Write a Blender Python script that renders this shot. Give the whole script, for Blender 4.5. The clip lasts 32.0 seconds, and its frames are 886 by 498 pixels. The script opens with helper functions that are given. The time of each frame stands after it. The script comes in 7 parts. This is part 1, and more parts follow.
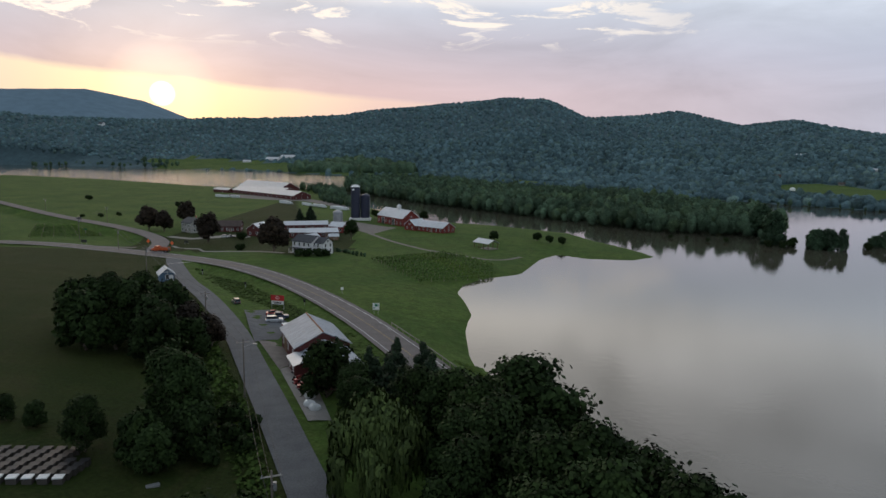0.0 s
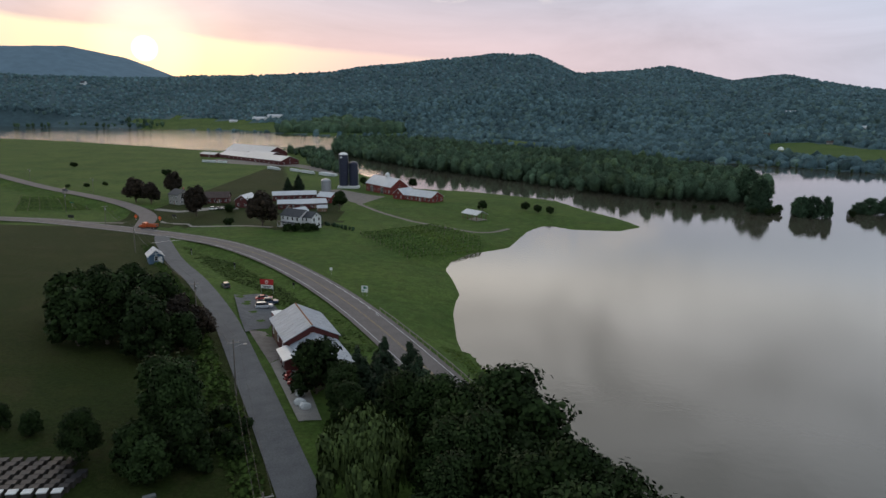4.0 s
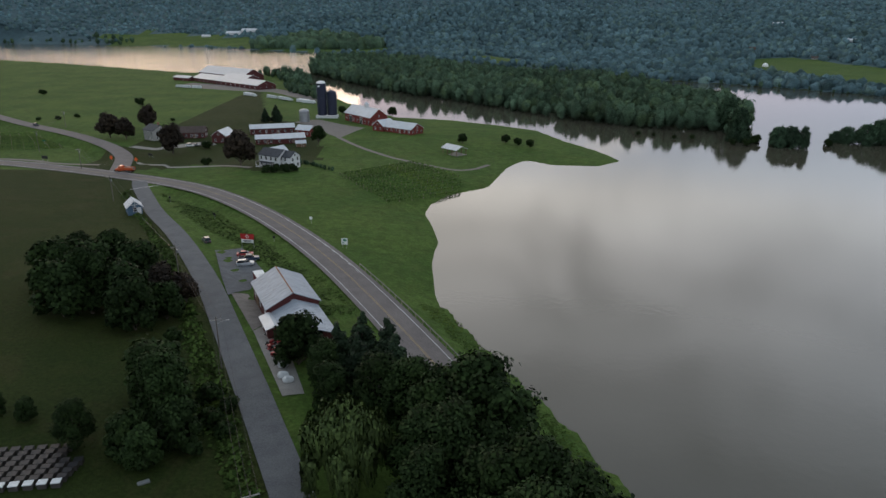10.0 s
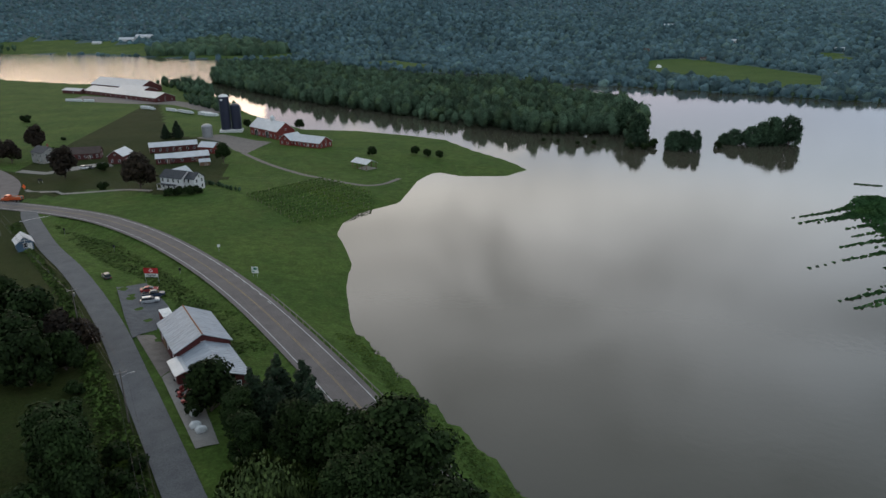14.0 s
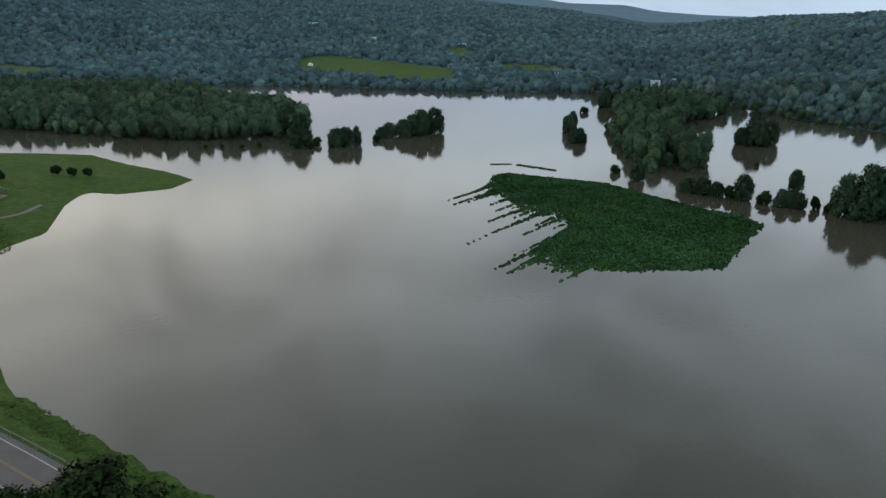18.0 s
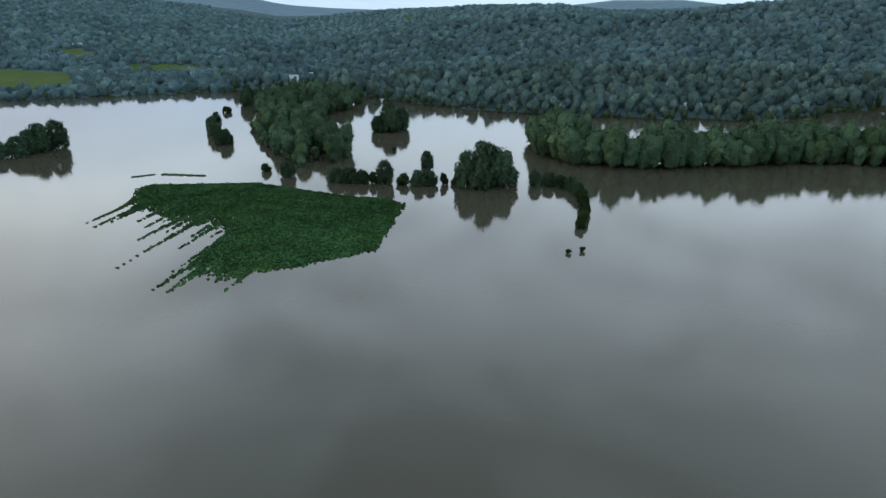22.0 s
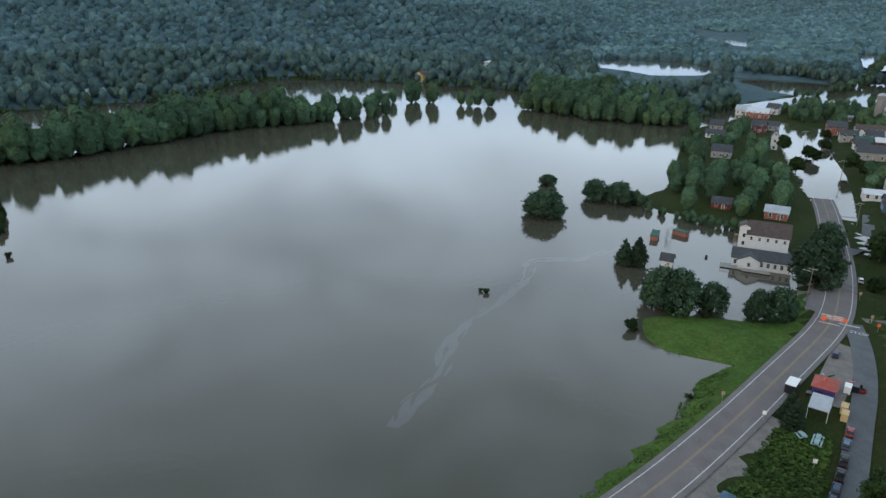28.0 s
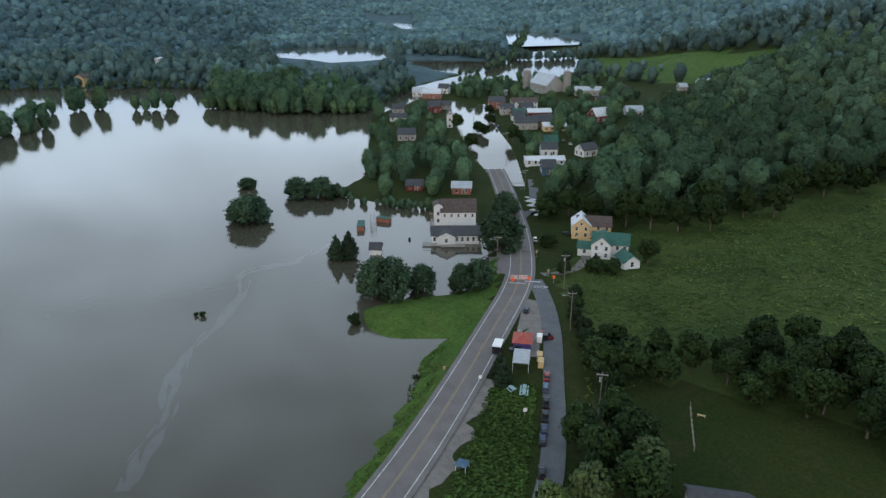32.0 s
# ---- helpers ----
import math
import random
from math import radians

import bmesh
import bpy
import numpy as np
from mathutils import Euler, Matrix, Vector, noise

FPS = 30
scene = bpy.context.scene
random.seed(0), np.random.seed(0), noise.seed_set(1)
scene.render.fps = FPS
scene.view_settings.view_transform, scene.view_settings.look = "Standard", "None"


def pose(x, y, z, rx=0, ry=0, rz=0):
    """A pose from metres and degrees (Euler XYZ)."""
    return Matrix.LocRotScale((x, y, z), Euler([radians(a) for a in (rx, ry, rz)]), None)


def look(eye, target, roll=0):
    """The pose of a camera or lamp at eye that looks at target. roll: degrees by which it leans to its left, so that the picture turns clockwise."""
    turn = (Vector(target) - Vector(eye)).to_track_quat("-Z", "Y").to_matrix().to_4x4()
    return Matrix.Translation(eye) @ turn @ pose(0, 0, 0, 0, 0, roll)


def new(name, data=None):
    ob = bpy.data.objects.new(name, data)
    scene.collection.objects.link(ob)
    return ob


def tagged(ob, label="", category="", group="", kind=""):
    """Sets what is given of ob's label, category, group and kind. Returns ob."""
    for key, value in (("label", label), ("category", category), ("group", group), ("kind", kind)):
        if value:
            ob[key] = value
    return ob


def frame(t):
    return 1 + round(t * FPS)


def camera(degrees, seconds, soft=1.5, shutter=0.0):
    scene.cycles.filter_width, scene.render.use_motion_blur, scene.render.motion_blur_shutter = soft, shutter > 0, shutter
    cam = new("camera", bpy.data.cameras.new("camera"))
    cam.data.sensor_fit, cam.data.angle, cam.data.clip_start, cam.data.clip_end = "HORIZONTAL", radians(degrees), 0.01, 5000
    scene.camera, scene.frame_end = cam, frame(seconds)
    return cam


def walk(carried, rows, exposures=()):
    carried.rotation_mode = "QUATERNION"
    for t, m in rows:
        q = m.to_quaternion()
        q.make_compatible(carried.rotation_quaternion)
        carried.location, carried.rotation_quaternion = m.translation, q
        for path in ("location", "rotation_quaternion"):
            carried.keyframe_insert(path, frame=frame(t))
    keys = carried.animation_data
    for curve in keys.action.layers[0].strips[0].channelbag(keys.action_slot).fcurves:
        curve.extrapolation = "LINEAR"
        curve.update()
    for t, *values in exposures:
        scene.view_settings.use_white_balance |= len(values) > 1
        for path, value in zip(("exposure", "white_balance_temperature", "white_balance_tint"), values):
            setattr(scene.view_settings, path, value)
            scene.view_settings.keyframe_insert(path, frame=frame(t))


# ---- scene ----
cam = camera(65.56, 32.0, soft=1.5)
PATH = [
    # seconds, x, y, z, pitch up, turn to the left, roll
    (0.0, 0.00, 0.00, 51.99, -8.19, 0.00, 0.64),
    (0.5, 0.09, -0.06, 52.98, -9.36, -0.06, 0.62),
    (1.0, 0.18, -0.12, 53.96, -9.37, -0.13, 0.56),
    (1.5, 0.27, -0.19, 54.95, -9.78, -0.26, 0.49),
    (2.0, 0.36, -0.25, 55.94, -10.82, -0.40, 0.58),
    (2.5, 0.45, -0.31, 56.93, -10.82, -0.50, 0.41),
    (3.0, 0.54, -0.38, 57.92, -11.05, -0.63, 0.42),
    (3.5, 0.66, -0.39, 58.89, -11.19, -0.73, 0.34),
    (5.5, 1.14, -0.43, 62.76, -14.99, -1.28, 0.38),
    (6.0, 1.26, -0.44, 63.72, -15.42, -1.41, 0.36),
    (6.5, 1.40, -0.46, 64.70, -15.40, -1.49, 0.31),
    (7.0, 1.54, -0.47, 65.68, -15.39, -1.56, 0.20),
    (7.5, 1.68, -0.48, 66.66, -15.41, -1.65, 0.15),
    (8.0, 1.82, -0.49, 67.63, -15.40, -1.76, 0.09),
    (8.5, 1.96, -0.51, 68.61, -16.06, -1.89, 0.11),
    (9.0, 2.11, -0.52, 69.59, -17.22, -2.04, 0.07),
    (9.5, 2.26, -0.48, 70.55, -18.25, -2.16, 0.00),
    (10.0, 2.42, -0.44, 71.52, -18.97, -2.26, -0.05),
    (10.5, 2.58, -0.41, 72.49, -19.03, -2.35, -0.15),
    (11.0, 2.73, -0.37, 73.46, -19.03, -2.39, -0.19),
    (11.5, 2.89, -0.33, 74.43, -19.05, -2.51, -0.22),
    (12.0, 3.05, -0.29, 75.40, -19.04, -2.89, -0.26),
    (12.5, 3.11, -0.20, 76.01, -18.98, -4.11, -0.12),
    (13.0, 3.19, 0.05, 76.51, -18.95, -6.76, -0.16),
    (13.5, 3.29, 0.44, 77.03, -18.94, -8.43, -0.35),
    (15.5, 3.63, 2.25, 79.03, -18.91, -16.06, -0.25),
    (16.0, 3.63, 2.52, 79.40, -18.92, -20.29, -0.34),
    (16.5, 3.49, 2.51, 79.57, -18.93, -25.36, -0.33),
    (17.0, 3.19, 2.18, 79.51, -19.12, -31.19, 0.03),
    (17.5, 2.89, 1.83, 79.59, -19.15, -35.47, 0.10),
    (18.0, 2.63, 1.49, 79.93, -19.20, -37.32, 0.12),
    (18.5, 2.41, 1.15, 80.53, -19.28, -39.29, 0.12),
    (19.0, 2.20, 0.81, 81.31, -19.41, -43.53, 0.16),
    (19.5, 2.09, 0.01, 81.62, -19.45, -47.31, 0.14),
    (20.0, 2.07, -0.75, 81.93, -19.54, -51.57, 0.22),
    (20.5, 2.13, -1.44, 82.23, -19.57, -55.24, 0.23),
    (21.0, 2.25, -2.11, 82.55, -19.62, -59.20, 0.04),
    (21.5, 2.41, -2.77, 82.84, -19.66, -62.62, -0.04),
    (22.0, 2.60, -3.41, 83.05, -19.70, -65.69, -0.06),
    (22.5, 2.74, -3.94, 82.89, -19.65, -66.98, -0.01),
    (23.0, 2.86, -4.44, 82.56, -19.60, -69.36, 0.11),
    (23.5, 2.96, -4.91, 82.17, -19.54, -72.51, 0.29),
    (24.0, 3.05, -5.35, 81.88, -19.46, -76.00, 0.47),
    (24.5, 2.48, -5.22, 81.07, -19.37, -79.13, 0.37),
    (26.5, 0.20, -4.68, 77.80, -18.38, -98.70, 0.34),
    (27.0, -0.37, -4.55, 76.98, -19.53, -103.05, 0.31),
    (27.5, -0.47, -4.48, 76.98, -19.82, -107.44, 0.31),
    (28.0, -0.57, -4.40, 76.98, -20.36, -111.88, 0.44),
    (28.5, -0.44, -4.46, 77.45, -20.48, -116.30, 0.46),
    (29.0, -0.30, -4.52, 77.92, -20.61, -120.70, 0.35),
    (29.5, -0.21, -4.60, 78.53, -20.97, -125.07, 0.22),
    (30.0, -0.12, -4.67, 79.13, -21.11, -129.34, -0.03),
    (30.5, -0.09, -4.72, 79.81, -21.22, -132.60, -0.16),
    (31.0, -0.05, -4.76, 80.49, -21.31, -134.66, -0.26),
    (31.5, -0.09, -4.79, 81.24, -21.41, -136.23, -0.28),
    (32.0, -0.13, -4.82, 81.98, -21.48, -137.12, -0.25),
]


def flight(x, y, z, pitch, yaw, roll):
    p, w = radians(pitch), radians(yaw)
    ahead = Vector((-math.sin(w) * math.cos(p), math.cos(w) * math.cos(p), math.sin(p)))
    return look((x, y, z), Vector((x, y, z)) + ahead * 10, roll)


walk(cam, [(r[0], flight(*r[1:])) for r in PATH],
     exposures=[(0, -0.02, 6200, 12), (6, 0.26, 6250, 12), (13, 0.34, 6150, 11), (16.5, 0.24, 6200, 8), (22, 0.66, 5950, 6), (32, 0.76, 5780, 7)])

# ---- sky, sun ----
SUN_TURN, SUN_UP = 21.9, 4.0          # degrees left of +y, and above the horizon
sun_way = Vector((-math.sin(radians(SUN_TURN)) * math.cos(radians(SUN_UP)),
                  math.cos(radians(SUN_TURN)) * math.cos(radians(SUN_UP)), math.sin(radians(SUN_UP))))
world = bpy.data.worlds.new("sky")
scene.world = world
world.use_nodes = True


class Nodes:
    """A short way to write node trees."""

    def __init__(self, tree):
        self.tree = tree
        tree.nodes.clear()

    def add(self, kind, **values):
        n = self.tree.nodes.new(kind)
        for key, value in values.items():
            setattr(n, key, value)
        return n

    def link(self, a, b):
        self.tree.links.new(a, b)

    def put(self, socket, value):
        if hasattr(value, "is_output"):
            self.link(value, socket)
        else:
            socket.default_value = value

    def math(self, op, a, b=0.0, clamp=False):
        n = self.add("ShaderNodeMath", operation=op, use_clamp=clamp)
        self.put(n.inputs[0], a)
        self.put(n.inputs[1], b)
        return n.outputs[0]

    def mix(self, fac, a, b, mode="MIX"):
        n = self.add("ShaderNodeMix", data_type="RGBA", blend_type=mode)
        self.put(n.inputs[0], fac)
        for s, v in ((n.inputs[6], a), (n.inputs[7], b)):
            if isinstance(v, tuple):
                v = (*v, 1.0)[:4]
            self.put(s, v)
        return n.outputs[2]

    def ramp(self, fac, stops, interp="LINEAR"):
        n = self.add("ShaderNodeValToRGB")
        n.color_ramp.interpolation = interp
        e = n.color_ramp.elements
        while len(e) < len(stops):
            e.new(0.5)
        for el, (pos, c) in zip(e, stops):
            el.position = pos
            el.color = (c, c, c, 1) if isinstance(c, (int, float)) else (*c, 1)
        self.put(n.inputs[0], fac)
        return n.outputs[0]

    def noise(self, vector, scale, detail=3.0, rough=0.55, distort=0.0):
        n = self.add("ShaderNodeTexNoise")
        if vector is not None:
            self.link(vector, n.inputs["Vector"])
        n.inputs["Scale"].default_value = scale
        n.inputs["Detail"].default_value = detail
        n.inputs["Roughness"].default_value = rough
        n.inputs["Distortion"].default_value = distort
        return n.outputs["Fac"]


def make_sky():
    n = Nodes(world.node_tree)
    out = n.add("ShaderNodeOutputWorld")
    back = n.add("ShaderNodeBackground")
    n.link(back.outputs[0], out.inputs[0])
    sky = n.add("ShaderNodeTexSky", sky_type="NISHITA", sun_disc=False)
    sky.sun_elevation, sky.sun_rotation = radians(SUN_UP), radians(-SUN_TURN)
    sky.air_density, sky.dust_density = 1.0, 2.0
    co = n.add("ShaderNodeTexCoord").outputs["Generated"]
    sep = n.add("ShaderNodeSeparateXYZ")
    n.link(co, sep.inputs[0])
    up = sep.outputs[2]
    dot = n.add("ShaderNodeVectorMath", operation="DOT_PRODUCT")
    n.link(co, dot.inputs[0])
    dot.inputs[1].default_value = sun_way
    near = dot.outputs["Value"]
    # a cloud deck: pinkish low down towards the sun, blue-grey elsewhere, paler higher up
    deck_cool = n.ramp(up, [(0.0, (0.46, 0.55, 0.66)), (0.12, (0.48, 0.57, 0.68)), (0.20, (0.86, 0.93, 0.99)), (0.40, (0.72, 0.78, 0.84)), (0.60, (0.36, 0.41, 0.45)), (1.0, (0.34, 0.40, 0.45))])
    deck_warm = n.ramp(up, [(0.0, (0.70, 0.50, 0.48)), (0.08, (0.66, 0.50, 0.50)), (0.14, (0.55, 0.50, 0.54)), (0.19, (0.58, 0.60, 0.65)), (0.24, (1.36, 1.24, 1.06)), (0.38, (1.22, 1.14, 1.03)), (0.60, (0.62, 0.62, 0.62)), (1.0, (0.34, 0.40, 0.47))])
    side = n.ramp(near, [(0.35, 0.0), (0.95, 1.0)])
    deck = n.mix(side, deck_cool, deck_warm)
    # soft darker and lighter streaks, drawn out along the horizon
    flat = n.add("ShaderNodeMapping")
    flat.inputs["Scale"].default_value = (1.5, 1.5, 6.0)
    flat.inputs["Rotation"].default_value = (radians(4), radians(-3), 0)
    n.link(co, flat.inputs[0])
    streak = n.noise(flat.outputs[0], 2.4, 7, 0.58, 0.5)
    deck = n.mix(1.0, deck, n.ramp(streak, [(0.28, 0.84), (0.5, 1.0), (0.72, 1.12)]), "MULTIPLY")
    # broad soft cloud patches higher up
    lump = n.add("ShaderNodeMapping")
    lump.inputs["Scale"].default_value = (1.0, 1.0, 2.2)
    n.link(co, lump.inputs[0])
    patches = n.ramp(n.noise(lump.outputs[0], 3.4, 6, 0.55, 0.7), [(0.36, 0.70), (0.5, 1.0), (0.64, 1.12)])
    deck = n.mix(n.ramp(up, [(0.17, 0.0), (0.26, 1.0)]), deck, n.mix(1.0, deck, patches, "MULTIPLY"))
    # clear slanting gap under the deck towards the sun
    turn = n.math("ARCTAN2", sep.outputs[0], sep.outputs[1])
    gap_top = n.math("MINIMUM", n.math("SUBTRACT", 0.066, n.math("MULTIPLY", turn, 0.082)), 0.120)
    gap_top = n.math("ADD", gap_top, n.math("MULTIPLY", n.math("SUBTRACT", streak, 0.5), 0.018))
    gap = n.math("MULTIPLY", n.math("SUBTRACT", gap_top, up), 110.0, clamp=True)
    gap = n.math("MULTIPLY", gap, n.ramp(near, [(0.80, 0.0), (0.90, 1.0)]))
    close = n.math("MULTIPLY", n.math("SUBTRACT", near, 0.96), 25.0, clamp=True)
    warm_low = n.ramp(close, [(0.0, (0.74, 0.48, 0.46)), (0.5, (0.86, 0.54, 0.46)), (0.95, (1.0, 0.66, 0.36))])
    warm_high = n.ramp(close, [(0.0, (0.86, 0.64, 0.54)), (0.5, (0.92, 0.74, 0.55)), (0.95, (0.96, 0.82, 0.52))])
    clear = n.mix(n.math("DIVIDE", up, n.math("MAXIMUM", gap_top, 0.02), clamp=True), warm_low, warm_high)
    deck = n.mix(gap, deck, clear)
    # bright torn holes in the deck
    holes = n.noise(flat.outputs[0], 6.0, 8, 0.62, 0.8)
    belt = n.math("MULTIPLY", n.ramp(up, [(0.135, 0.0), (0.16, 1.0), (0.20, 1.0), (0.24, 0.0)]), n.ramp(near, [(0.70, 0.0), (0.85, 1.0)]))
    hole = n.math("MULTIPLY", n.ramp(holes, [(0.565, 0.0), (0.63, 1.0)]), belt)
    deck = n.mix(hole, deck, (1.05, 0.94, 0.80))
    glow = n.ramp(close, [(0.30, 0.0), (0.75, 0.06), (0.93, 0.30), (0.985, 1.0)])
    disc = n.math("MULTIPLY", n.math("SUBTRACT", near, 0.99986), 9000.0, clamp=True)
    deck = n.mix(1.0, deck, n.mix(glow, (0.0, 0.0, 0.0), (0.36, 0.26, 0.13)), "ADD")
    deck = n.mix(disc, deck, (3.0, 2.7, 2.1))
    total = n.mix(1.0, deck, n.mix(1.0, sky.outputs[0], (0.006, 0.006, 0.007), "MULTIPLY"), "ADD")
    n.link(total, back.inputs[0])
    back.inputs[1].default_value = 1.0


make_sky()
sun = new("sun", bpy.data.lights.new("sun", "SUN"))
sun.data.energy, sun.data.angle, sun.data.color = 0.5, radians(35), (1.0, 0.72, 0.45)
sun.matrix_world = look(sun_way * 100, (0, 0, 0))

# ---- materials ----


def material(name, build, rough=0.8, metal=0.0, spec=0.3):
    """A principled material. build(n, co) gives its colour, and may return (colour, bump height, bump distance)."""
    m = bpy.data.materials.new(name)
    m.use_nodes = True
    n = Nodes(m.node_tree)
    out = n.add("ShaderNodeOutputMaterial")
    p = n.add("ShaderNodeBsdfPrincipled")
    n.link(p.outputs[0], out.inputs[0])
    p.inputs["Roughness"].default_value, p.inputs["Metallic"].default_value = rough, metal
    p.inputs["Specular IOR Level"].default_value = spec
    co = n.add("ShaderNodeTexCoord").outputs["Object"]
    got = build(n, co)
    if isinstance(got, tuple) and len(got) == 3 and not isinstance(got[0], float):
        colour, height, far = got
        b = n.add("ShaderNodeBump")
        b.inputs["Strength"].default_value, b.inputs["Distance"].default_value = 1.0, far
        n.link(height, b.inputs["Height"])
        n.link(b.outputs[0], p.inputs["Normal"])
    else:
        colour = got
    if isinstance(colour, tuple):
        colour = (*colour, 1.0)
    n.put(p.inputs["Base Color"], colour)
    return m


def two_tone(a, b, scale, fine=None, detail=4, amount=0.25):
    """Colour that wanders between two tones, with finer grain over it."""
    def build(n, co):
        c = n.mix(n.ramp(n.noise(co, scale, detail), [(0.3, 0.0), (0.7, 1.0)]), a, b)
        if fine:
            g = n.ramp(n.noise(co, fine, 3), [(0.3, 1 - amount), (0.7, 1 + amount)])
            c = n.mix(1.0, c, g, "MULTIPLY")
        return c
    return build


def ground_look(n, co):
    # meadow: mown, rough and bare tones at several sizes
    big = n.ramp(n.noise(co, 0.018, 4), [(0.35, 0.0), (0.65, 1.0)])
    mid = n.ramp(n.noise(co, 0.12, 5, 0.65), [(0.3, 0.0), (0.7, 1.0)])
    fine = n.ramp(n.noise(co, 1.6, 4, 0.7), [(0.25, 0.55), (0.75, 1.4)])
    c = n.mix(big, (0.021, 0.034, 0.007), (0.037, 0.045, 0.011))
    c = n.mix(n.math("MULTIPLY", mid, 0.6), c, (0.019, 0.035, 0.007))
    c = n.mix(n.math("MULTIPLY", n.ramp(n.noise(co, 0.05, 5, 0.7, 1.5), [(0.52, 0.0), (0.68, 1.0)]), 0.55), c, (0.050, 0.046, 0.018))
    c = n.mix(1.0, c, fine, "MULTIPLY")
    return c, n.noise(co, 1.2, 5, 0.7), 0.35


def hazed_forest_look(n, co):
    # blue-grey because distance haze is put into the colour, as in the hill leaves
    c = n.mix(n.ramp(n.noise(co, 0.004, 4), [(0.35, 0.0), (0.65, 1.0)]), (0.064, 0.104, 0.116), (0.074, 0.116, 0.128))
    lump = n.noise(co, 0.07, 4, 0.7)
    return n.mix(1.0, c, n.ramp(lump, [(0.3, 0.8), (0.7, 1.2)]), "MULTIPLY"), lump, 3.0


def lush_look(n, co):
    big = n.ramp(n.noise(co, 0.03, 4), [(0.35, 0.0), (0.65, 1.0)])
    fine = n.mix(1.0, n.ramp(n.noise(co, 1.3, 4, 0.7), [(0.25, 0.6), (0.75, 1.4)]), n.ramp(n.noise(co, 0.28, 5, 0.7), [(0.3, 0.68), (0.7, 1.25)]), "MULTIPLY")
    c = n.mix(big, (0.048, 0.092, 0.018), (0.072, 0.117, 0.024))
    c = n.mix(n.math("MULTIPLY", n.ramp(n.noise(co, 0.09, 6, 0.7, 1.0), [(0.5, 0.0), (0.7, 1.0)]), 0.5), c, (0.078, 0.098, 0.024))
    return n.mix(1.0, c, fine, "MULTIPLY"), n.noise(co, 1.0, 5, 0.7), 0.3


def herb_look(n, co):
    big = n.ramp(n.noise(co, 0.05, 5, 0.65, 0.8), [(0.35, 0.0), (0.65, 1.0)])
    c = n.mix(big, (0.030, 0.052, 0.013), (0.062, 0.086, 0.022))
    c = n.mix(n.math("MULTIPLY", n.ramp(n.noise(co, 0.25, 6, 0.75), [(0.55, 0.0), (0.7, 1.0)]), 0.6), c, (0.082, 0.110, 0.026))
    c = n.mix(n.math("MULTIPLY", n.ramp(n.noise(co, 0.11, 5, 0.7, 2.0), [(0.58, 0.0), (0.7, 1.0)]), 0.5), c, (0.070, 0.058, 0.030))
    return n.mix(1.0, c, n.ramp(n.noise(co, 1.8, 4, 0.7), [(0.25, 0.6), (0.75, 1.4)]), "MULTIPLY"), n.noise(co, 0.9, 5, 0.75), 0.5


def water_look(n, co):
    c = n.mix(n.ramp(n.noise(co, 0.006, 4, 0.6, 1.0), [(0.35, 0.0), (0.65, 1.0)]), (0.062, 0.058, 0.041), (0.072, 0.068, 0.049))
    # calm near the village, ruffled by wind on the northern lake
    sep = n.add("ShaderNodeSeparateXYZ")
    n.link(co, sep.inputs[0])
    wind = n.math("ADD", 1.0, n.math("MULTIPLY", n.math("MULTIPLY", n.math("SUBTRACT", sep.outputs[1], 820.0), 0.003, clamp=True), 8.0))
    return c, n.math("MULTIPLY", n.noise(co, 0.5, 4, 0.6), wind), 0.022


def soften(m, k):
    """Turns the shading of small leaf faces part of the way up, as a whole crown would be lit."""
    t = m.node_tree
    geo, mul, add, nor = t.nodes.new("ShaderNodeNewGeometry"), t.nodes.new("ShaderNodeVectorMath"), t.nodes.new("ShaderNodeVectorMath"), t.nodes.new("ShaderNodeVectorMath")
    mul.operation, add.operation, nor.operation = "SCALE", "ADD", "NORMALIZE"
    mul.inputs["Scale"].default_value = 1 - k
    add.inputs[1].default_value = (0, 0, k)
    t.links.new(geo.outputs["Normal"], mul.inputs[0])
    t.links.new(mul.outputs[0], add.inputs[0])
    t.links.new(add.outputs[0], nor.inputs[0])
    t.links.new(nor.outputs[0], next(x for x in t.nodes if x.type == "BSDF_PRINCIPLED").inputs["Normal"])
    return m


def leaf_look(a, b, relief=0.0, rough=0.38):
    def build(n, co):
        isl = n.add("ShaderNodeNewGeometry").outputs["Random Per Island"]
        rnd = n.add("ShaderNodeObjectInfo").outputs["Random"]
        c = n.mix(1.0, n.mix(isl, a, b), n.ramp(isl, [(0.0, 0.72), (1.0, 1.28)]), "MULTIPLY")
        wide = n.ramp(n.noise(co, 0.075, 4, 0.65), [(0.3, 0.66), (0.7, 1.34)])
        c = n.mix(1.0, c, wide, "MULTIPLY")
        stand = n.ramp(n.noise(co, 0.011, 4, 0.6), [(0.32, 0.76), (0.68, 1.2)])
        c = n.mix(1.0, c, stand, "MULTIPLY")
        # some trees yellower than others
        c = n.mix(n.math("MULTIPLY", n.ramp(n.noise(co, 0.055, 2, 0.5, 0.6), [(0.52, 0.0), (0.66, 1.0)]), 0.35), c, n.mix(1.0, c, (1.45, 1.22, 0.62), "MULTIPLY"))
        c = n.mix(1.0, c, n.ramp(rnd, [(0.0, 0.75), (1.0, 1.25)]), "MULTIPLY")
        if not relief:
            return c
        tuft = n.noise(co, 0.75, 4, 0.7)
        c = n.mix(1.0, c, n.ramp(tuft, [(0.3, 1 - rough), (0.7, 1 + rough)]), "MULTIPLY")
        return c, tuft, relief
    return build


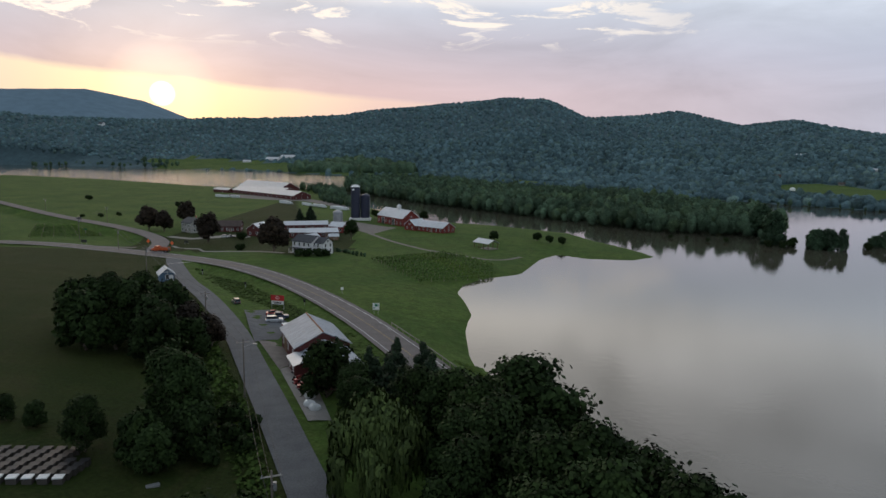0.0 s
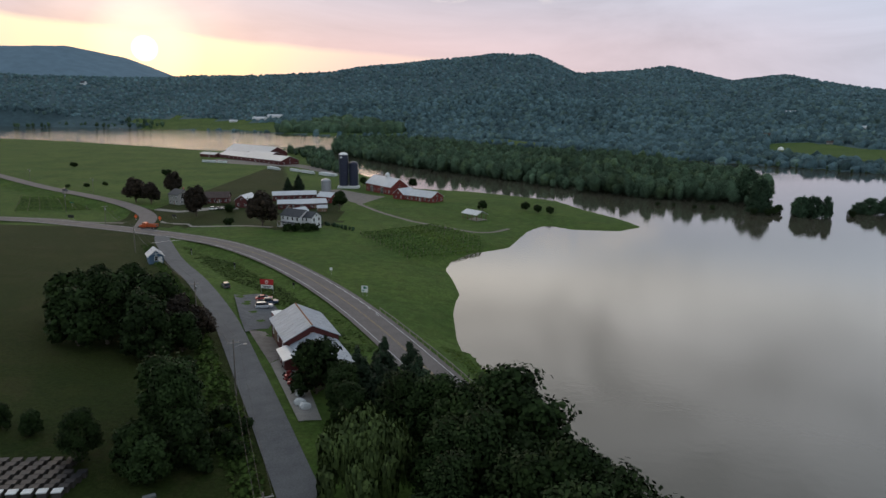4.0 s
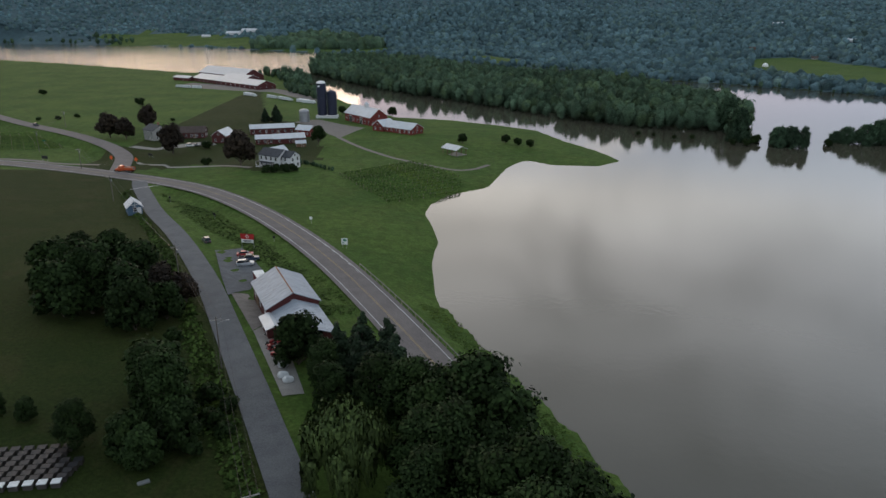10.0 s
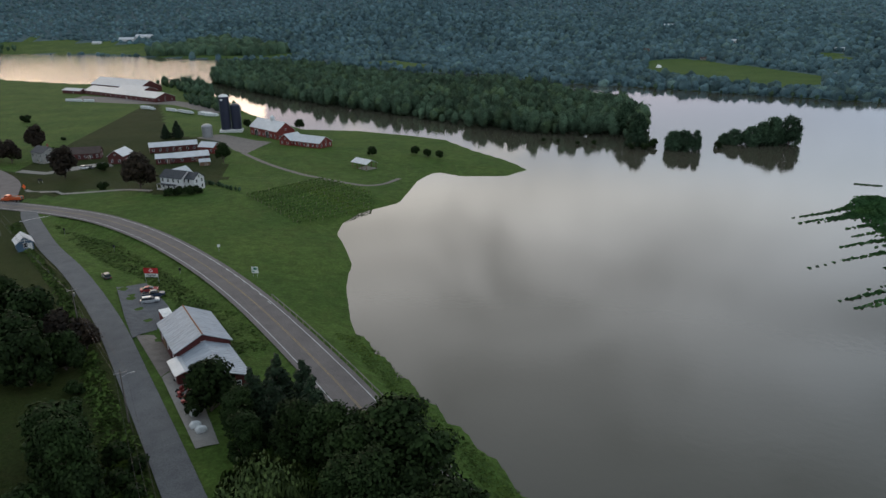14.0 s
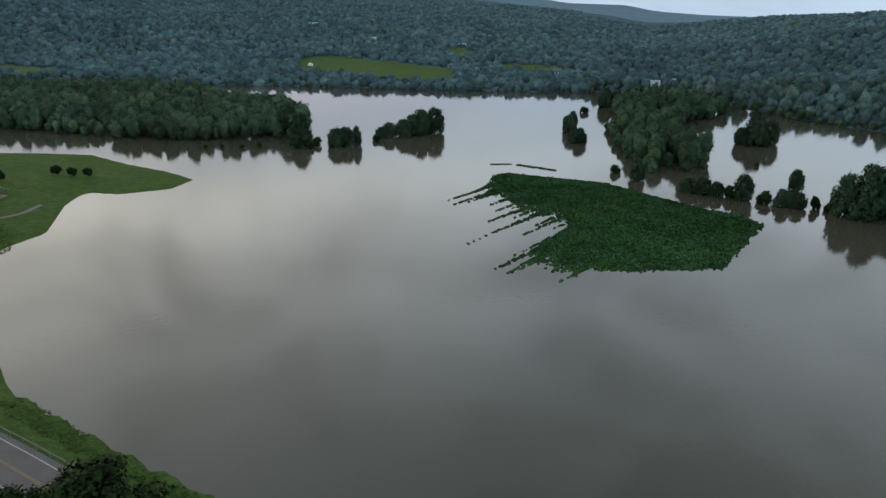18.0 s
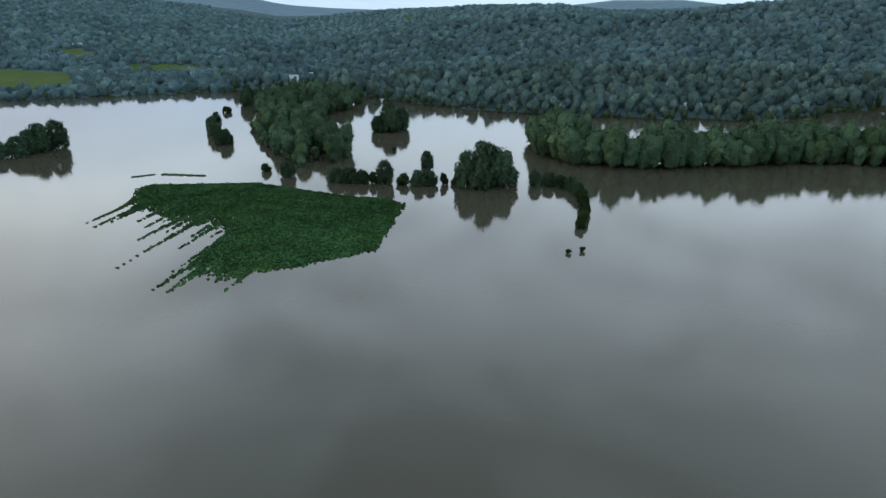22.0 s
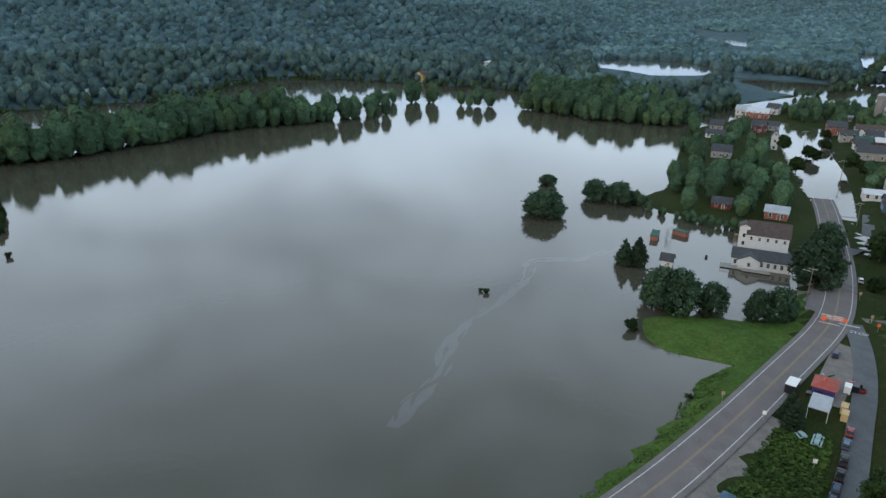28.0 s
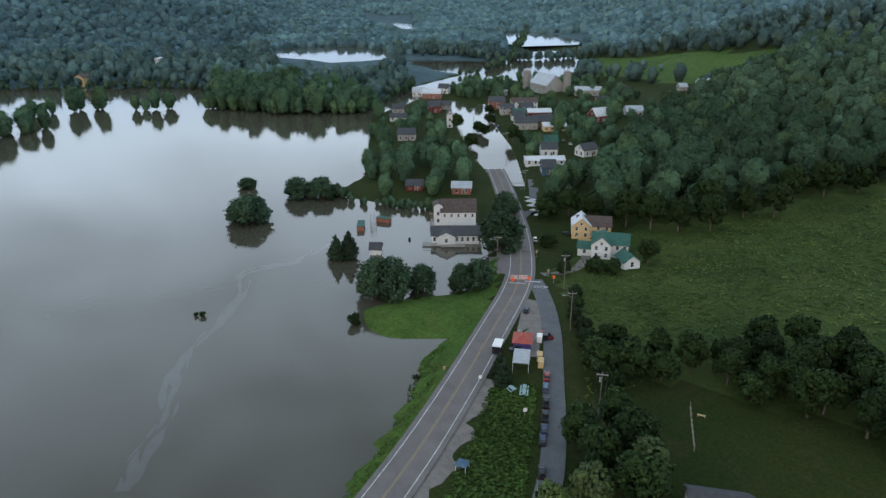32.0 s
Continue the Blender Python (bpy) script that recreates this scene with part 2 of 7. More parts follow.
M = {
    "ground": material("meadow_ground", ground_look, 0.95, spec=0.1),
    "forest": material("hazed_forest_floor", hazed_forest_look, 0.95, spec=0.1),
    "lush": material("lush_grass", lush_look, 0.95, spec=0.1),
    "herb": material("herb_meadow", herb_look, 0.95, spec=0.1),
    # pale blue is air haze painted as base colour on the far mountains
    "blue": material("hazed_far_mountain", two_tone((0.135, 0.20, 0.25), (0.155, 0.225, 0.275), 0.002, 0.02, amount=0.1), 0.95, spec=0.05),
    "water": material("muddy_water", water_look, 0.035, spec=0.6),
    "asphalt": material("worn_asphalt", two_tone((0.132, 0.118, 0.114), (0.170, 0.152, 0.146), 0.25, 6.0), 0.9),
    "lane": material("old_lane_asphalt", two_tone((0.095, 0.10, 0.108), (0.13, 0.135, 0.14), 0.3, 5.0), 0.9),
    "gravel": material("gravel", two_tone((0.15, 0.135, 0.125), (0.21, 0.19, 0.17), 0.6, 5.0), 0.95),
    "dark_gravel": material("dark_gravel", two_tone((0.085, 0.09, 0.098), (0.125, 0.13, 0.138), 0.5, 5.0), 0.95),
    "concrete": material("pale_concrete", two_tone((0.21, 0.20, 0.185), (0.27, 0.255, 0.235), 0.5, 4.0, amount=0.12), 0.9),
    "white_line": material("road_white", two_tone((0.36, 0.36, 0.36), (0.60, 0.60, 0.59), 1.2), 0.8),
    "yellow_line": material("road_yellow", two_tone((0.26, 0.20, 0.11), (0.34, 0.26, 0.15), 2.0), 0.8),
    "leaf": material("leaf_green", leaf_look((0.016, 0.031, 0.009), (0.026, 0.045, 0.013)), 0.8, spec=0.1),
    # distant woods: some haze painted in as a paler, bluer leaf tone
    "hazed_leaf_far": material("hazed_far_woods", leaf_look((0.056, 0.094, 0.056), (0.068, 0.110, 0.066), 1.6), 0.9, spec=0.1),
    # next two: distance haze mixed into the leaf colour, bluer for the hills
    "hazed_leaf_hill": material("hazed_hill_woods", leaf_look((0.093, 0.157, 0.172), (0.104, 0.170, 0.186), 1.4, 0.3), 0.95, spec=0.05),
    "hazed_leaf_mid": material("hazed_mid_woods", leaf_look((0.082, 0.132, 0.128), (0.092, 0.144, 0.138), 1.4, 0.28), 0.95, spec=0.05),
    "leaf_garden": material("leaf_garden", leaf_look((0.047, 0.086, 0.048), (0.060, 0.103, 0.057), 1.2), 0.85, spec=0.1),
    "willow": material("leaf_willow", leaf_look((0.044, 0.072, 0.018), (0.076, 0.108, 0.028)), 0.7, spec=0.25),
    "conifer": material("leaf_conifer", leaf_look((0.012, 0.026, 0.012), (0.026, 0.045, 0.020)), 0.8, spec=0.2),
    "maple": material("leaf_dark_maple", leaf_look((0.018, 0.014, 0.010), (0.040, 0.028, 0.018)), 0.8, spec=0.2),
    "bark": material("bark", two_tone((0.07, 0.055, 0.045), (0.13, 0.105, 0.085), 3.0, 14.0), 0.95),
}

# ---- lie of the land ----
SHORE = [(-685, 1188), (-557, 1114), (-434, 1024), (-296, 918), (-219, 898), (-138, 870), (-100, 720), (-56, 591), (-12, 502), (27, 486),
         (60, 459), (80, 438), (90, 399), (102, 367), (107, 341), (92, 329), (70, 332), (58, 345), (47, 328), (40, 308), (33, 288),
         (16, 276), (8, 262), (5, 248), (8, 230), (9, 213), (6, 193), (6, 180), (6, 168), (11, 152), (17, 135), (23, 119), (28, 107),
         (34, 88), (50, 30), (62, -20), (72, -60), (77, -69), (84, -83), (90, -95), (97, -102), (100, -115), (107, -108), (111, -105),
         (119, -105), (127, -111), (124, -122), (116, -134), (115, -145), (121, -157), (127, -164), (134, -171), (146, -180), (160, -192), (172, -190), (186, -179), (200, -175),
         (217, -172), (228, -198), (271, -238), (335, -298), (344, -330), (374, -400), (380, -480), (350, -535), (378, -632), (560, -780), (900, -1100), (1400, -4600),
         (-4600, -4600), (-4600, 1600), (-1500, 1500)]
FAR_SHORE = [(-4600, 1800), (-1066, 1860), (-836, 1823), (-559, 1628), (-380, 1518), (-161, 1330), (-29, 1236), (110, 987), (203, 932),
             (273, 770), (330, 720), (435, 592.6), (517, 506.7), (584.9, 449.1), (633.4, 442.5), (584.7, 365.3), (553.8, 291), (531.6, 206.9), (528.8, 139.7),
             (545, 53), (575, -26), (640, -60), (680, -110), (665, -140), (631, -191), (588, -225), (545, -275), (500, -290), (420, -275),
             (355, -310), (400, -400), (420, -480), (430, -560), (520, -700), (700, -960), (1200, -4600), (4600, -4600), (4600, 4600), (-4600, 4600)]
UPPER_PONDS = [[(735, -493), (727, -542), (685, -580), (623, -576), (545, -528), (553, -483), (566, -450), (609, -453), (652, -444)],
               [(706, -910), (656, -921), (568, -908), (516, -848), (488, -782), (527, -715), (562, -736)],
               [(1311, -1139), (1157, -1067), (1126, -1124), (851, -853), (877, -848), (1091, -1006), (1208, -1055)], [(279, -510), (263, -504), (240, -465), (250, -470)]]
PONDS = [[(559, -538), (527, -567), (484, -583), (468, -614), (545, -735), (556, -735), (452, -614), (430, -613), (379, -564), (342, -522), (354, -491), (407, -492), (456, -491), (508, -505)],
         [(233, -284), (298, -354), (317, -386), (299, -374), (253, -324), (215, -289), (184, -256), (164, -233), (163, -226), (188, -250), (214, -266)],
         [(159, -223), (151, -223), (134, -201), (141, -204)]]
MAIN_ROAD = [(-230, 325), (-190, 321), (-150, 303), (-122, 289), (-100, 277), (-80, 263), (-58, 239), (-38, 210), (-21, 180), (-7, 150), (8, 115), (26, 65),
             (42, 18), (57, -30), (69, -68), (80, -95), (92, -122), (103, -147), (114, -163), (132, -185), (162, -217), (190, -246), (250, -300), (330, -370)]
SIDE_ROAD = [(-112, 284), (-107, 270), (-101, 258), (-86.9, 229.3), (-72, 205.7), (-58.7, 180), (-48, 157.7), (-39.1, 136.3), (-30.8, 116.6), (-16.3, 81.5), (0, 42), (16, 2), (33, -46), (48, -82),
             (57, -97), (69, -114), (80, -130), (92, -144), (102, -153)]
NORTH_ROAD = [(-124, 290), (-130, 310), (-137, 333), (-160, 366), (-195, 402), (-235, 435), (-282, 480), (-420, 620)]


MEADOWS = [[(410, 860), (500, 1030), (563.5, 1036), (592.2, 875.1), (586, 741.6), (496.3, 626.7), (445.4, 663.9)], [(694.2, 773.3), (720.8, 677.3), (700.7, 579.2), (635.6, 638.5), (629.1, 699.7)], [(764.9, 1013.9), (796.6, 975.4), (716.9, 846.6), (702.5, 899.5)], [(615.2, 470.8), (653.1, 451.4), (623.6, 429.1), (585.3, 441.9)], [(693.5, 308.9), (729.4, 314.9), (746.9, 291.8), (717.4, 286.7)], [(1315.8, 698.1), (1370.1, 705.3), (1394.3, 677.6), (1342.1, 675.7)], [(437, -672), (330, -690), (208, -640), (152, -560), (221, -530), (300, -548), (370, -600)],
           [(-720, 1700), (-560, 1640), (-380, 1530), (-170, 1345), (-60, 1300), (-20, 1420), (-330, 1660), (-520, 1800), (-700, 1900)], [(-1000, 1900), (-830, 1850), (-560, 1660), (-600, 1800)], [(200, 1000), (130, 1010), (60, 1150), (120, 1200)]]


def inside_distance(poly, x, y):
    """Distance to the polygon's edge, positive inside."""
    p = np.array(poly, float)
    q = np.roll(p, -1, axis=0)
    best = np.full(x.shape, 1e18)
    odd = np.zeros(x.shape, bool)
    for (ax, ay), (bx, by) in zip(p, q):
        dx, dy = bx - ax, by - ay
        k = np.clip(((x - ax) * dx + (y - ay) * dy) / (dx * dx + dy * dy + 1e-9), 0, 1)
        best = np.minimum(best, (x - ax - k * dx) ** 2 + (y - ay - k * dy) ** 2)
        if ay != by:
            odd ^= ((ay > y) != (by > y)) & (x < ax + (y - ay) / (by - ay) * dx)
    return np.sqrt(best) * np.where(odd, 1, -1)


def line_distance(line, x, y):
    """Distance to a line, and how far along it (in points)."""
    best, along = np.full(x.shape, 1e18), np.zeros(x.shape)
    for i, ((ax, ay), (bx, by)) in enumerate(zip(line, line[1:])):
        dx, dy = bx - ax, by - ay
        k = np.clip(((x - ax) * dx + (y - ay) * dy) / (dx * dx + dy * dy), 0, 1)
        d = (x - ax - k * dx) ** 2 + (y - ay - k * dy) ** 2
        along = np.where(d < best, i + k, along)
        best = np.minimum(best, d)
    return np.sqrt(best), along


ROAD_Z = ([-500, -330, -260, -235, -200, -150, -100, 0, 150, 260, 300, 340, 480, 700], [-0.5, -0.5, -0.25, 0.25, 1.3, 2.6, 3.0, 4.8, 6.3, 6.9, 6.8, 6.5, 6.0, 6.0])
SIDE_Z = ([-60, -40, 20, 60, 85, 108, 127, 150, 172, 196, 230, 290], [3.7, 4.6, 7.6, 9.3, 9.4, 9.3, 8.9, 8.5, 8.1, 7.6, 7.2, 6.8])      # the side road climbs a bank
# bearing from +y to the right, foot radius, crest radius, crest height
RIDGE = np.array([(-180, 500, 1600, 70), (-120, 500, 1800, 90), (-60, 1500, 2800, 145), (-32.8, 1900, 2800, 155), (-20.4, 1800, 2800, 147), (-8.6, 1500, 2800, 174), (-1.1, 1400, 2800, 221),
                  (4.5, 1350, 2800, 263), (8.2, 1300, 2800, 245), (11.4, 1250, 2900, 177), (18.4, 1150, 3000, 208), (23, 1100, 3000, 149), (26.8, 1050, 3000, 169),
                  (32.8, 1000, 3000, 115), (36, 950, 3000, 118), (40, 900, 3000, 104), (45, 880, 2900, 84), (50, 850, 2800, 58), (53, 830, 2600, 33), (57, 800, 2400, 40), (62, 720, 1900, 60), (68, 640, 1700, 69), (75, 600, 1600, 72), (79, 590, 1550, 60),
                  (85, 580, 1500, 66), (88, 585, 1500, 73), (92, 590, 1500, 82), (100, 640, 1550, 86), (105, 680, 1600, 76), (115, 720, 1700, 76), (122, 900, 2300, 75), (130, 1500, 3400, 100), (145, 1000, 3000, 70),
                  (155, 560, 1500, 60), (165, 330, 900, 48), (175, 350, 1100, 55), (180, 500, 1600, 70)], float)
FAR_RIDGE = np.array([(-60, 150), (-32.8, 325), (-27, 345), (-23, 290), (-20, 205), (-15, 60), (30, 60), (34, 165), (37.5, 165), (43.4, 150), (47, 112), (51.3, 102), (54, 64), (57, 44), (62, 30), (75, 60), (79, 92), (84, 92), (88, 60),
                      (110, 60), (117, 130), (124, 170), (130, 140), (137, 180), (150, 150), (170, 80), (181, 60)], float)


def land_height(x, y):
    x, y = np.asarray(x, float), np.asarray(y, float)
    home = inside_distance(SHORE, x, y)
    over = inside_distance(FAR_SHORE, x, y)
    rz = np.interp(y, *ROAD_Z)
    west, _ = line_distance(SIDE_ROAD + [(140, -190), (300, -330)], x, y)
    side = np.where((x < np.interp(-y, [-300, -84, 2, 80, 152, 330, 700], [-112, -17, 16, 48, 101, 300, 300])), 1, -1)
    cap = np.where(y < -225, np.maximum(rz - 0.3, 0.7), rz - 0.3)
    cap = np.where(y > 300, np.interp(y, [300, 345, 420, 600, 900], [6.0, 3.2, 3.0, 2.6, 2.0]), cap)
    cap = np.where((side < 0) & (y > 150), np.minimum(cap, np.interp(y, [150, 300, 345], [5.5, 5.0, 2.2])), cap)
    z1 = np.where(home > 0, cap * (1 - np.exp(-home * np.interp(y, [-200, 0, 120, 200, 300], [0.06, 0.16, 0.16, 0.05, 0.03]) )), np.maximum(home * 0.15, -1.5))
    rise = np.where((side > 0) & (y < 330), np.clip(west - 9, 0, 400), 0)
    z1 = z1 + np.where(y > 40, np.minimum(rise, 70), rise) * np.interp(y, [-400, -200, 20, 60, 200, 330], [0.014, 0.045, 0.045, 0.12, 0.12, 0.045]) * np.where(y > 240, np.interp(y, [240, 330], [1, 0]), 1)
    main_x, side_x = (np.interp(y, [p[1] for p in reversed(line)], [p[0] for p in reversed(line)]) for line in (MAIN_ROAD, SIDE_ROAD))
    bank = np.where((y > -60) & (y < 290), np.interp(y, *SIDE_Z) - rz, 0) * np.clip((main_x - 5 - x) / np.maximum(main_x - side_x - 9, 1), 0, 1)
    z1 = z1 + np.where(home > 0, bank, 0)
    z2 = np.where(over > 0, np.minimum(over * 0.06, 3.0), np.maximum(over * 0.15, -1.5))
    z = np.maximum(z1, z2)
    for p in PONDS:
        d = inside_distance(p, x, y)
        z = np.where(d > -4, np.minimum(z, np.maximum(-d * 0.15, -1.2)), z)
    r, b = np.hypot(x, y), np.degrees(np.arctan2(x, y))
    foot, crest, high = (np.interp(b, RIDGE[:, 0], RIDGE[:, k]) for k in (1, 2, 3))
    k = np.clip((r - foot) / (crest - foot), 0, 1.35)
    hill = high * np.where(k < 1, (k * k * (3 - 2 * k)) * 0.6 + 0.4 * k, 1 - (k - 1) ** 2 * 3)
    wave = np.sin(x * 0.0061 + y * 0.0037) * np.sin(y * 0.0053 - x * 0.0029) + 0.5 * np.sin(x * 0.013 + 1.7) * np.sin(y * 0.0117 + 0.6)
    hill = hill * (1 + 0.10 * wave * np.minimum(k * 2, 1) * np.clip(1.2 - k, 0, 1) * 2)
    far = np.interp(b, FAR_RIDGE[:, 0], FAR_RIDGE[:, 1]) * np.clip((r - 3300) / 800, 0, 1) ** 0.8
    z = np.where(z > 0, z + np.maximum(hill, far), z)
    # bring the land to the roads
    for line, half in ((MAIN_ROAD, 4.4), (SIDE_ROAD, 2.8), (NORTH_ROAD, 3.6)):
        d, _ = line_distance(line, x, y)
        k = np.clip((d - half - 1.0) / (3.0 if half > 4 else 5.0), 0, 1)
        k = k * k * (3 - 2 * k)
        level = np.where((y > -60) & (y < 290), np.interp(y, *SIDE_Z), rz) if line is SIDE_ROAD else rz
        z = np.where(d < half + 6, (level - 0.25) * (1 - k) + z * k, z)
    return z


def height(x, y):
    return float(land_height(np.array([x]), np.array([y]))[0])


def graded(lo, hi, fine_lo, fine_hi, step):
    """Grid lines, fine in the middle and wider outward."""
    out = list(np.arange(fine_lo, fine_hi + 0.1, step))
    for sign, start, end in ((1, fine_hi, hi), (-1, fine_lo, lo)):
        s, p = step, start
        while (end - p) * sign > 0:
            s = min(s * 1.05, 60)
            p += s * sign
            out.append(p)
    return np.array(sorted(out))


def grid_mesh(name, gx, gy, z):
    nx, ny = len(gx), len(gy)
    xx, yy = np.meshgrid(gx, gy)
    co = np.stack([xx, yy, z(xx.ravel(), yy.ravel()).reshape(xx.shape)], -1).reshape(-1, 3)
    i = (np.arange(ny - 1)[:, None] * nx + np.arange(nx - 1)).ravel()
    return quads_mesh(name, co, np.stack([i, i + 1, i + nx + 1, i + nx], -1))


def quads_mesh(name, co, faces, smooth=True):
    me = bpy.data.meshes.new(name)
    me.vertices.add(len(co))
    me.vertices.foreach_set("co", np.asarray(co, np.float32).ravel())
    k = faces.shape[1]
    me.loops.add(faces.size)
    me.loops.foreach_set("vertex_index", np.asarray(faces, np.int32).ravel())
    me.polygons.add(len(faces))
    me.polygons.foreach_set("loop_start", np.arange(0, faces.size, k, dtype=np.int32))
    me.polygons.foreach_set("loop_total", np.full(len(faces), k, np.int32))
    me.update(calc_edges=True)
    me.polygons.foreach_set("use_smooth", np.full(len(faces), smooth))
    return me


ground = tagged(new("ground", grid_mesh("ground", graded(-4500, 4500, -240, 360, 4.0), graded(-4500, 4500, -330, 520, 4.0), land_height)),
                "green meadows and hills rising from a flooded valley", "ground", kind="structure")
for key in ("ground", "forest", "lush", "herb", "blue"):
    ground.data.materials.append(M[key])
mid = np.empty(len(ground.data.polygons) * 3)
ground.data.polygons.foreach_get("center", mid)
mid = mid.reshape(-1, 3)
cover = np.zeros(len(mid), np.int32)
lush = inside_distance([(-16.3, 81.5), (-30.8, 116.6), (-39.1, 136.3), (-48, 157.7), (-58.7, 180), (-72, 205.7), (-86.9, 229.3), (-101, 258), (-112, 284), (-120, 300), (-100, 330), (-60, 300), (-45, 340), (-60, 460), (-100, 480), (-150, 700), (-240, 700), (-300, 900), (-100, 900), (120, 400), (120, 250), (30, 110), (110, -60), (140, -110), (125, -165), (90, -120), (50, 0)], mid[:, 0], mid[:, 1]) > 0
cover[lush] = 2
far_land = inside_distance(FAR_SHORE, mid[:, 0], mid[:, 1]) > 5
# far land gets the haze-tinted floor
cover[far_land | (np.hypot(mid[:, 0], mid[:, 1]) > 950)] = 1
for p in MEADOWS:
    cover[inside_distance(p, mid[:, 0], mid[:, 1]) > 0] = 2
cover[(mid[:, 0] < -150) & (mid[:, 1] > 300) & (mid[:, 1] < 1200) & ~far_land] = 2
# land past 3150 m takes the haze-blue colour
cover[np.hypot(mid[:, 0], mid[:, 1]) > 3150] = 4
cover[inside_distance([(104, -160), (84, -148), (66, -124), (-60, -150), (-120, -320), (0, -420), (48, -340), (80, -250), (104, -214)], mid[:, 0], mid[:, 1]) > 0] = 3
ground.data.polygons.foreach_set("material_index", cover)
wx = np.array([-4600.0, -2000, -800, 0, 800, 2000, 4600])
water = tagged(new("water", grid_mesh("water", wx, wx, lambda x, y: 0 * x)), "calm muddy brown flood water mirroring the evening sky", "water", kind="structure")
water.data.materials.append(M["water"])

for poly in UPPER_PONDS:
    level = 3.35 if poly[0][0] > 300 else float(land_height(*np.array(poly, float).T).max()) + 0.4
    me = bpy.data.meshes.new("pond_water")
    me.from_pydata([(x, y, level) for x, y in poly], [], [list(range(len(poly)))])
    me.materials.append(M["water"])
    if me.polygons[0].normal.z < 0:
        me.flip_normals()
    tagged(new("pond_water", me), "brown flood water in a hollow beyond the village", "water", kind="structure")


# ---- roads ----
def smooth_line(pts, step=3.0):
    """A line through the points, evenly stepped and rounded."""
    p = np.array(pts, float)
    for _ in range(3):
        q = np.concatenate([p[:1], 0.75 * p[:-1] + 0.25 * p[1:], 0.25 * p[:-1] + 0.75 * p[1:], p[-1:]])
        order = np.concatenate([[0], np.arange(len(p) - 1) + 0.3, np.arange(len(p) - 1) + 0.6, [len(p)]])
        p = q[np.argsort(order, kind="stable")]
    s = np.concatenate([[0], np.cumsum(np.hypot(*np.diff(p, axis=0).T))])
    k = np.linspace(0, s[-1], max(2, int(s[-1] / step) + 1))
    return np.stack([np.interp(k, s, p[:, 0]), np.interp(k, s, p[:, 1])], 1)


def strip(name, line, left, right, lift, mat, z=None, skip=None, parent=None, levels=None):
    """A band along a line, from left to right of it in metres (right positive)."""
    t = np.gradient(line, axis=0)
    t /= np.hypot(*t.T)[:, None] + 1e-9
    nrm = np.stack([t[:, 1], -t[:, 0]], 1)
    slim = np.interp(line[:, 1], [-40, 20], [0.87, 1.0])[:, None]
    a, b = line + nrm * left * slim, line + nrm * right * slim
    zz = (np.interp(line[:, 1], *ROAD_Z) if z is None else land_height(line[:, 0], line[:, 1])) + lift
    if levels:
        zz = np.where((line[:, 1] > -60) & (line[:, 1] < 290), np.interp(line[:, 1], *levels), zz - lift) + lift
    co = np.concatenate([np.c_[a, zz], np.c_[b, zz]])
    n = len(line)
    i = np.array([j for j in range(n - 1) if not (skip and j % skip[1] >= skip[0])])
    me = quads_mesh(name, co, np.stack([i + n, i + n + 1, i + 1, i], -1))
    me.materials.append(M[mat])
    ob = new(name, me)
    if parent:
        ob.parent = parent
    return ob


main_line, side_line, north_line = smooth_line(MAIN_ROAD), smooth_line(SIDE_ROAD), smooth_line(NORTH_ROAD)
road = tagged(strip("road", main_line, -4.9, 4.9, 0.0, "asphalt"), "worn grey two-lane asphalt road with faded lines", "road", kind="structure")
lane_road = tagged(strip("side_road", side_line, -2.7, np.interp(side_line[:, 1], [-20, 40], [2.4, 3.1])[:, None], -0.03, "lane", levels=SIDE_Z), "narrow grey asphalt side road without markings", "road", kind="structure")
north_road = tagged(strip("north_road", north_line, -4.0, 4.0, -0.06, "asphalt"), "grey asphalt road leading off through the fields", "road", kind="structure")
strip("edge_line", main_line, -3.75, -3.55, 0.02, "white_line", parent=road)
strip("edge_line", main_line, 3.55, 3.75, 0.02, "white_line", parent=road)
strip("centre_line", main_line, -0.22, -0.08, 0.02, "yellow_line", parent=road)
strip("centre_line", main_line, 0.08, 0.22, 0.02, "yellow_line", parent=road)

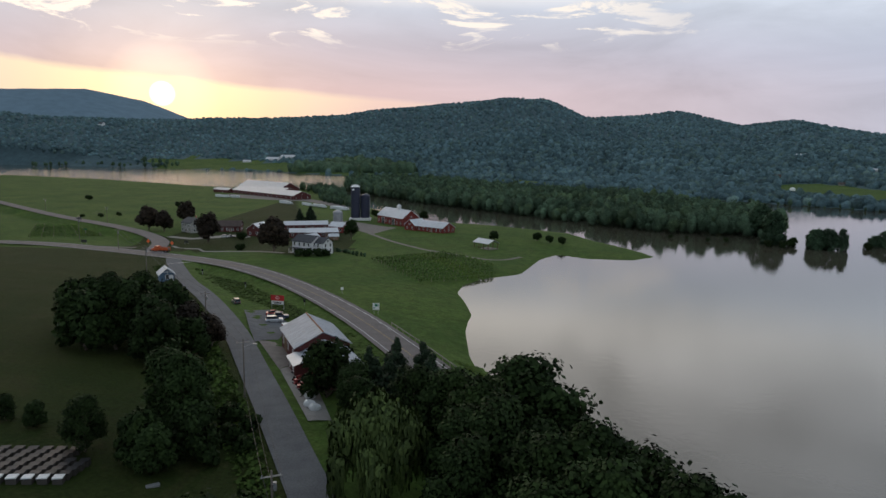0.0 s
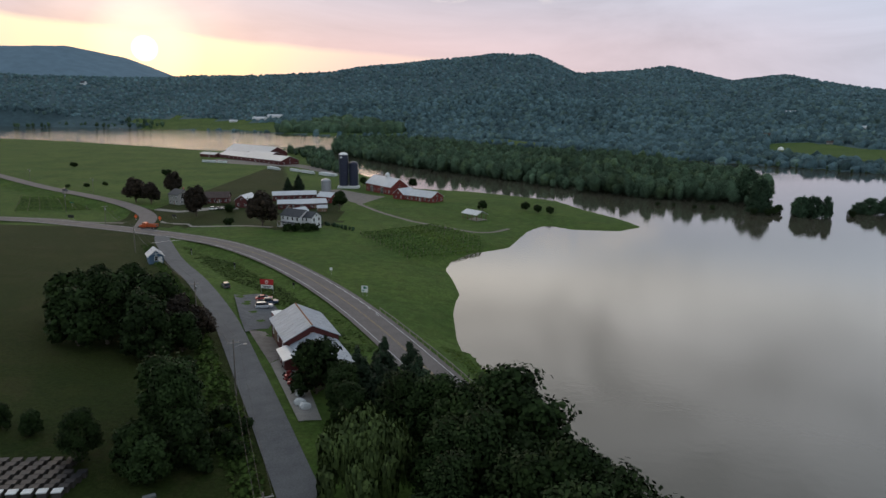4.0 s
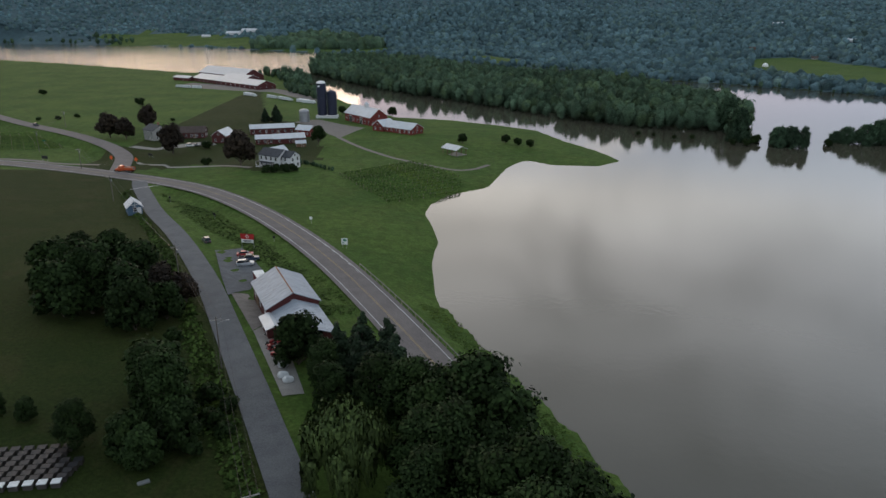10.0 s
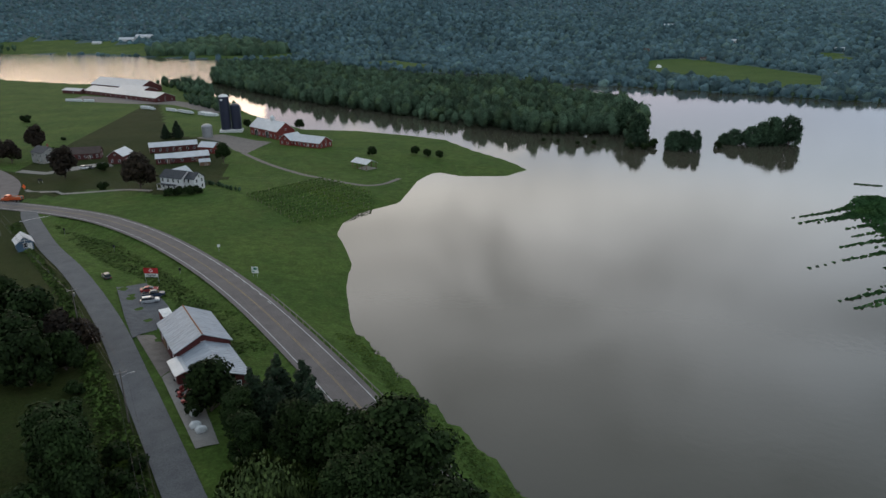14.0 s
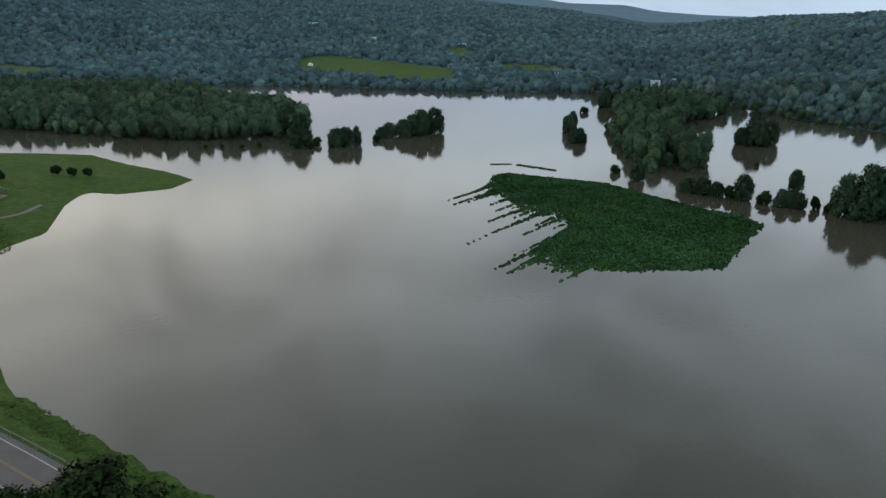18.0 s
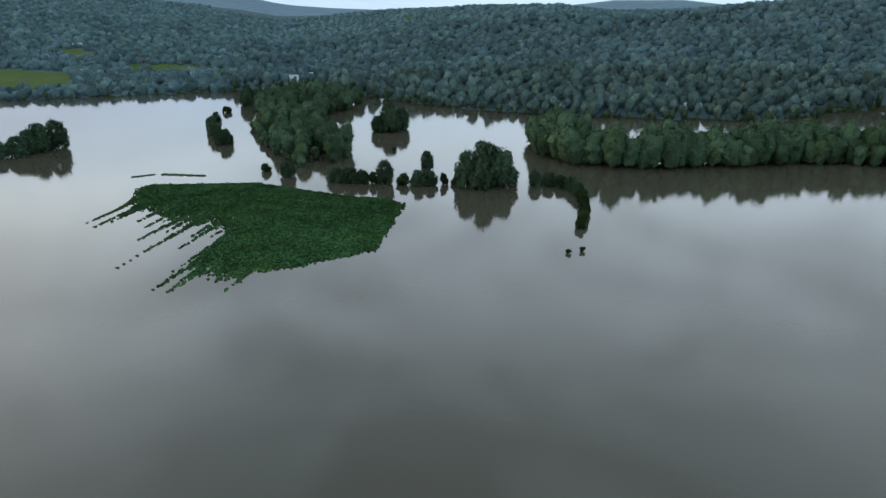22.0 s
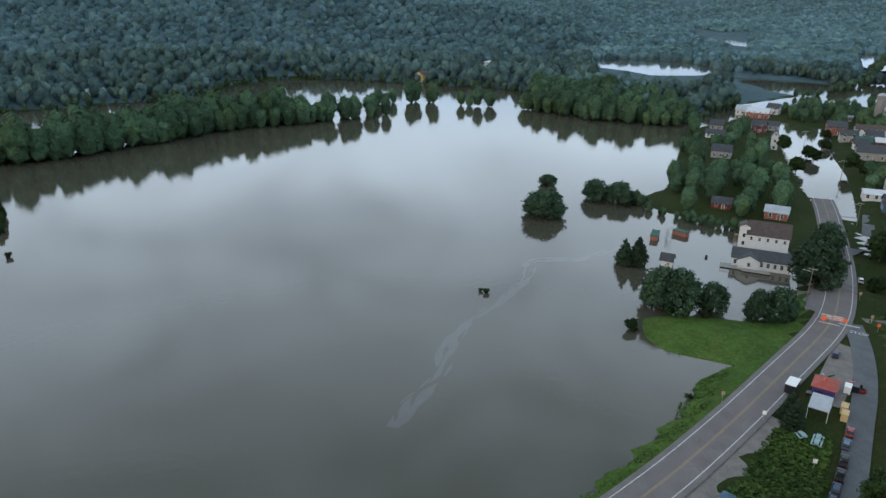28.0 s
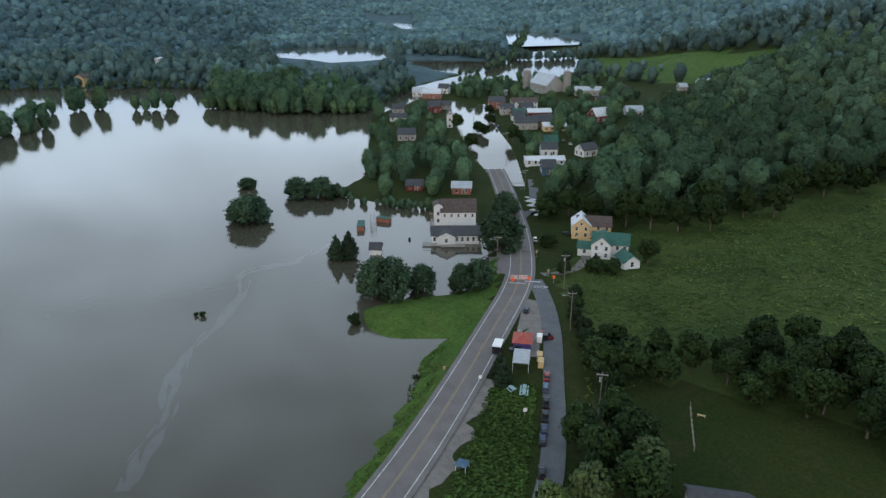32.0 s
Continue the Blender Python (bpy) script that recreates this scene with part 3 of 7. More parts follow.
# ---- building helpers ----
class Shape:
    """Collects corners and faces of one part."""

    def __init__(self):
        self.v, self.f = [], []

    def face(self, *pts):
        i = len(self.v)
        self.v += [tuple(p) for p in pts]
        self.f.append(tuple(range(i, i + len(pts))))
        return self

    def box(self, x, y, z, sx, sy, sz, turn=0.0):
        """A box with its base centre at x, y, z."""
        c, s, i = math.cos(radians(turn)), math.sin(radians(turn)), len(self.v)
        for dz in (0, sz):
            for dx, dy in ((-1, -1), (1, -1), (1, 1), (-1, 1)):
                a, b = dx * sx / 2, dy * sy / 2
                self.v.append((x + a * c - b * s, y + a * s + b * c, z + dz))
        self.f += [tuple(i + k for k in q) for q in ((3, 2, 1, 0), (4, 5, 6, 7), (0, 1, 5, 4), (1, 2, 6, 5), (2, 3, 7, 6), (3, 0, 4, 7))]
        return self

    def tube(self, pts, radii, sides=8, cap=True):
        """A round tube through points."""
        i, n = len(self.v), len(pts)
        for k, (p, r) in enumerate(zip(pts, radii)):
            p = Vector(p)
            d = (Vector(pts[min(k + 1, n - 1)]) - Vector(pts[max(k - 1, 0)])).normalized()
            a = d.orthogonal().normalized()
            b = d.cross(a)
            for j in range(sides):
                w = 2 * math.pi * j / sides
                self.v.append(tuple(p + (a * math.cos(w) + b * math.sin(w)) * r))
        for k in range(n - 1):
            for j in range(sides):
                q, w = i + k * sides + j, i + k * sides + (j + 1) % sides
                self.f.append((q, w, w + sides, q + sides))
        if cap:
            self.f.append(tuple(i + j for j in reversed(range(sides))))
            self.f.append(tuple(i + (n - 1) * sides + j for j in range(sides)))
        return self

    def extrude(self, outline, a, b):
        """Turns an outline in the x-z plane into a solid from y=a to y=b."""
        i, n = len(self.v), len(outline)
        self.v += [(x, a, z) for x, z in outline] + [(x, b, z) for x, z in outline]
        self.f.append(tuple(range(i, i + n)))
        self.f.append(tuple(i + n + k for k in reversed(range(n))))
        self.f += [(i + k, i + n + k, i + n + (k + 1) % n, i + (k + 1) % n) for k in range(n)]
        return self

    def mesh(self, name, mat):
        me = bpy.data.meshes.new(name)
        me.from_pydata(self.v, [], self.f)
        me.validate()
        me.update()
        me.materials.append(mat if not isinstance(mat, str) else M[mat])
        return me


def part(name, shape, mat, parent, label="", smooth=False):
    me = shape if isinstance(shape, bpy.types.Mesh) else shape.mesh(name, mat)
    if smooth:
        for p in me.polygons:
            p.use_smooth = True
    ob = new(name, me)
    ob.parent = parent
    return tagged(ob, label)


def thing(name, label, category, x, y, turn=0.0, z=None, group="", kind=""):
    ob = new(name)
    ob.matrix_basis = pose(x, y, max(height(x, y), 0.0) if z is None else z, 0, 0, turn)
    return tagged(ob, label, category, group, kind)


def plain(name, c, rough=0.7, metal=0.0, spread=0.15, scale=0.8, spec=0.3):
    """Paint or metal with weathering at two sizes."""
    a = tuple(v * (1 - spread) for v in c)
    b = tuple(min(v * (1 + spread), 1.0) for v in c)
    M[name] = material(name, two_tone(a, b, scale, 9.0, amount=0.1), rough, metal, spec)
    return M[name]


plain("red_wood", (0.16, 0.028, 0.022))
plain("dark_red", (0.085, 0.022, 0.020))
plain("white_wood", (0.62, 0.62, 0.61), spread=0.06)
plain("cream_wood", (0.55, 0.40, 0.20), spread=0.08)
plain("grey_wood", (0.30, 0.29, 0.27))
plain("brown_wood", (0.16, 0.10, 0.06))
plain("brick", (0.26, 0.10, 0.07))
plain("tin", (0.42, 0.45, 0.48), 0.42, 0.35, 0.12, 0.35, 0.4)
plain("pale_tin", (0.58, 0.60, 0.62), 0.45, 0.25, 0.08, 0.4, 0.4)
plain("rust", (0.28, 0.13, 0.06))
plain("slate", (0.055, 0.058, 0.065), spread=0.25)
plain("brown_shingle", (0.075, 0.055, 0.048), spread=0.25)
plain("green_shingle", (0.035, 0.10, 0.080), spread=0.2)
plain("red_shingle", (0.34, 0.085, 0.065), spread=0.15)
plain("blue_wood", (0.07, 0.12, 0.18))
plain("purple_wood", (0.09, 0.06, 0.20))
plain("silo_blue", (0.022, 0.026, 0.05), 0.35, 0.1, 0.25, 1.5, 0.5)
plain("zinc", (0.36, 0.37, 0.38), 0.4, 0.6, 0.12, 0.8)
plain("glass", (0.015, 0.018, 0.022), 0.08, 0.0, 0.1, 1.0, 0.6)
plain("rubber", (0.018, 0.018, 0.018), 0.9)
plain("chrome", (0.5, 0.5, 0.52), 0.3, 0.9)
plain("orange", (0.75, 0.13, 0.03), 0.5, spread=0.06)
plain("sign_white", (0.78, 0.78, 0.76), spread=0.05)
plain("sign_green", (0.02, 0.16, 0.09), 0.5)
plain("sign_red", (0.45, 0.03, 0.03), 0.5)
plain("sign_dark", (0.03, 0.03, 0.03))
plain("bale_white", (0.62, 0.64, 0.64), 0.4, spread=0.1)
plain("tarp_black", (0.02, 0.02, 0.022), 0.5)
plain("picnic_teal", (0.30, 0.42, 0.42))
plain("galvanised", (0.42, 0.43, 0.44), 0.45, 0.7)
plain("lamp_red", (0.4, 0.02, 0.02), 0.3)
plain("lamp_clear", (0.7, 0.7, 0.68), 0.2)
for nm, c in (("car_silver", (0.45, 0.47, 0.50)), ("car_blue", (0.09, 0.14, 0.21)), ("car_black", (0.02, 0.022, 0.028)), ("car_red", (0.28, 0.03, 0.03)),
              ("car_grey", (0.10, 0.11, 0.125)), ("car_white", (0.65, 0.65, 0.64)), ("car_navy", (0.03, 0.05, 0.09)), ("truck_orange", (0.52, 0.10, 0.03))):
    plain(nm, c, 0.28, 0.25, 0.04, 2.0, 0.5)


def roof_tin(n, co):
    """Standing-seam sheets with rust spots and dull streaks."""
    streak = n.add("ShaderNodeMapping")
    streak.inputs["Scale"].default_value = (2.2, 0.35, 0.35)
    n.link(co, streak.inputs[0])
    c = n.mix(n.ramp(n.noise(streak.outputs[0], 1.0, 4), [(0.3, 0.0), (0.7, 1.0)]), (0.27, 0.30, 0.34), (0.43, 0.47, 0.52))
    return n.mix(n.ramp(n.noise(co, 0.9, 5, 0.7), [(0.60, 0.0), (0.72, 0.7)]), c, (0.22, 0.15, 0.11))


M["old_tin"] = material("old_tin_roof", roof_tin, 0.5, 0.2, 0.4)

# ---- trees ----
rng = np.random.default_rng(7)


def leaf_quads(lobes, count, size, droop=0.0, flat=0.35, mess=0.5, round_=0.6):
    """Small bent leaf clumps spread over and inside the lobes: corners, faces, and normals that follow the crown. A lobe is x, y, z, rx, ry, rz."""
    lobes = np.array(lobes, float)
    area = (lobes[:, 3] * lobes[:, 5])
    pick = rng.choice(len(lobes), count, p=area / area.sum())
    d = rng.normal(size=(count, 3))
    d /= np.linalg.norm(d, axis=1)[:, None]
    r = 0.55 + 0.55 * rng.beta(2.2, 1.6, count) + np.where(rng.uniform(size=count) < 0.14, rng.uniform(0.0, 0.4, count), 0)
    c = lobes[pick, :3] + d * lobes[pick, 3:] * r[:, None]
    nrm = d + rng.normal(size=(count, 3)) * mess + (0, 0, flat)
    nrm /= np.linalg.norm(nrm, axis=1)[:, None]
    a = np.cross(nrm, rng.normal(size=(count, 3)))
    a /= np.linalg.norm(a, axis=1)[:, None]
    b = np.cross(nrm, a)
    if droop:
        b = np.tile((0.0, 0.0, -1.0), (count, 1)) * droop + b * 0.35
    s = size * rng.uniform(0.6, 1.35, count)[:, None]
    co = np.stack([c - a * s * 0.5 - b * s * 0.5, c + a * s * 0.5 - b * s * 0.35, c + a * s * 0.42 + b * s * 0.55, c - a * s * 0.5 + b * s * 0.4], 1)
    # shading follows the lobe and the whole crown, with some leaf-to-leaf scatter
    mid_ = np.average(lobes[:, :3], axis=0, weights=area)
    whole = c - mid_
    whole /= np.linalg.norm(whole, axis=1)[:, None] + 1e-6
    lit = (d + 0.6 * whole) * round_ + nrm * (1 - round_) + rng.normal(size=(count, 3)) * 0.22
    lit /= np.linalg.norm(lit, axis=1)[:, None]
    turned = (np.cross(co[:, 1] - co[:, 0], co[:, 2] - co[:, 0]) * lit).sum(1) < 0
    co[turned] = co[turned][:, ::-1]
    return co.reshape(-1, 3), np.arange(count * 4).reshape(-1, 4), np.repeat(lit, 4, axis=0)


def leaf_mesh(name, co, fa, no, mat):
    """A mesh of leaves shaded by the normals given for its corners."""
    me = quads_mesh(name, co, fa, smooth=True)
    me.normals_split_custom_set_from_vertices(np.asarray(no, np.float32))
    me.materials.append(M[mat])
    return me


def lobe_set(high, wide, n, low=0.28, seed=0):
    """Lobes of a spreading crown."""
    g = np.random.default_rng(seed)
    out = [(0, 0, high * (low + 1) / 2, wide * 0.52, wide * 0.52, high * (1 - low) * 0.40)]
    for i in range(n * 2):
        w = 2 * math.pi * (i / n) * 2.4 + g.uniform(0, 1.5)
        k = g.uniform(0.0, 1.0)
        z = high * (low + 0.12 + (1 - low) * 0.74 * k)
        far = wide * 0.66 * math.sqrt(max(0.08, 1 - ((k - 0.33) / 0.70) ** 2))
        r = wide * g.uniform(0.15, 0.38)
        out.append((math.cos(w) * far, math.sin(w) * far, z, r, r, r * g.uniform(0.6, 1.1)))
    return out


def trunk_shape(high, thick, wide, lobes, low=0.3):
    s = Shape()
    s.tube([(0, 0, -0.4), (0.05, 0, high * low * 0.5), (0.0, 0.1, high * low), (0.15, 0, high * 0.75)], [thick * 1.25, thick, thick * 0.85, thick * 0.2], 7)
    for x, y, z, *_ in lobes[1:12]:
        s.tube([(0, 0.05, high * low * 0.8), (x * 0.5, y * 0.5, (z + high * low) * 0.48), (x * 0.9, y * 0.9, z)], [thick * 0.5, thick * 0.3, thick * 0.08], 5, cap=False)
    return s


TREES, SPREAD = {}, {}


def tree_kind(key, high, wide, n, count, size, mat, low=0.28, seed=0, thick=None, droop=0.0):
    lobes = lobe_set(high, wide, n, low, seed)
    crown = leaf_mesh("crown", *leaf_quads(lobes, count, size, droop), mat)
    trunk = trunk_shape(high, thick or high * 0.022, wide, lobes, low).mesh("trunk", M["bark"])
    TREES[key] = (trunk, crown, high)
    SPREAD[key] = wide * 1.02


def conifer_kind(key, high, wide, count, size, mat, seed):
    g = np.random.default_rng(seed)
    lobes, tiers = [], 11
    for i in range(tiers):
        k = i / tiers
        r = wide * (1 - k) ** 0.85
        for j in range(5 if k < 0.7 else 3):
            w = g.uniform(0, 6.3)
            lobes.append((math.cos(w) * r * 0.55, math.sin(w) * r * 0.55, high * (0.10 + 0.86 * k), r * 0.5 + 0.15, r * 0.5 + 0.15, high * 0.055))
    crown = leaf_mesh("crown", *leaf_quads(lobes, count, size, flat=0.6, round_=0.45), mat)
    s = Shape().tube([(0, 0, -0.4), (0, 0, high * 0.5), (0, 0, high * 0.97)], [high * 0.02, high * 0.013, 0.03], 7)
    TREES[key] = (s.mesh("trunk", M["bark"]), crown, high)


def willow_kind():
    """Weeping crown: rounded cushions of foliage with curtains of strands falling from each."""
    g = np.random.default_rng(5)
    lobes = [(0, 0, 10.4, 3.6, 3.6, 3.0)]
    for i in range(26):
        w, k = i * 2.4 + g.uniform(-0.3, 0.3), math.sqrt((i + 0.7) / 26)
        lobes.append((math.cos(w) * 5.6 * k, math.sin(w) * 5.6 * k, 13.2 - 6.0 * k * k + g.uniform(-1.1, 0.8), g.uniform(1.0, 1.6), g.uniform(1.0, 1.6), g.uniform(0.8, 1.3)))
    co, fa, no = leaf_quads(lobes, 6000, 0.34, droop=1.3)
    sc, sn = [], []
    for lx, ly, lz, r, _, rz in lobes[1:]:
        out = np.array((lx, ly)) / (math.hypot(lx, ly) + 0.1)
        for j in range(70):
            w = g.uniform(0, 6.3)
            k = math.sqrt(g.uniform())
            x, y = lx + math.cos(w) * r * k * 1.05, ly + math.sin(w) * r * k * 1.05
            z, fall = lz + rz * math.sqrt(max(0, 1 - k * k)) * 0.6, g.uniform(2.2, 6.0)
            n = np.array((math.cos(w) * k + out[0] * 0.5, math.sin(w) * k + out[1] * 0.5, 0.75 - 0.4 * k))
            n /= np.linalg.norm(n)
            for q in range(int(fall / 0.5)):
                zz = z - q * 0.5
                if zz < 0.7:
                    break
                dx, dy = g.normal(0, 0.10, 2)
                w2 = g.uniform(0, 6.3)
                ax, ay = math.cos(w2) * 0.13, math.sin(w2) * 0.13
                f = np.array([(x + dx - ax, y + dy - ay, zz), (x + dx + ax, y + dy + ay, zz), (x + dx + ax * 0.6, y + dy + ay * 0.6, zz - 0.7), (x + dx - ax * 0.6, y + dy - ay * 0.6, zz - 0.7)])
                if np.dot(np.cross(f[1] - f[0], f[2] - f[0]), n) < 0:
                    f = f[::-1]
                sc.append(f)
                sn.append(n - (0, 0, 0.10 * q))
    sc = np.array(sc).reshape(-1, 3)
    crown = leaf_mesh("crown", np.concatenate([co, sc]), np.concatenate([fa, np.arange(len(sc)).reshape(-1, 4) + len(co)]), np.concatenate([no, np.repeat(np.array(sn), 4, axis=0)]), "willow")
    TREES["willow"] = (trunk_shape(12, 0.45, 5, lobes, 0.3).mesh("trunk", M["bark"]), crown, 14.6)
    SPREAD["willow"] = 6.8


tree_kind("thick", 17.0, 6.2, 28, 12000, 0.36, "leaf", 0.08, seed=15)
tree_kind("slim", 17.0, 5.0, 24, 10500, 0.36, "leaf", 0.08, 16)
tree_kind("broad", 12.0, 5.2, 18, 4600, 0.54, "leaf", seed=1)
tree_kind("tall", 14.0, 4.2, 18, 4200, 0.54, "leaf", 0.15, 2)
tree_kind("round", 9.0, 4.4, 14, 3400, 0.50, "leaf", 0.1, 3)
tree_kind("low", 6.0, 3.8, 13, 2400, 0.46, "leaf", 0.05, 4)
tree_kind("lush", 12.0, 5.6, 19, 4800, 0.56, "leaf", 0.02, 10)
tree_kind("isle", 12.0, 5.6, 24, 5200, 0.50, "leaf_garden", -0.05, 17)
tree_kind("maple", 12.0, 5.6, 16, 4400, 0.60, "maple", 0.12, 5)
tree_kind("open", 13.0, 4.2, 16, 2600, 0.34, "leaf", 0.22, 6)
tree_kind("yellow", 11.0, 4.6, 15, 4000, 0.60, "willow", 0.15, 8)
tree_kind("bush", 2.6, 2.2, 8, 900, 0.40, "leaf", 0.02, 9, thick=0.06)
conifer_kind("spruce", 12.0, 4.3, 3800, 0.50, "conifer", 11)
conifer_kind("pine", 15.0, 4.6, 8000, 0.42, "conifer", 12)
willow_kind()
WORDS = {"isle": "green tree with ragged low crown", "thick": "thickly leaved dark green tree", "slim": "tall leafy dark green tree", "broad": "broad green deciduous tree in full leaf", "tall": "tall slender green tree in full leaf", "round": "round-crowned green tree in full leaf",
         "lush": "dense green tree with leaves down low", "low": "low spreading green tree with dense leaves", "maple": "dark reddish-brown maple with a dense crown", "open": "thin open-crowned tree with sparse leaves",
         "yellow": "leafy tree with yellow-green foliage", "bush": "small dense green bush", "spruce": "dark green pointed spruce tree", "pine": "dark broad conifer with shaggy boughs",
         "willow": "weeping willow with hanging pale green strands"}


def tree(key, x, y, high=None, where="", z=None, group="", wide=None):
    trunk, crown, h = TREES[key]
    k = (high or h) / h
    turn = rng.uniform(0, 360)
    name = {"bush": "bush", "willow": "willow_tree", "spruce": "spruce_tree", "pine": "conifer_tree", "maple": "maple_tree"}.get(key, "tree")
    ob = thing(name, (WORDS[key] + " " + where).strip(), "bush" if key == "bush" else "tree", x, y, turn, z, group)
    if y < -60:
        k *= 0.92
    kx = k if wide is None else wide / SPREAD.get(key, 5.0)
    ob.scale = (kx * rng.uniform(0.92, 1.1), kx * rng.uniform(0.92, 1.1), k)
    for nm, me in (("trunk", trunk), ("crown", crown)):
        new(nm, me).parent = ob
    return ob


def trees(spec, where, group=""):
    for key, x, y, high in spec:
        tree(key, x, y, high, where, group=group, wide=high * 0.56 if key == "isle" else None)


# near the camera, between the two roads
tree("willow", -8, 79.5, 14.6, "beside the side road", wide=6.8)
trees([("lush", -20.5, 117.5, 11), ("pine", -8, 115, 14), ("pine", -3, 111, 15), ("pine", -12, 112, 12.5), ("pine", -8, 107, 13), ("pine", -1.5, 104, 15), ("slim", -14, 107, 11), ("slim", -12, 99, 11), ("thick", -4, 97, 14),
       ("open", 12.5, 85.3, 20.5), ("open", 14.6, 81.6, 18.5), ("open", 9.6, 87, 20), ("slim", 4.3, 87, 16.5), ("slim", 9, 82, 15.5), ("thick", 1, 94, 15), ("thick", 6.5, 92, 15), ("thick", 7, 77, 17), ("slim", 11.5, 76, 16),
       ("thick", 13.5, 73, 14), ("slim", 16.4, 69, 20), ("thick", 16.5, 73, 13), ("thick", 11, 68, 17), ("slim", 19.5, 64, 19), ("thick", 22, 58, 19), ("slim", 23, 54, 20), ("thick", 15, 60, 18), ("thick", 3, 80, 14), ("thick", 3, 70, 14),
       ("thick", 18, 52, 17), ("thick", 9, 60, 15)], "between the roads", "thicket trees")
# west of the side road
trees([("slim", -76, 146, 14), ("slim", -77, 156, 14), ("slim", -70, 157, 15), ("lush", -62, 150, 14), ("slim", -67.5, 138, 16.5), ("lush", -72, 135, 13), ("lush", -71, 148, 14), ("maple", -55, 145, 10), ("lush", -60, 138, 13),
       ("lush", -56, 131, 12), ("lush", -52, 138, 9), ("maple", -51, 148, 7), ("lush", -82, 152, 12), ("slim", -36.6, 93.5, 15), ("slim", -40, 98, 14), ("lush", -42, 104, 11), ("lush", -33.5, 90, 8), ("thick", -47.9, 87.8, 8), ("lush", -40, 86, 7.5), ("lush", -37, 84.5, 6.5),
       ("lush", -58, 94, 4), ("lush", -63, 95, 4), ("bush", -31, 96, 2.6), ("bush", -29, 100, 2.4), ("bush", -33, 103, 3), ("bush", -28, 93, 2), ("bush", -31.5, 88, 2.4), ("bush", -45, 120, 2.5), ("bush", -47, 127, 2.5),
       ("lush", -24, 62, 9), ("lush", -20, 62, 9.5), ("lush", -16.5, 60, 9)], "on the roadside slope", "slope trees")
# farm trees
trees([("maple", -174, 404, 14), ("maple", -163, 399, 12), ("maple", -162, 432, 15), ("maple", -122, 354, 15), ("maple", -80, 322, 16), ("broad", -51, 379, 11),
       ("spruce", -98, 468, 10), ("spruce", -91, 470, 12), ("bush", -110, 373, 4), ("bush", -96.6, 324.4, 3.2), ("round", 28.7, 385, 6), ("round", 53, 385, 5.5), ("round", 59, 378, 5), ("round", 65, 373, 5),
       ("broad", -14, 492, 8), ("bush", -60, 303, 3.4), ("bush", -56, 304, 3.4), ("bush", -64, 302, 3.2), ("bush", -53, 306, 3), ("broad", -50, 500, 7),
       ("bush", -175, 430, 2), ("bush", -215, 560, 5), ("bush", -160, 470, 2), ("bush", -330, 640, 4), ("bush", -240, 480, 2.5), ("bush", -232, 490, 2.5), ("bush", -252, 478, 2)], "on the farm", "farm trees")
# church lawn
trees([("spruce", 160.5, -128.6, 9.6), ("spruce", 158.3, -132.1, 10.4), ("bush", 122.8, -103.8, 2.8), ("bush", 116, -180, 4), ("low", 211.6, -173.9, 3.8), ("bush", 210, -166, 2), ("bush", 126, -118, 1.4), ("bush", 121, -125, 1.4),
       ("pine", 75.5, -105, 7), ("pine", 78, -106.5, 6.5)], "by the flooded lawn", "lawn trees")
for x, y, h, w in ((130.8, -118.4, 13.2, 5.4), (126.8, -121.6, 13.6, 5.6), (131.5, -122.5, 10.8, 4.6), (123.9, -129.6, 9.4, 4.4), (115.6, -137, 9.6, 4.3), (113, -141.2, 10.2, 4.4), (124.9, -166.6, 14.6, 7.2),
                   (212.1, -130.1, 11, 8.6), (217.5, -130.5, 8.4, 5), (250.2, -153.6, 5.2, 4.4), (224.1, -160.5, 9.2, 6.8), (217.2, -167.3, 9, 7.4), (146, -196, 10, 6)):
    tree("isle", x, y, h, "by the flooded lawn", group="lawn trees", wide=w)
# gardens and hedgerow by the houses
trees([("round", 99, -163, 5), ("low", 93, -170, 5), ("low", 88, -172, 5), ("round", 104, -172, 4), ("broad", 84, -185, 8), ("round", 133, -203, 10), ("broad", 128, -210, 11), ("round", 137, -210, 9), ("broad", 118, -208, 12),
       ("broad", 106, -212, 14), ("broad", 98, -214, 14), ("tall", 90, -218, 14), ("broad", 82, -225, 13), ("broad", 88, -236, 15), ("tall", 78, -243, 14), ("broad", 70, -250, 13),
       ("broad", 72, -272, 15), ("broad", 64, -285, 15), ("round", 56, -300, 14), ("broad", 50, -322, 15), ("low", 88, -152, 3.5), ("low", 84, -146, 3.5), ("low", 81, -140, 3.5), ("low", 76, -136, 4), ("low", 71, -130, 5)], "at the wood edge", "wood edge trees")
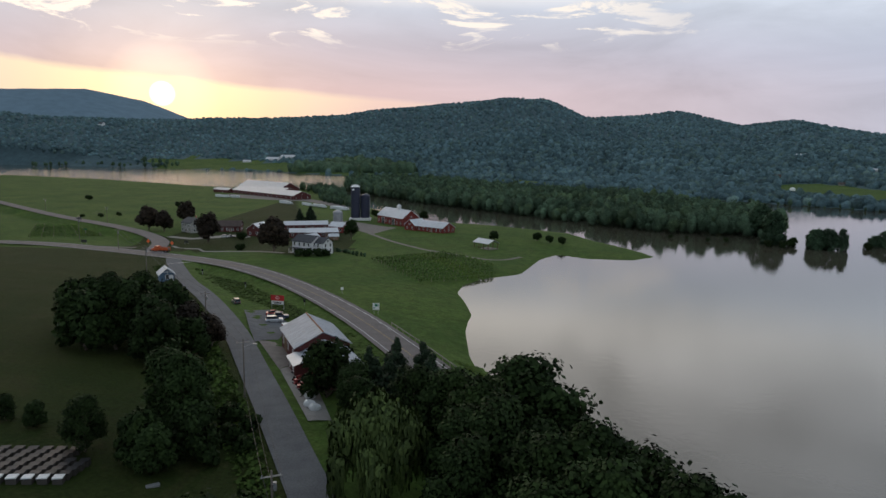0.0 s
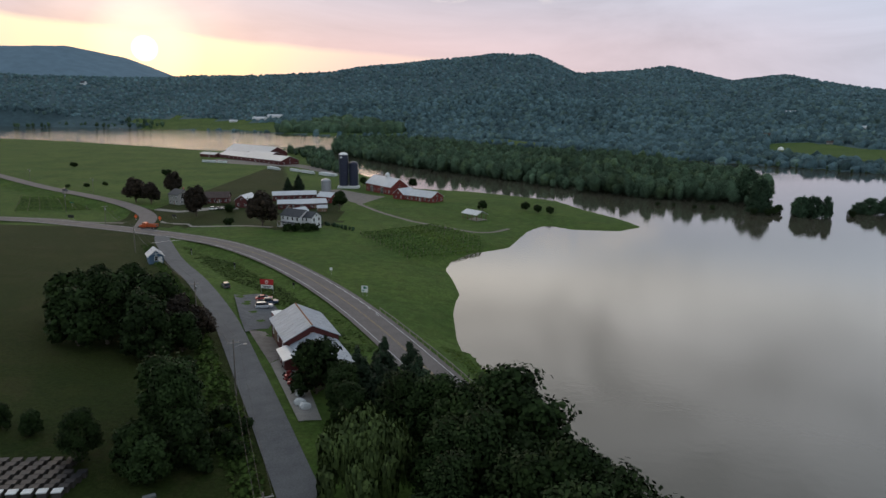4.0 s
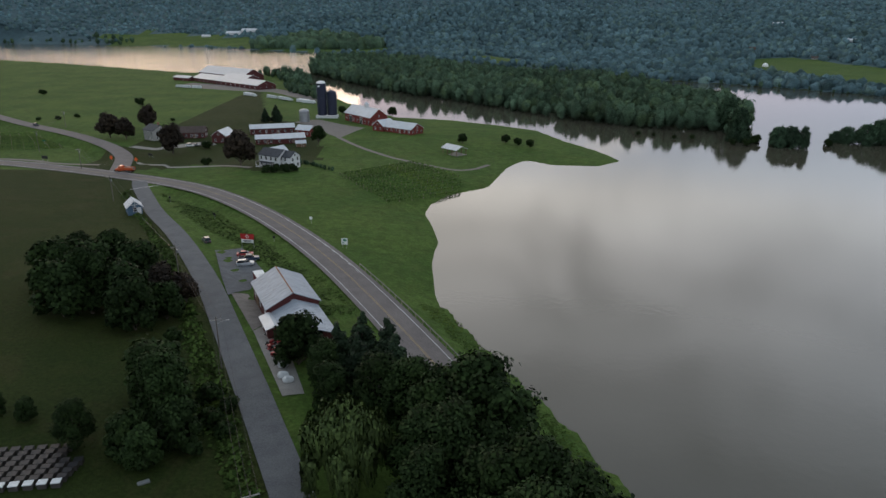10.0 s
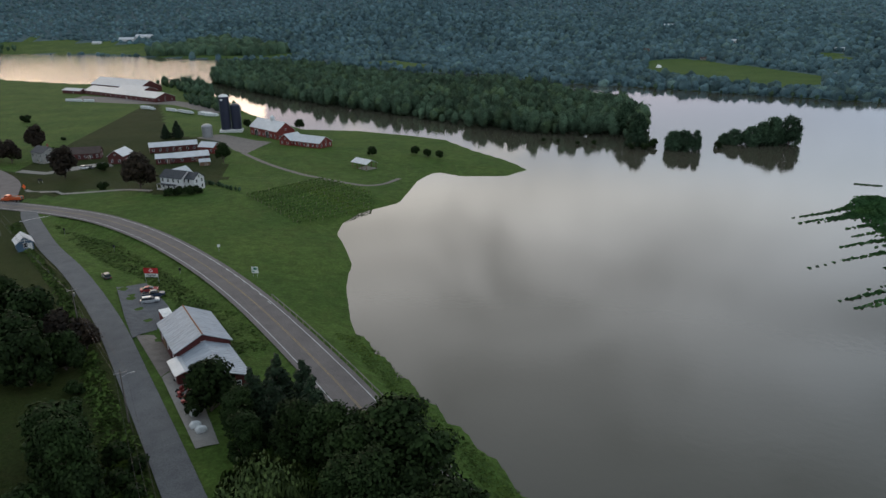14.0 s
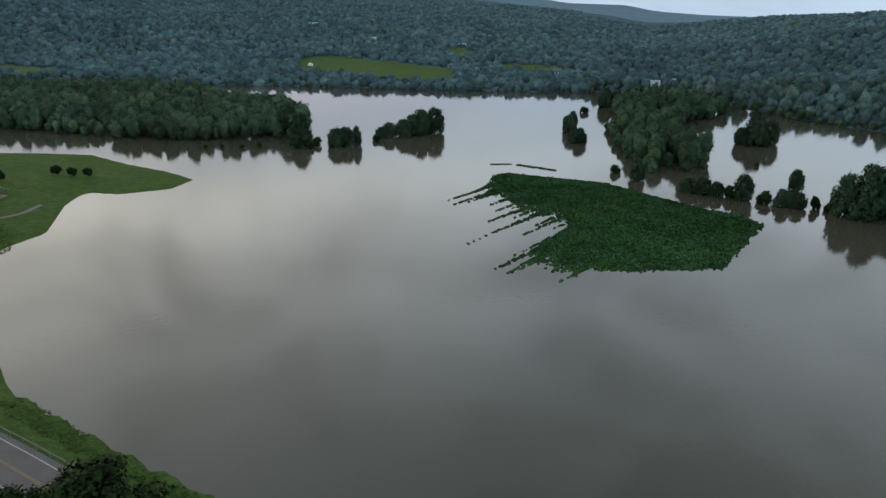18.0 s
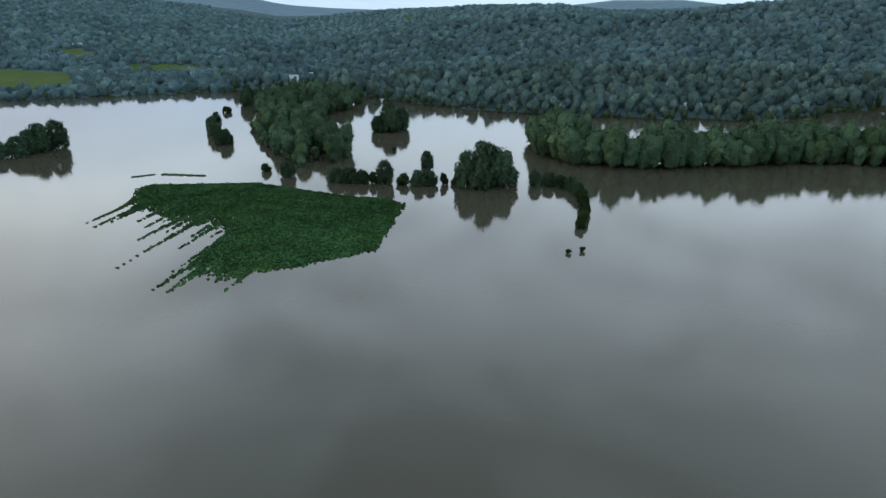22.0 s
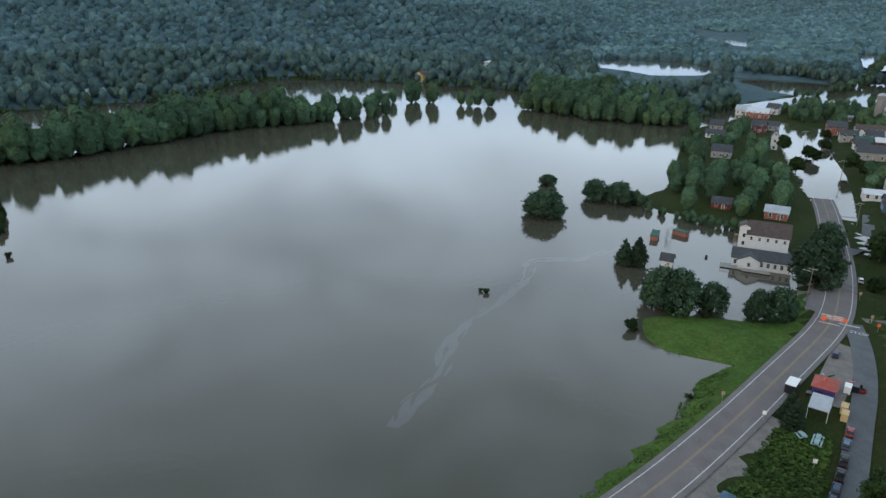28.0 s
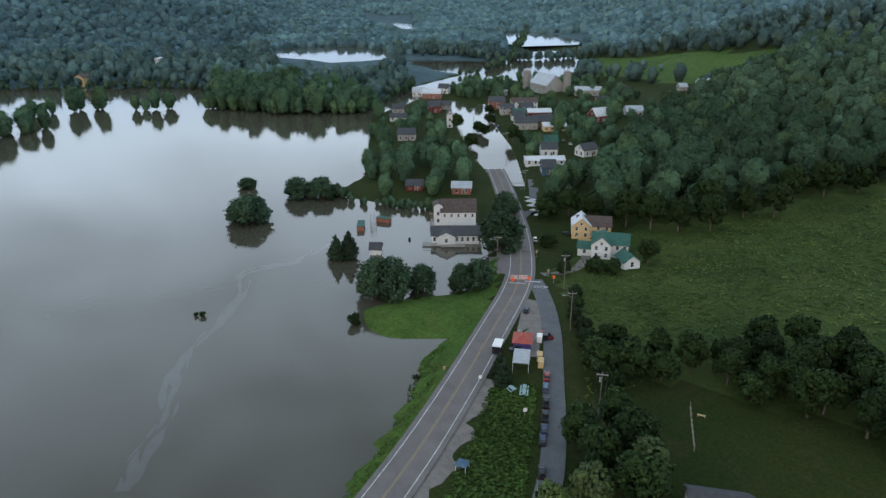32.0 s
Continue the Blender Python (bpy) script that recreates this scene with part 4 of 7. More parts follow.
# slope right of the parked cars
trees([("broad", 52, -97, 9), ("broad", 46, -93, 10), ("yellow", 42, -84, 10), ("broad", 36, -89, 11), ("yellow", 38, -94, 11), ("broad", 50, -106, 9), ("round", 44, -102, 10), ("broad", 33, -78, 9), ("yellow", 45, -78, 8),
       ("broad", 62, -120, 10), ("round", 57, -125, 10), ("broad", 64, -129, 9), ("tall", 55, -133, 10), ("broad", 48, -134, 10), ("round", 51, -127, 8), ("broad", 40, -134, 9), ("low", 34, -131, 7), ("broad", 29, -138, 9),
       ("broad", 22, -135, 10), ("tall", 14, -132, 11), ("broad", 8, -130, 10), ("broad", 16, -142, 10), ("round", 28, -146, 10), ("broad", 20, -150, 10), ("tall", 6, -140, 12), ("broad", 24, -158, 9), ("low", 35, -143, 6),
       ("tall", -2, -132, 12), ("broad", -6, -142, 12), ("round", 12, -150, 10), ("round", 43, -141, 8), ("low", 57, -117, 6), ("bush", 66, -124, 3)], "on the grassy slope", "slope wood trees")
trees([("lush", 40, -153, 9), ("broad", 33, -156, 10), ("lush", 26, -150, 10), ("lush", 36, -146, 9), ("broad", 28, -142, 11), ("lush", 41, -141, 8), ("lush", 33, -136, 9), ("broad", 24, -132, 11), ("lush", 18, -146, 11), ("broad", 12, -138, 11)], "on the slope", "slope thicket trees")
# drowned trees in the lake
DROWNED = [  # x, y, height, crown radius
    (206, 377, 12, 6), (212, 375, 12.4, 6), (209, 382, 11, 6), (217.4, 371.4, 13, 3.4), (235, 377.7, 3.8, 2.6),
    (247, 389, 7, 5), (251, 386, 10, 6), (259, 381, 12.5, 6.5), (267, 382, 15, 6.5), (273, 381, 18, 7.5), (283, 379, 18.5, 7), (279, 386, 15, 6),
    (196, 406, 19.5, 7.5), (203, 438, 22, 8), (188, 395, 7, 4.5), (193, 391, 7, 4.5), (199, 389, 5, 3.6),
    (360, 327, 13, 4.6), (335, 296, 9.5, 6), (341, 300, 9, 4.5), (348, 312, 8, 3.6), (370, 338, 9, 3.6), (385, 352, 7, 3.4), (400, 360, 8, 4), (440, 385, 5, 4),
    (478, 396, 15, 6), (487, 402, 17, 6.5), (490, 394, 14, 5.4), (286, 226, 4.5, 3.2), (282, 209, 9, 4.4),
    (283, 181, 7.5, 4.6), (284, 174, 8, 5), (286, 168, 7, 3.6), (289, 157, 12.5, 5), (287, 162, 6, 3),
    (416, 222, 17, 6.6), (424, 228, 20, 7.4), (430, 221, 16, 6), (412, 230, 12, 5.4), (430, 240, 5, 4.2),
    (291, 148, 5.5, 3.6), (293, 141, 8, 4.4), (296, 136, 7.2, 4.4), (299, 130, 5.8, 2.4), (301, 124, 4.5, 3), (323, 150.5, 11, 4),
    (305, 112, 23, 8), (301, 119, 18, 7), (309, 103, 18, 7.4), (312, 110, 20, 7), (299, 111, 15, 6.4),
    (315, 89, 8, 3.8), (318, 83, 7, 4.4), (318, 77, 6, 3.4), (314, 71, 7, 3.6), (306, 66, 7, 3.6), (297, 62, 6, 3.2), (288, 59, 6, 3), (278, 56, 5, 2.8), (267, 54, 5, 2.6), (258, 53, 4, 2.2)]
for x, y, h, w in DROWNED:
    tree("isle" if h > 6.5 else "low", x, y, h + 1.0, "standing in flood water", -1.0, "drowned trees", w)
for x, y, h in ((232, 46, 1.6), (228, 50, 1.4), (155.5, -80, 1.4), (157, -79, 1.0), (93, -96.5, 0.9), (157, 405, 2), (167, 403, 2.4), (140, 420, 2), (148, 415, 1.8), (360, 190, 2), (183, 384, 3.4), (190, 381, 3.6)):
    tree("bush", x, y, h, "half drowned in the flood")


for key, x, y, h in (("round", 243, -300, 8), ("low", 262, -330, 6), ("round", 252, -306, 7), ("broad", 219, -296, 10), ("round", 228, -272, 9), ("broad", 262, -300, 10), ("low", 284, -356, 6), ("round", 206, -290, 9)):
    tree(key, x, y, h, "in the flooded village street", group="street trees")


# ---- woods, joined ----
def ball(parts):
    """A ball of triangles: corner directions and faces."""
    g = (1 + 5 ** 0.5) / 2
    v = [Vector(p).normalized() for p in ((-1, g, 0), (1, g, 0), (-1, -g, 0), (1, -g, 0), (0, -1, g), (0, 1, g), (0, -1, -g), (0, 1, -g), (g, 0, -1), (g, 0, 1), (-g, 0, -1), (-g, 0, 1))]
    f = [(0, 11, 5), (0, 5, 1), (0, 1, 7), (0, 7, 10), (0, 10, 11), (1, 5, 9), (5, 11, 4), (11, 10, 2), (10, 7, 6), (7, 1, 8), (3, 9, 4), (3, 4, 2), (3, 2, 6), (3, 6, 8), (3, 8, 9), (4, 9, 5), (2, 4, 11), (6, 2, 10), (8, 6, 7), (9, 8, 1)]
    for _ in range(parts):
        seen, out = {}, []

        def middle(i, j):
            key = (min(i, j), max(i, j))
            if key not in seen:
                seen[key] = len(v)
                v.append((v[i] + v[j]).normalized())
            return seen[key]
        for i, j, k in f:
            p, q, r = middle(i, j), middle(j, k), middle(k, i)
            out += [(i, p, r), (j, q, p), (k, r, q), (p, q, r)]
        f = out
    return np.array([tuple(p) for p in v]), np.array(f)


def wood_template(seed, parts, quads, size, lumps=9, high=14.5, wide=5.9, fill=0.9, base=0.5):
    """A whole crown: a lumpy closed body with ragged leaf clumps standing off it. Corners, faces, normals."""
    g = np.random.default_rng(seed)
    mid_z, stretch = high * base, high * (1 - base) / wide * 0.88
    d, f = ball(parts)
    lobes = [(0.0, 0.0, 0.0, wide * 0.72)]
    if base > 0.3:
        lobes.append((0.0, 0.0, -wide * 0.62, wide * 0.66))      # low boughs
    for i in range(lumps):
        w, up = i * 2.4 + g.uniform(-0.5, 0.5), 1 - 1.5 * (i + 0.5) / lumps
        far = wide * g.uniform(0.5, 0.72)
        k = math.sqrt(max(0.05, 1 - up * up))
        lobes.append((math.cos(w) * k * far, math.sin(w) * k * far, up * far * 1.15, wide * g.uniform(0.26, 0.46)))
    r = np.zeros(len(d))
    for x, y, z, q in lobes:
        b = d @ np.array((x, y, z))
        disc = b * b - (x * x + y * y + z * z) + q * q
        r = np.maximum(r, np.where(disc > 0, b + np.sqrt(np.maximum(disc, 0)), 0))
    co = d * (r * fill * g.uniform(0.86, 1.14, len(d)))[:, None]
    co[:, 2] = co[:, 2] * stretch + mid_z
    f = f[co[f][:, :, 2].max(1) > high * 0.06]
    n = np.zeros_like(co)
    fn = np.cross(co[f[:, 1]] - co[f[:, 0]], co[f[:, 2]] - co[f[:, 0]])
    for k in range(3):
        np.add.at(n, f[:, k], fn)
    n /= np.linalg.norm(n, axis=1)[:, None] + 1e-9
    sq = [(x, y, z * stretch + mid_z, q, q, q * stretch) for x, y, z, q in lobes[1:]]
    lc, _, ln = leaf_quads(sq, quads, size, mess=0.4, round_=0.7)
    lc, ln = (m.reshape(-1, 4, 3)[:, :3].reshape(-1, 3) for m in (lc, ln))
    up = lc[:, 2].reshape(-1, 3).mean(1).repeat(3) > high * 0.12
    lc, ln = lc[up], ln[up]
    return np.concatenate([co, lc]), np.concatenate([f, np.arange(len(lc)).reshape(-1, 3) + len(co)]), np.concatenate([n, ln])


WOOD = [wood_template(s, 2, 560, 0.85, 15, 14.5, 5.3, 0.84) for s in (21, 22, 23, 24, 25)]
MID_WOOD = [wood_template(s, 1, 150, 1.2, 11, 14.0, 5.2, 0.86) for s in (26, 27, 28, 29)]
HILL_WOOD = [wood_template(s, 1, 10, 1.7, 7, 10.5, 7.4, 0.98, 0.2) for s in (31, 32, 33, 34)]
FAR_WOOD = [wood_template(s, 0, 0, 3.0, 6, 10.0, 8.0, 1.0, 0.1) for s in (41, 42, 43)]


def wood(name, label, places, templates, mat="hazed_leaf_far", z=None):
    """One mesh of many crowns. places: x, y, size factor."""
    places = np.asarray(places, float)
    zz = np.maximum(land_height(places[:, 0], places[:, 1]), 0) if z is None else z
    cos, fas, nos, base = [], [], [], 0
    kind = rng.integers(0, len(templates), len(places))
    turn = rng.uniform(0, 6.28, len(places))
    for k, (co, fa, no) in enumerate(templates):
        w = np.where(kind == k)[0]
        if not len(w):
            continue
        c, s = np.cos(turn[w])[:, None], np.sin(turn[w])[:, None]
        f, fz = places[w, 2][:, None], (places[w, 2] * rng.uniform(0.8, 1.25, len(w)))[:, None]
        out = np.stack([(co[:, 0] * c - co[:, 1] * s) * f + places[w, 0][:, None], (co[:, 0] * s + co[:, 1] * c) * f + places[w, 1][:, None], co[:, 2] * fz + zz[w][:, None] - 0.3], -1)
        cos.append(out.reshape(-1, 3))
        nos.append(np.stack([no[:, 0] * c - no[:, 1] * s, no[:, 0] * s + no[:, 1] * c, no[:, 2] + 0 * c], -1).reshape(-1, 3))
        fas.append((fa[None] + (np.arange(len(w)) * len(co))[:, None, None]).reshape(-1, 3) + base)
        base += len(w) * len(co)
    return tagged(new(name, leaf_mesh(name, np.concatenate(cos), np.concatenate(fas), np.concatenate(nos), mat)), label, "trees", kind="stuff")


def scatter(poly, spacing, jitter=0.45, size=(0.75, 1.2), keep=None):
    p = np.array(poly, float)
    x, y = np.meshgrid(np.arange(p[:, 0].min(), p[:, 0].max(), spacing), np.arange(p[:, 1].min(), p[:, 1].max(), spacing))
    x = x.ravel() + rng.uniform(-1, 1, x.size) * spacing * jitter
    y = y.ravel() + rng.uniform(-1, 1, y.size) * spacing * jitter
    ok = inside_distance(poly, x, y) > 0
    x, y = x[ok], y[ok]
    if keep is not None:
        ok = keep(x, y)
        x, y = x[ok], y[ok]
    return np.stack([x, y, rng.uniform(*size, len(x))], 1)


def band(line, wide, spacing, size=(0.7, 1.15)):
    """Places along a line, wide metres to both sides."""
    pts = smooth_line(line, spacing)
    rows = max(1, int(2 * wide / spacing))
    out = []
    t = np.gradient(pts, axis=0)
    t /= np.hypot(*t.T)[:, None]
    for r in range(rows):
        off = -wide + 2 * wide * (r + 0.5) / rows
        q = pts + np.stack([t[:, 1], -t[:, 0]], 1) * off + rng.uniform(-0.4, 0.4, pts.shape) * spacing
        out.append(np.c_[q, rng.uniform(*size, len(q))])
    return np.concatenate(out)


LONG_WOOD = [(-128, 889), (-65, 748), (-5, 648), (59, 562), (106, 484), (146, 443), (186, 430), (196, 414), (222, 446), (254, 526), (244, 623), (199, 763), (115, 847), (52, 941), (-26, 1100), (-150, 1160)]
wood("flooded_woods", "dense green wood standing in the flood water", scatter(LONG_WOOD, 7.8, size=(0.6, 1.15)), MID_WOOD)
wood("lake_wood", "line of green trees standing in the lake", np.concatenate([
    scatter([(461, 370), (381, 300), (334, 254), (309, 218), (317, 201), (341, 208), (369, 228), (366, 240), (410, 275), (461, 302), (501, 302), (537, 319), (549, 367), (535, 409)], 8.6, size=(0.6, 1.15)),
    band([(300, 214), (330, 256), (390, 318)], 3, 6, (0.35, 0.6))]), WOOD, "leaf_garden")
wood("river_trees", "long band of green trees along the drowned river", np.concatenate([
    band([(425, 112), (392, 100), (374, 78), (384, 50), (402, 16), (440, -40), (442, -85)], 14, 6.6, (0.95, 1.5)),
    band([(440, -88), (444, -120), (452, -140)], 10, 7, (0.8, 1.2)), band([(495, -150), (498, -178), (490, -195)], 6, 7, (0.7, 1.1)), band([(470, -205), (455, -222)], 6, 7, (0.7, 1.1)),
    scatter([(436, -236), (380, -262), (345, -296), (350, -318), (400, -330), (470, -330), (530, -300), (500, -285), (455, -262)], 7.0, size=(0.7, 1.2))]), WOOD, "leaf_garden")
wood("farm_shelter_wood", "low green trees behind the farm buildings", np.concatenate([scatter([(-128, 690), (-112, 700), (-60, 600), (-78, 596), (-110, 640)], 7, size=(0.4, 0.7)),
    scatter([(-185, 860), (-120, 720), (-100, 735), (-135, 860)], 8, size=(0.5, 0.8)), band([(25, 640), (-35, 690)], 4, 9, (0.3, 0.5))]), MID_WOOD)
HOUSE_SPOTS = [(329, -316), (309, -296), (311, -333), (368, -375), (351, -373), (365, -396), (265, -262), (195, -198), (178, -208), (287, -368), (280, -374), (268, -371), (243, -331), (230, -322), (218, -321), (182, -275), (174, -262),
               (172, -290), (211, -367), (294, -436), (271, -424), (240, -419), (210, -515), (203, -397), (269, -298), (273, -245), (321, -453), (295, -451), (157, -186), (111, -195), (97, -184), (300, -440), (232, -343), (190, -300)]


def clear_of_houses(x, y):
    ok = np.ones(len(x), bool)
    for hx, hy in HOUSE_SPOTS:
        ok &= np.hypot(x - hx, y - hy) > 8.5
    for line, half in ((MAIN_ROAD, 10), (SIDE_ROAD, 7)):
        ok &= line_distance(line, x, y)[0] > np.where((y < -225) & (half > 8), 13, half)
    # open ground towards the eye in front of each house
    for hx, hy in HOUSE_SPOTS:
        r = math.hypot(hx, hy)
        ux, uy = hx / r, hy / r
        along, across = x * ux + y * uy - r, -x * uy + y * ux
        ok &= ~((along > -36) & (along < 0) & (abs(across) < 6))
    return ok


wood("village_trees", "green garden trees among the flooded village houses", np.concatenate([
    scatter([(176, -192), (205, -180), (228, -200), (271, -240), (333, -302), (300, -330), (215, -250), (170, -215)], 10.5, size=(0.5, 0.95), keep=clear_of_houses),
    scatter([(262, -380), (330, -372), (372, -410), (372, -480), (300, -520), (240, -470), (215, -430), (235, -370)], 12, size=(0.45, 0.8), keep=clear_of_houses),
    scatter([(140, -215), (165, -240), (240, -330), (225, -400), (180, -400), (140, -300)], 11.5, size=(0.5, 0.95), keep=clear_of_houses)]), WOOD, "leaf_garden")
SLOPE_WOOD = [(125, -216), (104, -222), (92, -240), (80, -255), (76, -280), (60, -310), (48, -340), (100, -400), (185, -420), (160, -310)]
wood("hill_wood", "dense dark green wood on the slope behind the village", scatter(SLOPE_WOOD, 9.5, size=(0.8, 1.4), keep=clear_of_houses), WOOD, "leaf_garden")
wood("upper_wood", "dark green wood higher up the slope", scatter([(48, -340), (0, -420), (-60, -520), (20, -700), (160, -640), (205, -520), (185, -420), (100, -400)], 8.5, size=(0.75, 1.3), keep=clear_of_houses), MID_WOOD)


def clear_pond_views(x, y):
    """No wood in the upper ponds or on the camera's sight lines to them."""
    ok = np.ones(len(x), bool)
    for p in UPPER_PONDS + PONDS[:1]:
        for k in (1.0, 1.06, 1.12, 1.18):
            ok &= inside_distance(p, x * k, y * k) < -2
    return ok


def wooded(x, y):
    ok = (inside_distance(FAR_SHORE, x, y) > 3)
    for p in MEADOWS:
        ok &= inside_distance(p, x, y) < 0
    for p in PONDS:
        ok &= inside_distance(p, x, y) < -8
    return ok & clear_pond_views(x, y)


def ring_places(b0, b1, r0, r1, spacing, size):
    """Places in a ring sector, spaced wider with distance."""
    out = []
    r = r0
    while r < r1:
        s = spacing * (1 + (r - r0) / (r1 - r0) * 0.9)
        w = np.arange(radians(b0), radians(b1), s / r)
        w = w + rng.uniform(-0.4, 0.4, len(w)) * s / r
        rr = r + rng.uniform(-0.4, 0.4, len(w)) * s
        out.append(np.stack([np.sin(w) * rr, np.cos(w) * rr, rng.uniform(0.6, 1.0, len(w)) * (s / spacing) ** 0.5 * size], 1))
        r += s
    p = np.concatenate(out)
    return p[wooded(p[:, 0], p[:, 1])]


# the painted haze in the leaf colour steps up from shore to hills
wood("valley_woods", "green wooded slopes across the flooded valley", ring_places(50, 135, 790, 1350, 11, 1), HILL_WOOD, "hazed_leaf_hill")
wood("shore_woods", "dark green woods along the far side of the lake", ring_places(50, 135, 500, 790, 8.8, 1), MID_WOOD, "hazed_leaf_mid")
wood("north_woods", "green woods at the foot of the hills", ring_places(-12, 50, 700, 1900, 11, 1), HILL_WOOD, "hazed_leaf_hill")
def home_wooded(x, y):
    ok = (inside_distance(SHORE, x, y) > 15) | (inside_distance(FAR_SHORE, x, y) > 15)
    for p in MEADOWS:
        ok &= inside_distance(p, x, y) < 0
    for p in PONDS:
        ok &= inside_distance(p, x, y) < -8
    return ok & clear_pond_views(x, y)


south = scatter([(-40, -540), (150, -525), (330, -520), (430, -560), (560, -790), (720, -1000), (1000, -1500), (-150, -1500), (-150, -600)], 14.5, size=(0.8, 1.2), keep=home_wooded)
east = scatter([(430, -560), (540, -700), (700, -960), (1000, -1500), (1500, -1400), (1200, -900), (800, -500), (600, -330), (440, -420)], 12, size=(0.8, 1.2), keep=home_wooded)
south = np.concatenate([south, east])
close_by = np.hypot(south[:, 0], south[:, 1]) < 850
wood("south_woods", "wooded hills beyond the village", south[~close_by], HILL_WOOD, "hazed_leaf_hill")
wood("river_woods", "green woods round the ponds beyond the village", south[close_by], MID_WOOD, "hazed_leaf_mid")
wood("pond_trees", "tree line standing across the far pond", np.concatenate([band([(462, -616), (434, -643), (419, -681)], 9, 7, (0.6, 0.95)), band([(545, -585), (500, -597), (476, -606)], 14, 8, (0.6, 0.95)), scatter([(300, -560), (330, -640), (250, -600)], 26, size=(0.5, 0.9))]), MID_WOOD, "hazed_leaf_mid")
wood("far_hill_woods", "far wooded hills, evening haze painted into their leaf colour", np.concatenate([ring_places(-36, 48, 1500, 3150, 12.5, 0.9), ring_places(48, 132, 1350, 2400, 12, 0.9), ring_places(132, 172, 1500, 2800, 15, 0.9)]), FAR_WOOD, "hazed_leaf_hill")
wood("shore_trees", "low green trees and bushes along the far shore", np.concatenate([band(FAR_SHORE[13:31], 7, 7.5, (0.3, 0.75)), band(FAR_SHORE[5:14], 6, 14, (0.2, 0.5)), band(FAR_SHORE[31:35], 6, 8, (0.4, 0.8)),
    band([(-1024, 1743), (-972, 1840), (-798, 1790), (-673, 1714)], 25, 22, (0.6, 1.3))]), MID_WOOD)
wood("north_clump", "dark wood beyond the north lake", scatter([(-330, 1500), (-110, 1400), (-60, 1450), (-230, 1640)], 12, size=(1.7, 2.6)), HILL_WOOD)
wood("hedge", "clipped dark green hedge", np.concatenate([band([(187, -175), (171, -186)], 1.6, 2.0, (0.24, 0.32)), band([(218, -172), (196, -172), (188, -178)], 2, 3, (0.25, 0.45)), band([(-55, 332), (-36, 308)], 1.2, 2.0, (0.14, 0.2))]), WOOD, "leaf_garden")
# ---- crops ----
CROP = [(240, 259), (264, 214), (262, 188), (261, 159), (265, 144), (259, 131), (226, 121), (203, 114), (190, 122), (176, 131), (168, 140), (100, 125), (120, 240), (180, 262)]
cx, cy = np.meshgrid(np.arange(140, 285, 0.58), np.arange(100, 295, 0.58))
cx, cy = (v.ravel() + rng.uniform(-0.29, 0.29, v.size) for v in (cx, cy))
luck = rng.uniform(size=cx.size)
# the flood ran through along one direction and combed the near edge into long streaks
along, across = cx * 0.97 + cy * 0.24, cy * 0.97 - cx * 0.24
edge = np.interp(across, [95, 109, 119, 121, 125, 135, 144, 157, 181, 194, 215], [196, 200, 203, 228, 243, 254, 250, 254, 267, 288, 330])


def wander(step, power):
    """A smooth random line across the field, from 0 to 1."""
    k = np.arange(80, 230, step)
    return np.interp(across, k, rng.uniform(0, 1, len(k)) ** power)


reach = 4 + 62 * wander(1.25, 4.5) * np.interp(across, [100, 125, 150, 165, 200], [0.4, 0.8, 1.0, 0.6, 0.7]) + 7 * wander(0.8, 2)
notch = 2 + 30 * wander(1.1, 5) + 7 * wander(0.7, 3)
k = (along - (edge - reach)) / (reach + notch)
stand = (inside_distance(CROP, cx, cy) > rng.normal(0, 0.7, cx.size)) & (luck < np.clip(np.where(k > 1, 0.98, 0.30 + 0.62 * k ** 1.3), 0, 1)) & (k > 0)
for a, b, w in (((248, 280), (257, 274), 0.4), ((259, 270), (265, 249), 1.0)):
    d, k = line_distance([a, b], cx, cy)
    stand |= (d < w) & (luck < 0.8)
px_, py_ = cx[stand], cy[stand]
tuft_co, tuft_f, _ = leaf_quads([(0, 0, 0.10, 0.45, 0.45, 0.28)], 4, 0.62, flat=0.9)
s_ = rng.uniform(0.7, 1.25, len(px_))[:, None]
w_ = rng.uniform(0, 6.28, len(px_))[:, None]
cc = np.stack([(tuft_co[:, 0] * np.cos(w_) - tuft_co[:, 1] * np.sin(w_)) * s_ + px_[:, None], (tuft_co[:, 0] * np.sin(w_) + tuft_co[:, 1] * np.cos(w_)) * s_ + py_[:, None], tuft_co[:, 2] * s_ + 0 * w_], -1).reshape(-1, 3)
ff = (tuft_f[None] + (np.arange(len(px_)) * len(tuft_co))[:, None, None]).reshape(-1, 4)
M["crop"] = material("crop_leaves", leaf_look((0.032, 0.078, 0.028), (0.042, 0.098, 0.034)), 0.9, spec=0.05)
soften(M["crop"], 0.75)
crop = tagged(new("flooded_crop", quads_mesh("flooded_crop", cc, ff, smooth=False)), "dark green crop field half drowned with ragged rows", "crop", kind="stuff")
crop.data.materials.append(M["crop"])

M["vine"] = material("vine_leaves", leaf_look((0.060, 0.120, 0.022), (0.120, 0.185, 0.040)), 0.8, spec=0.2)
soften(M["vine"], 0.5)


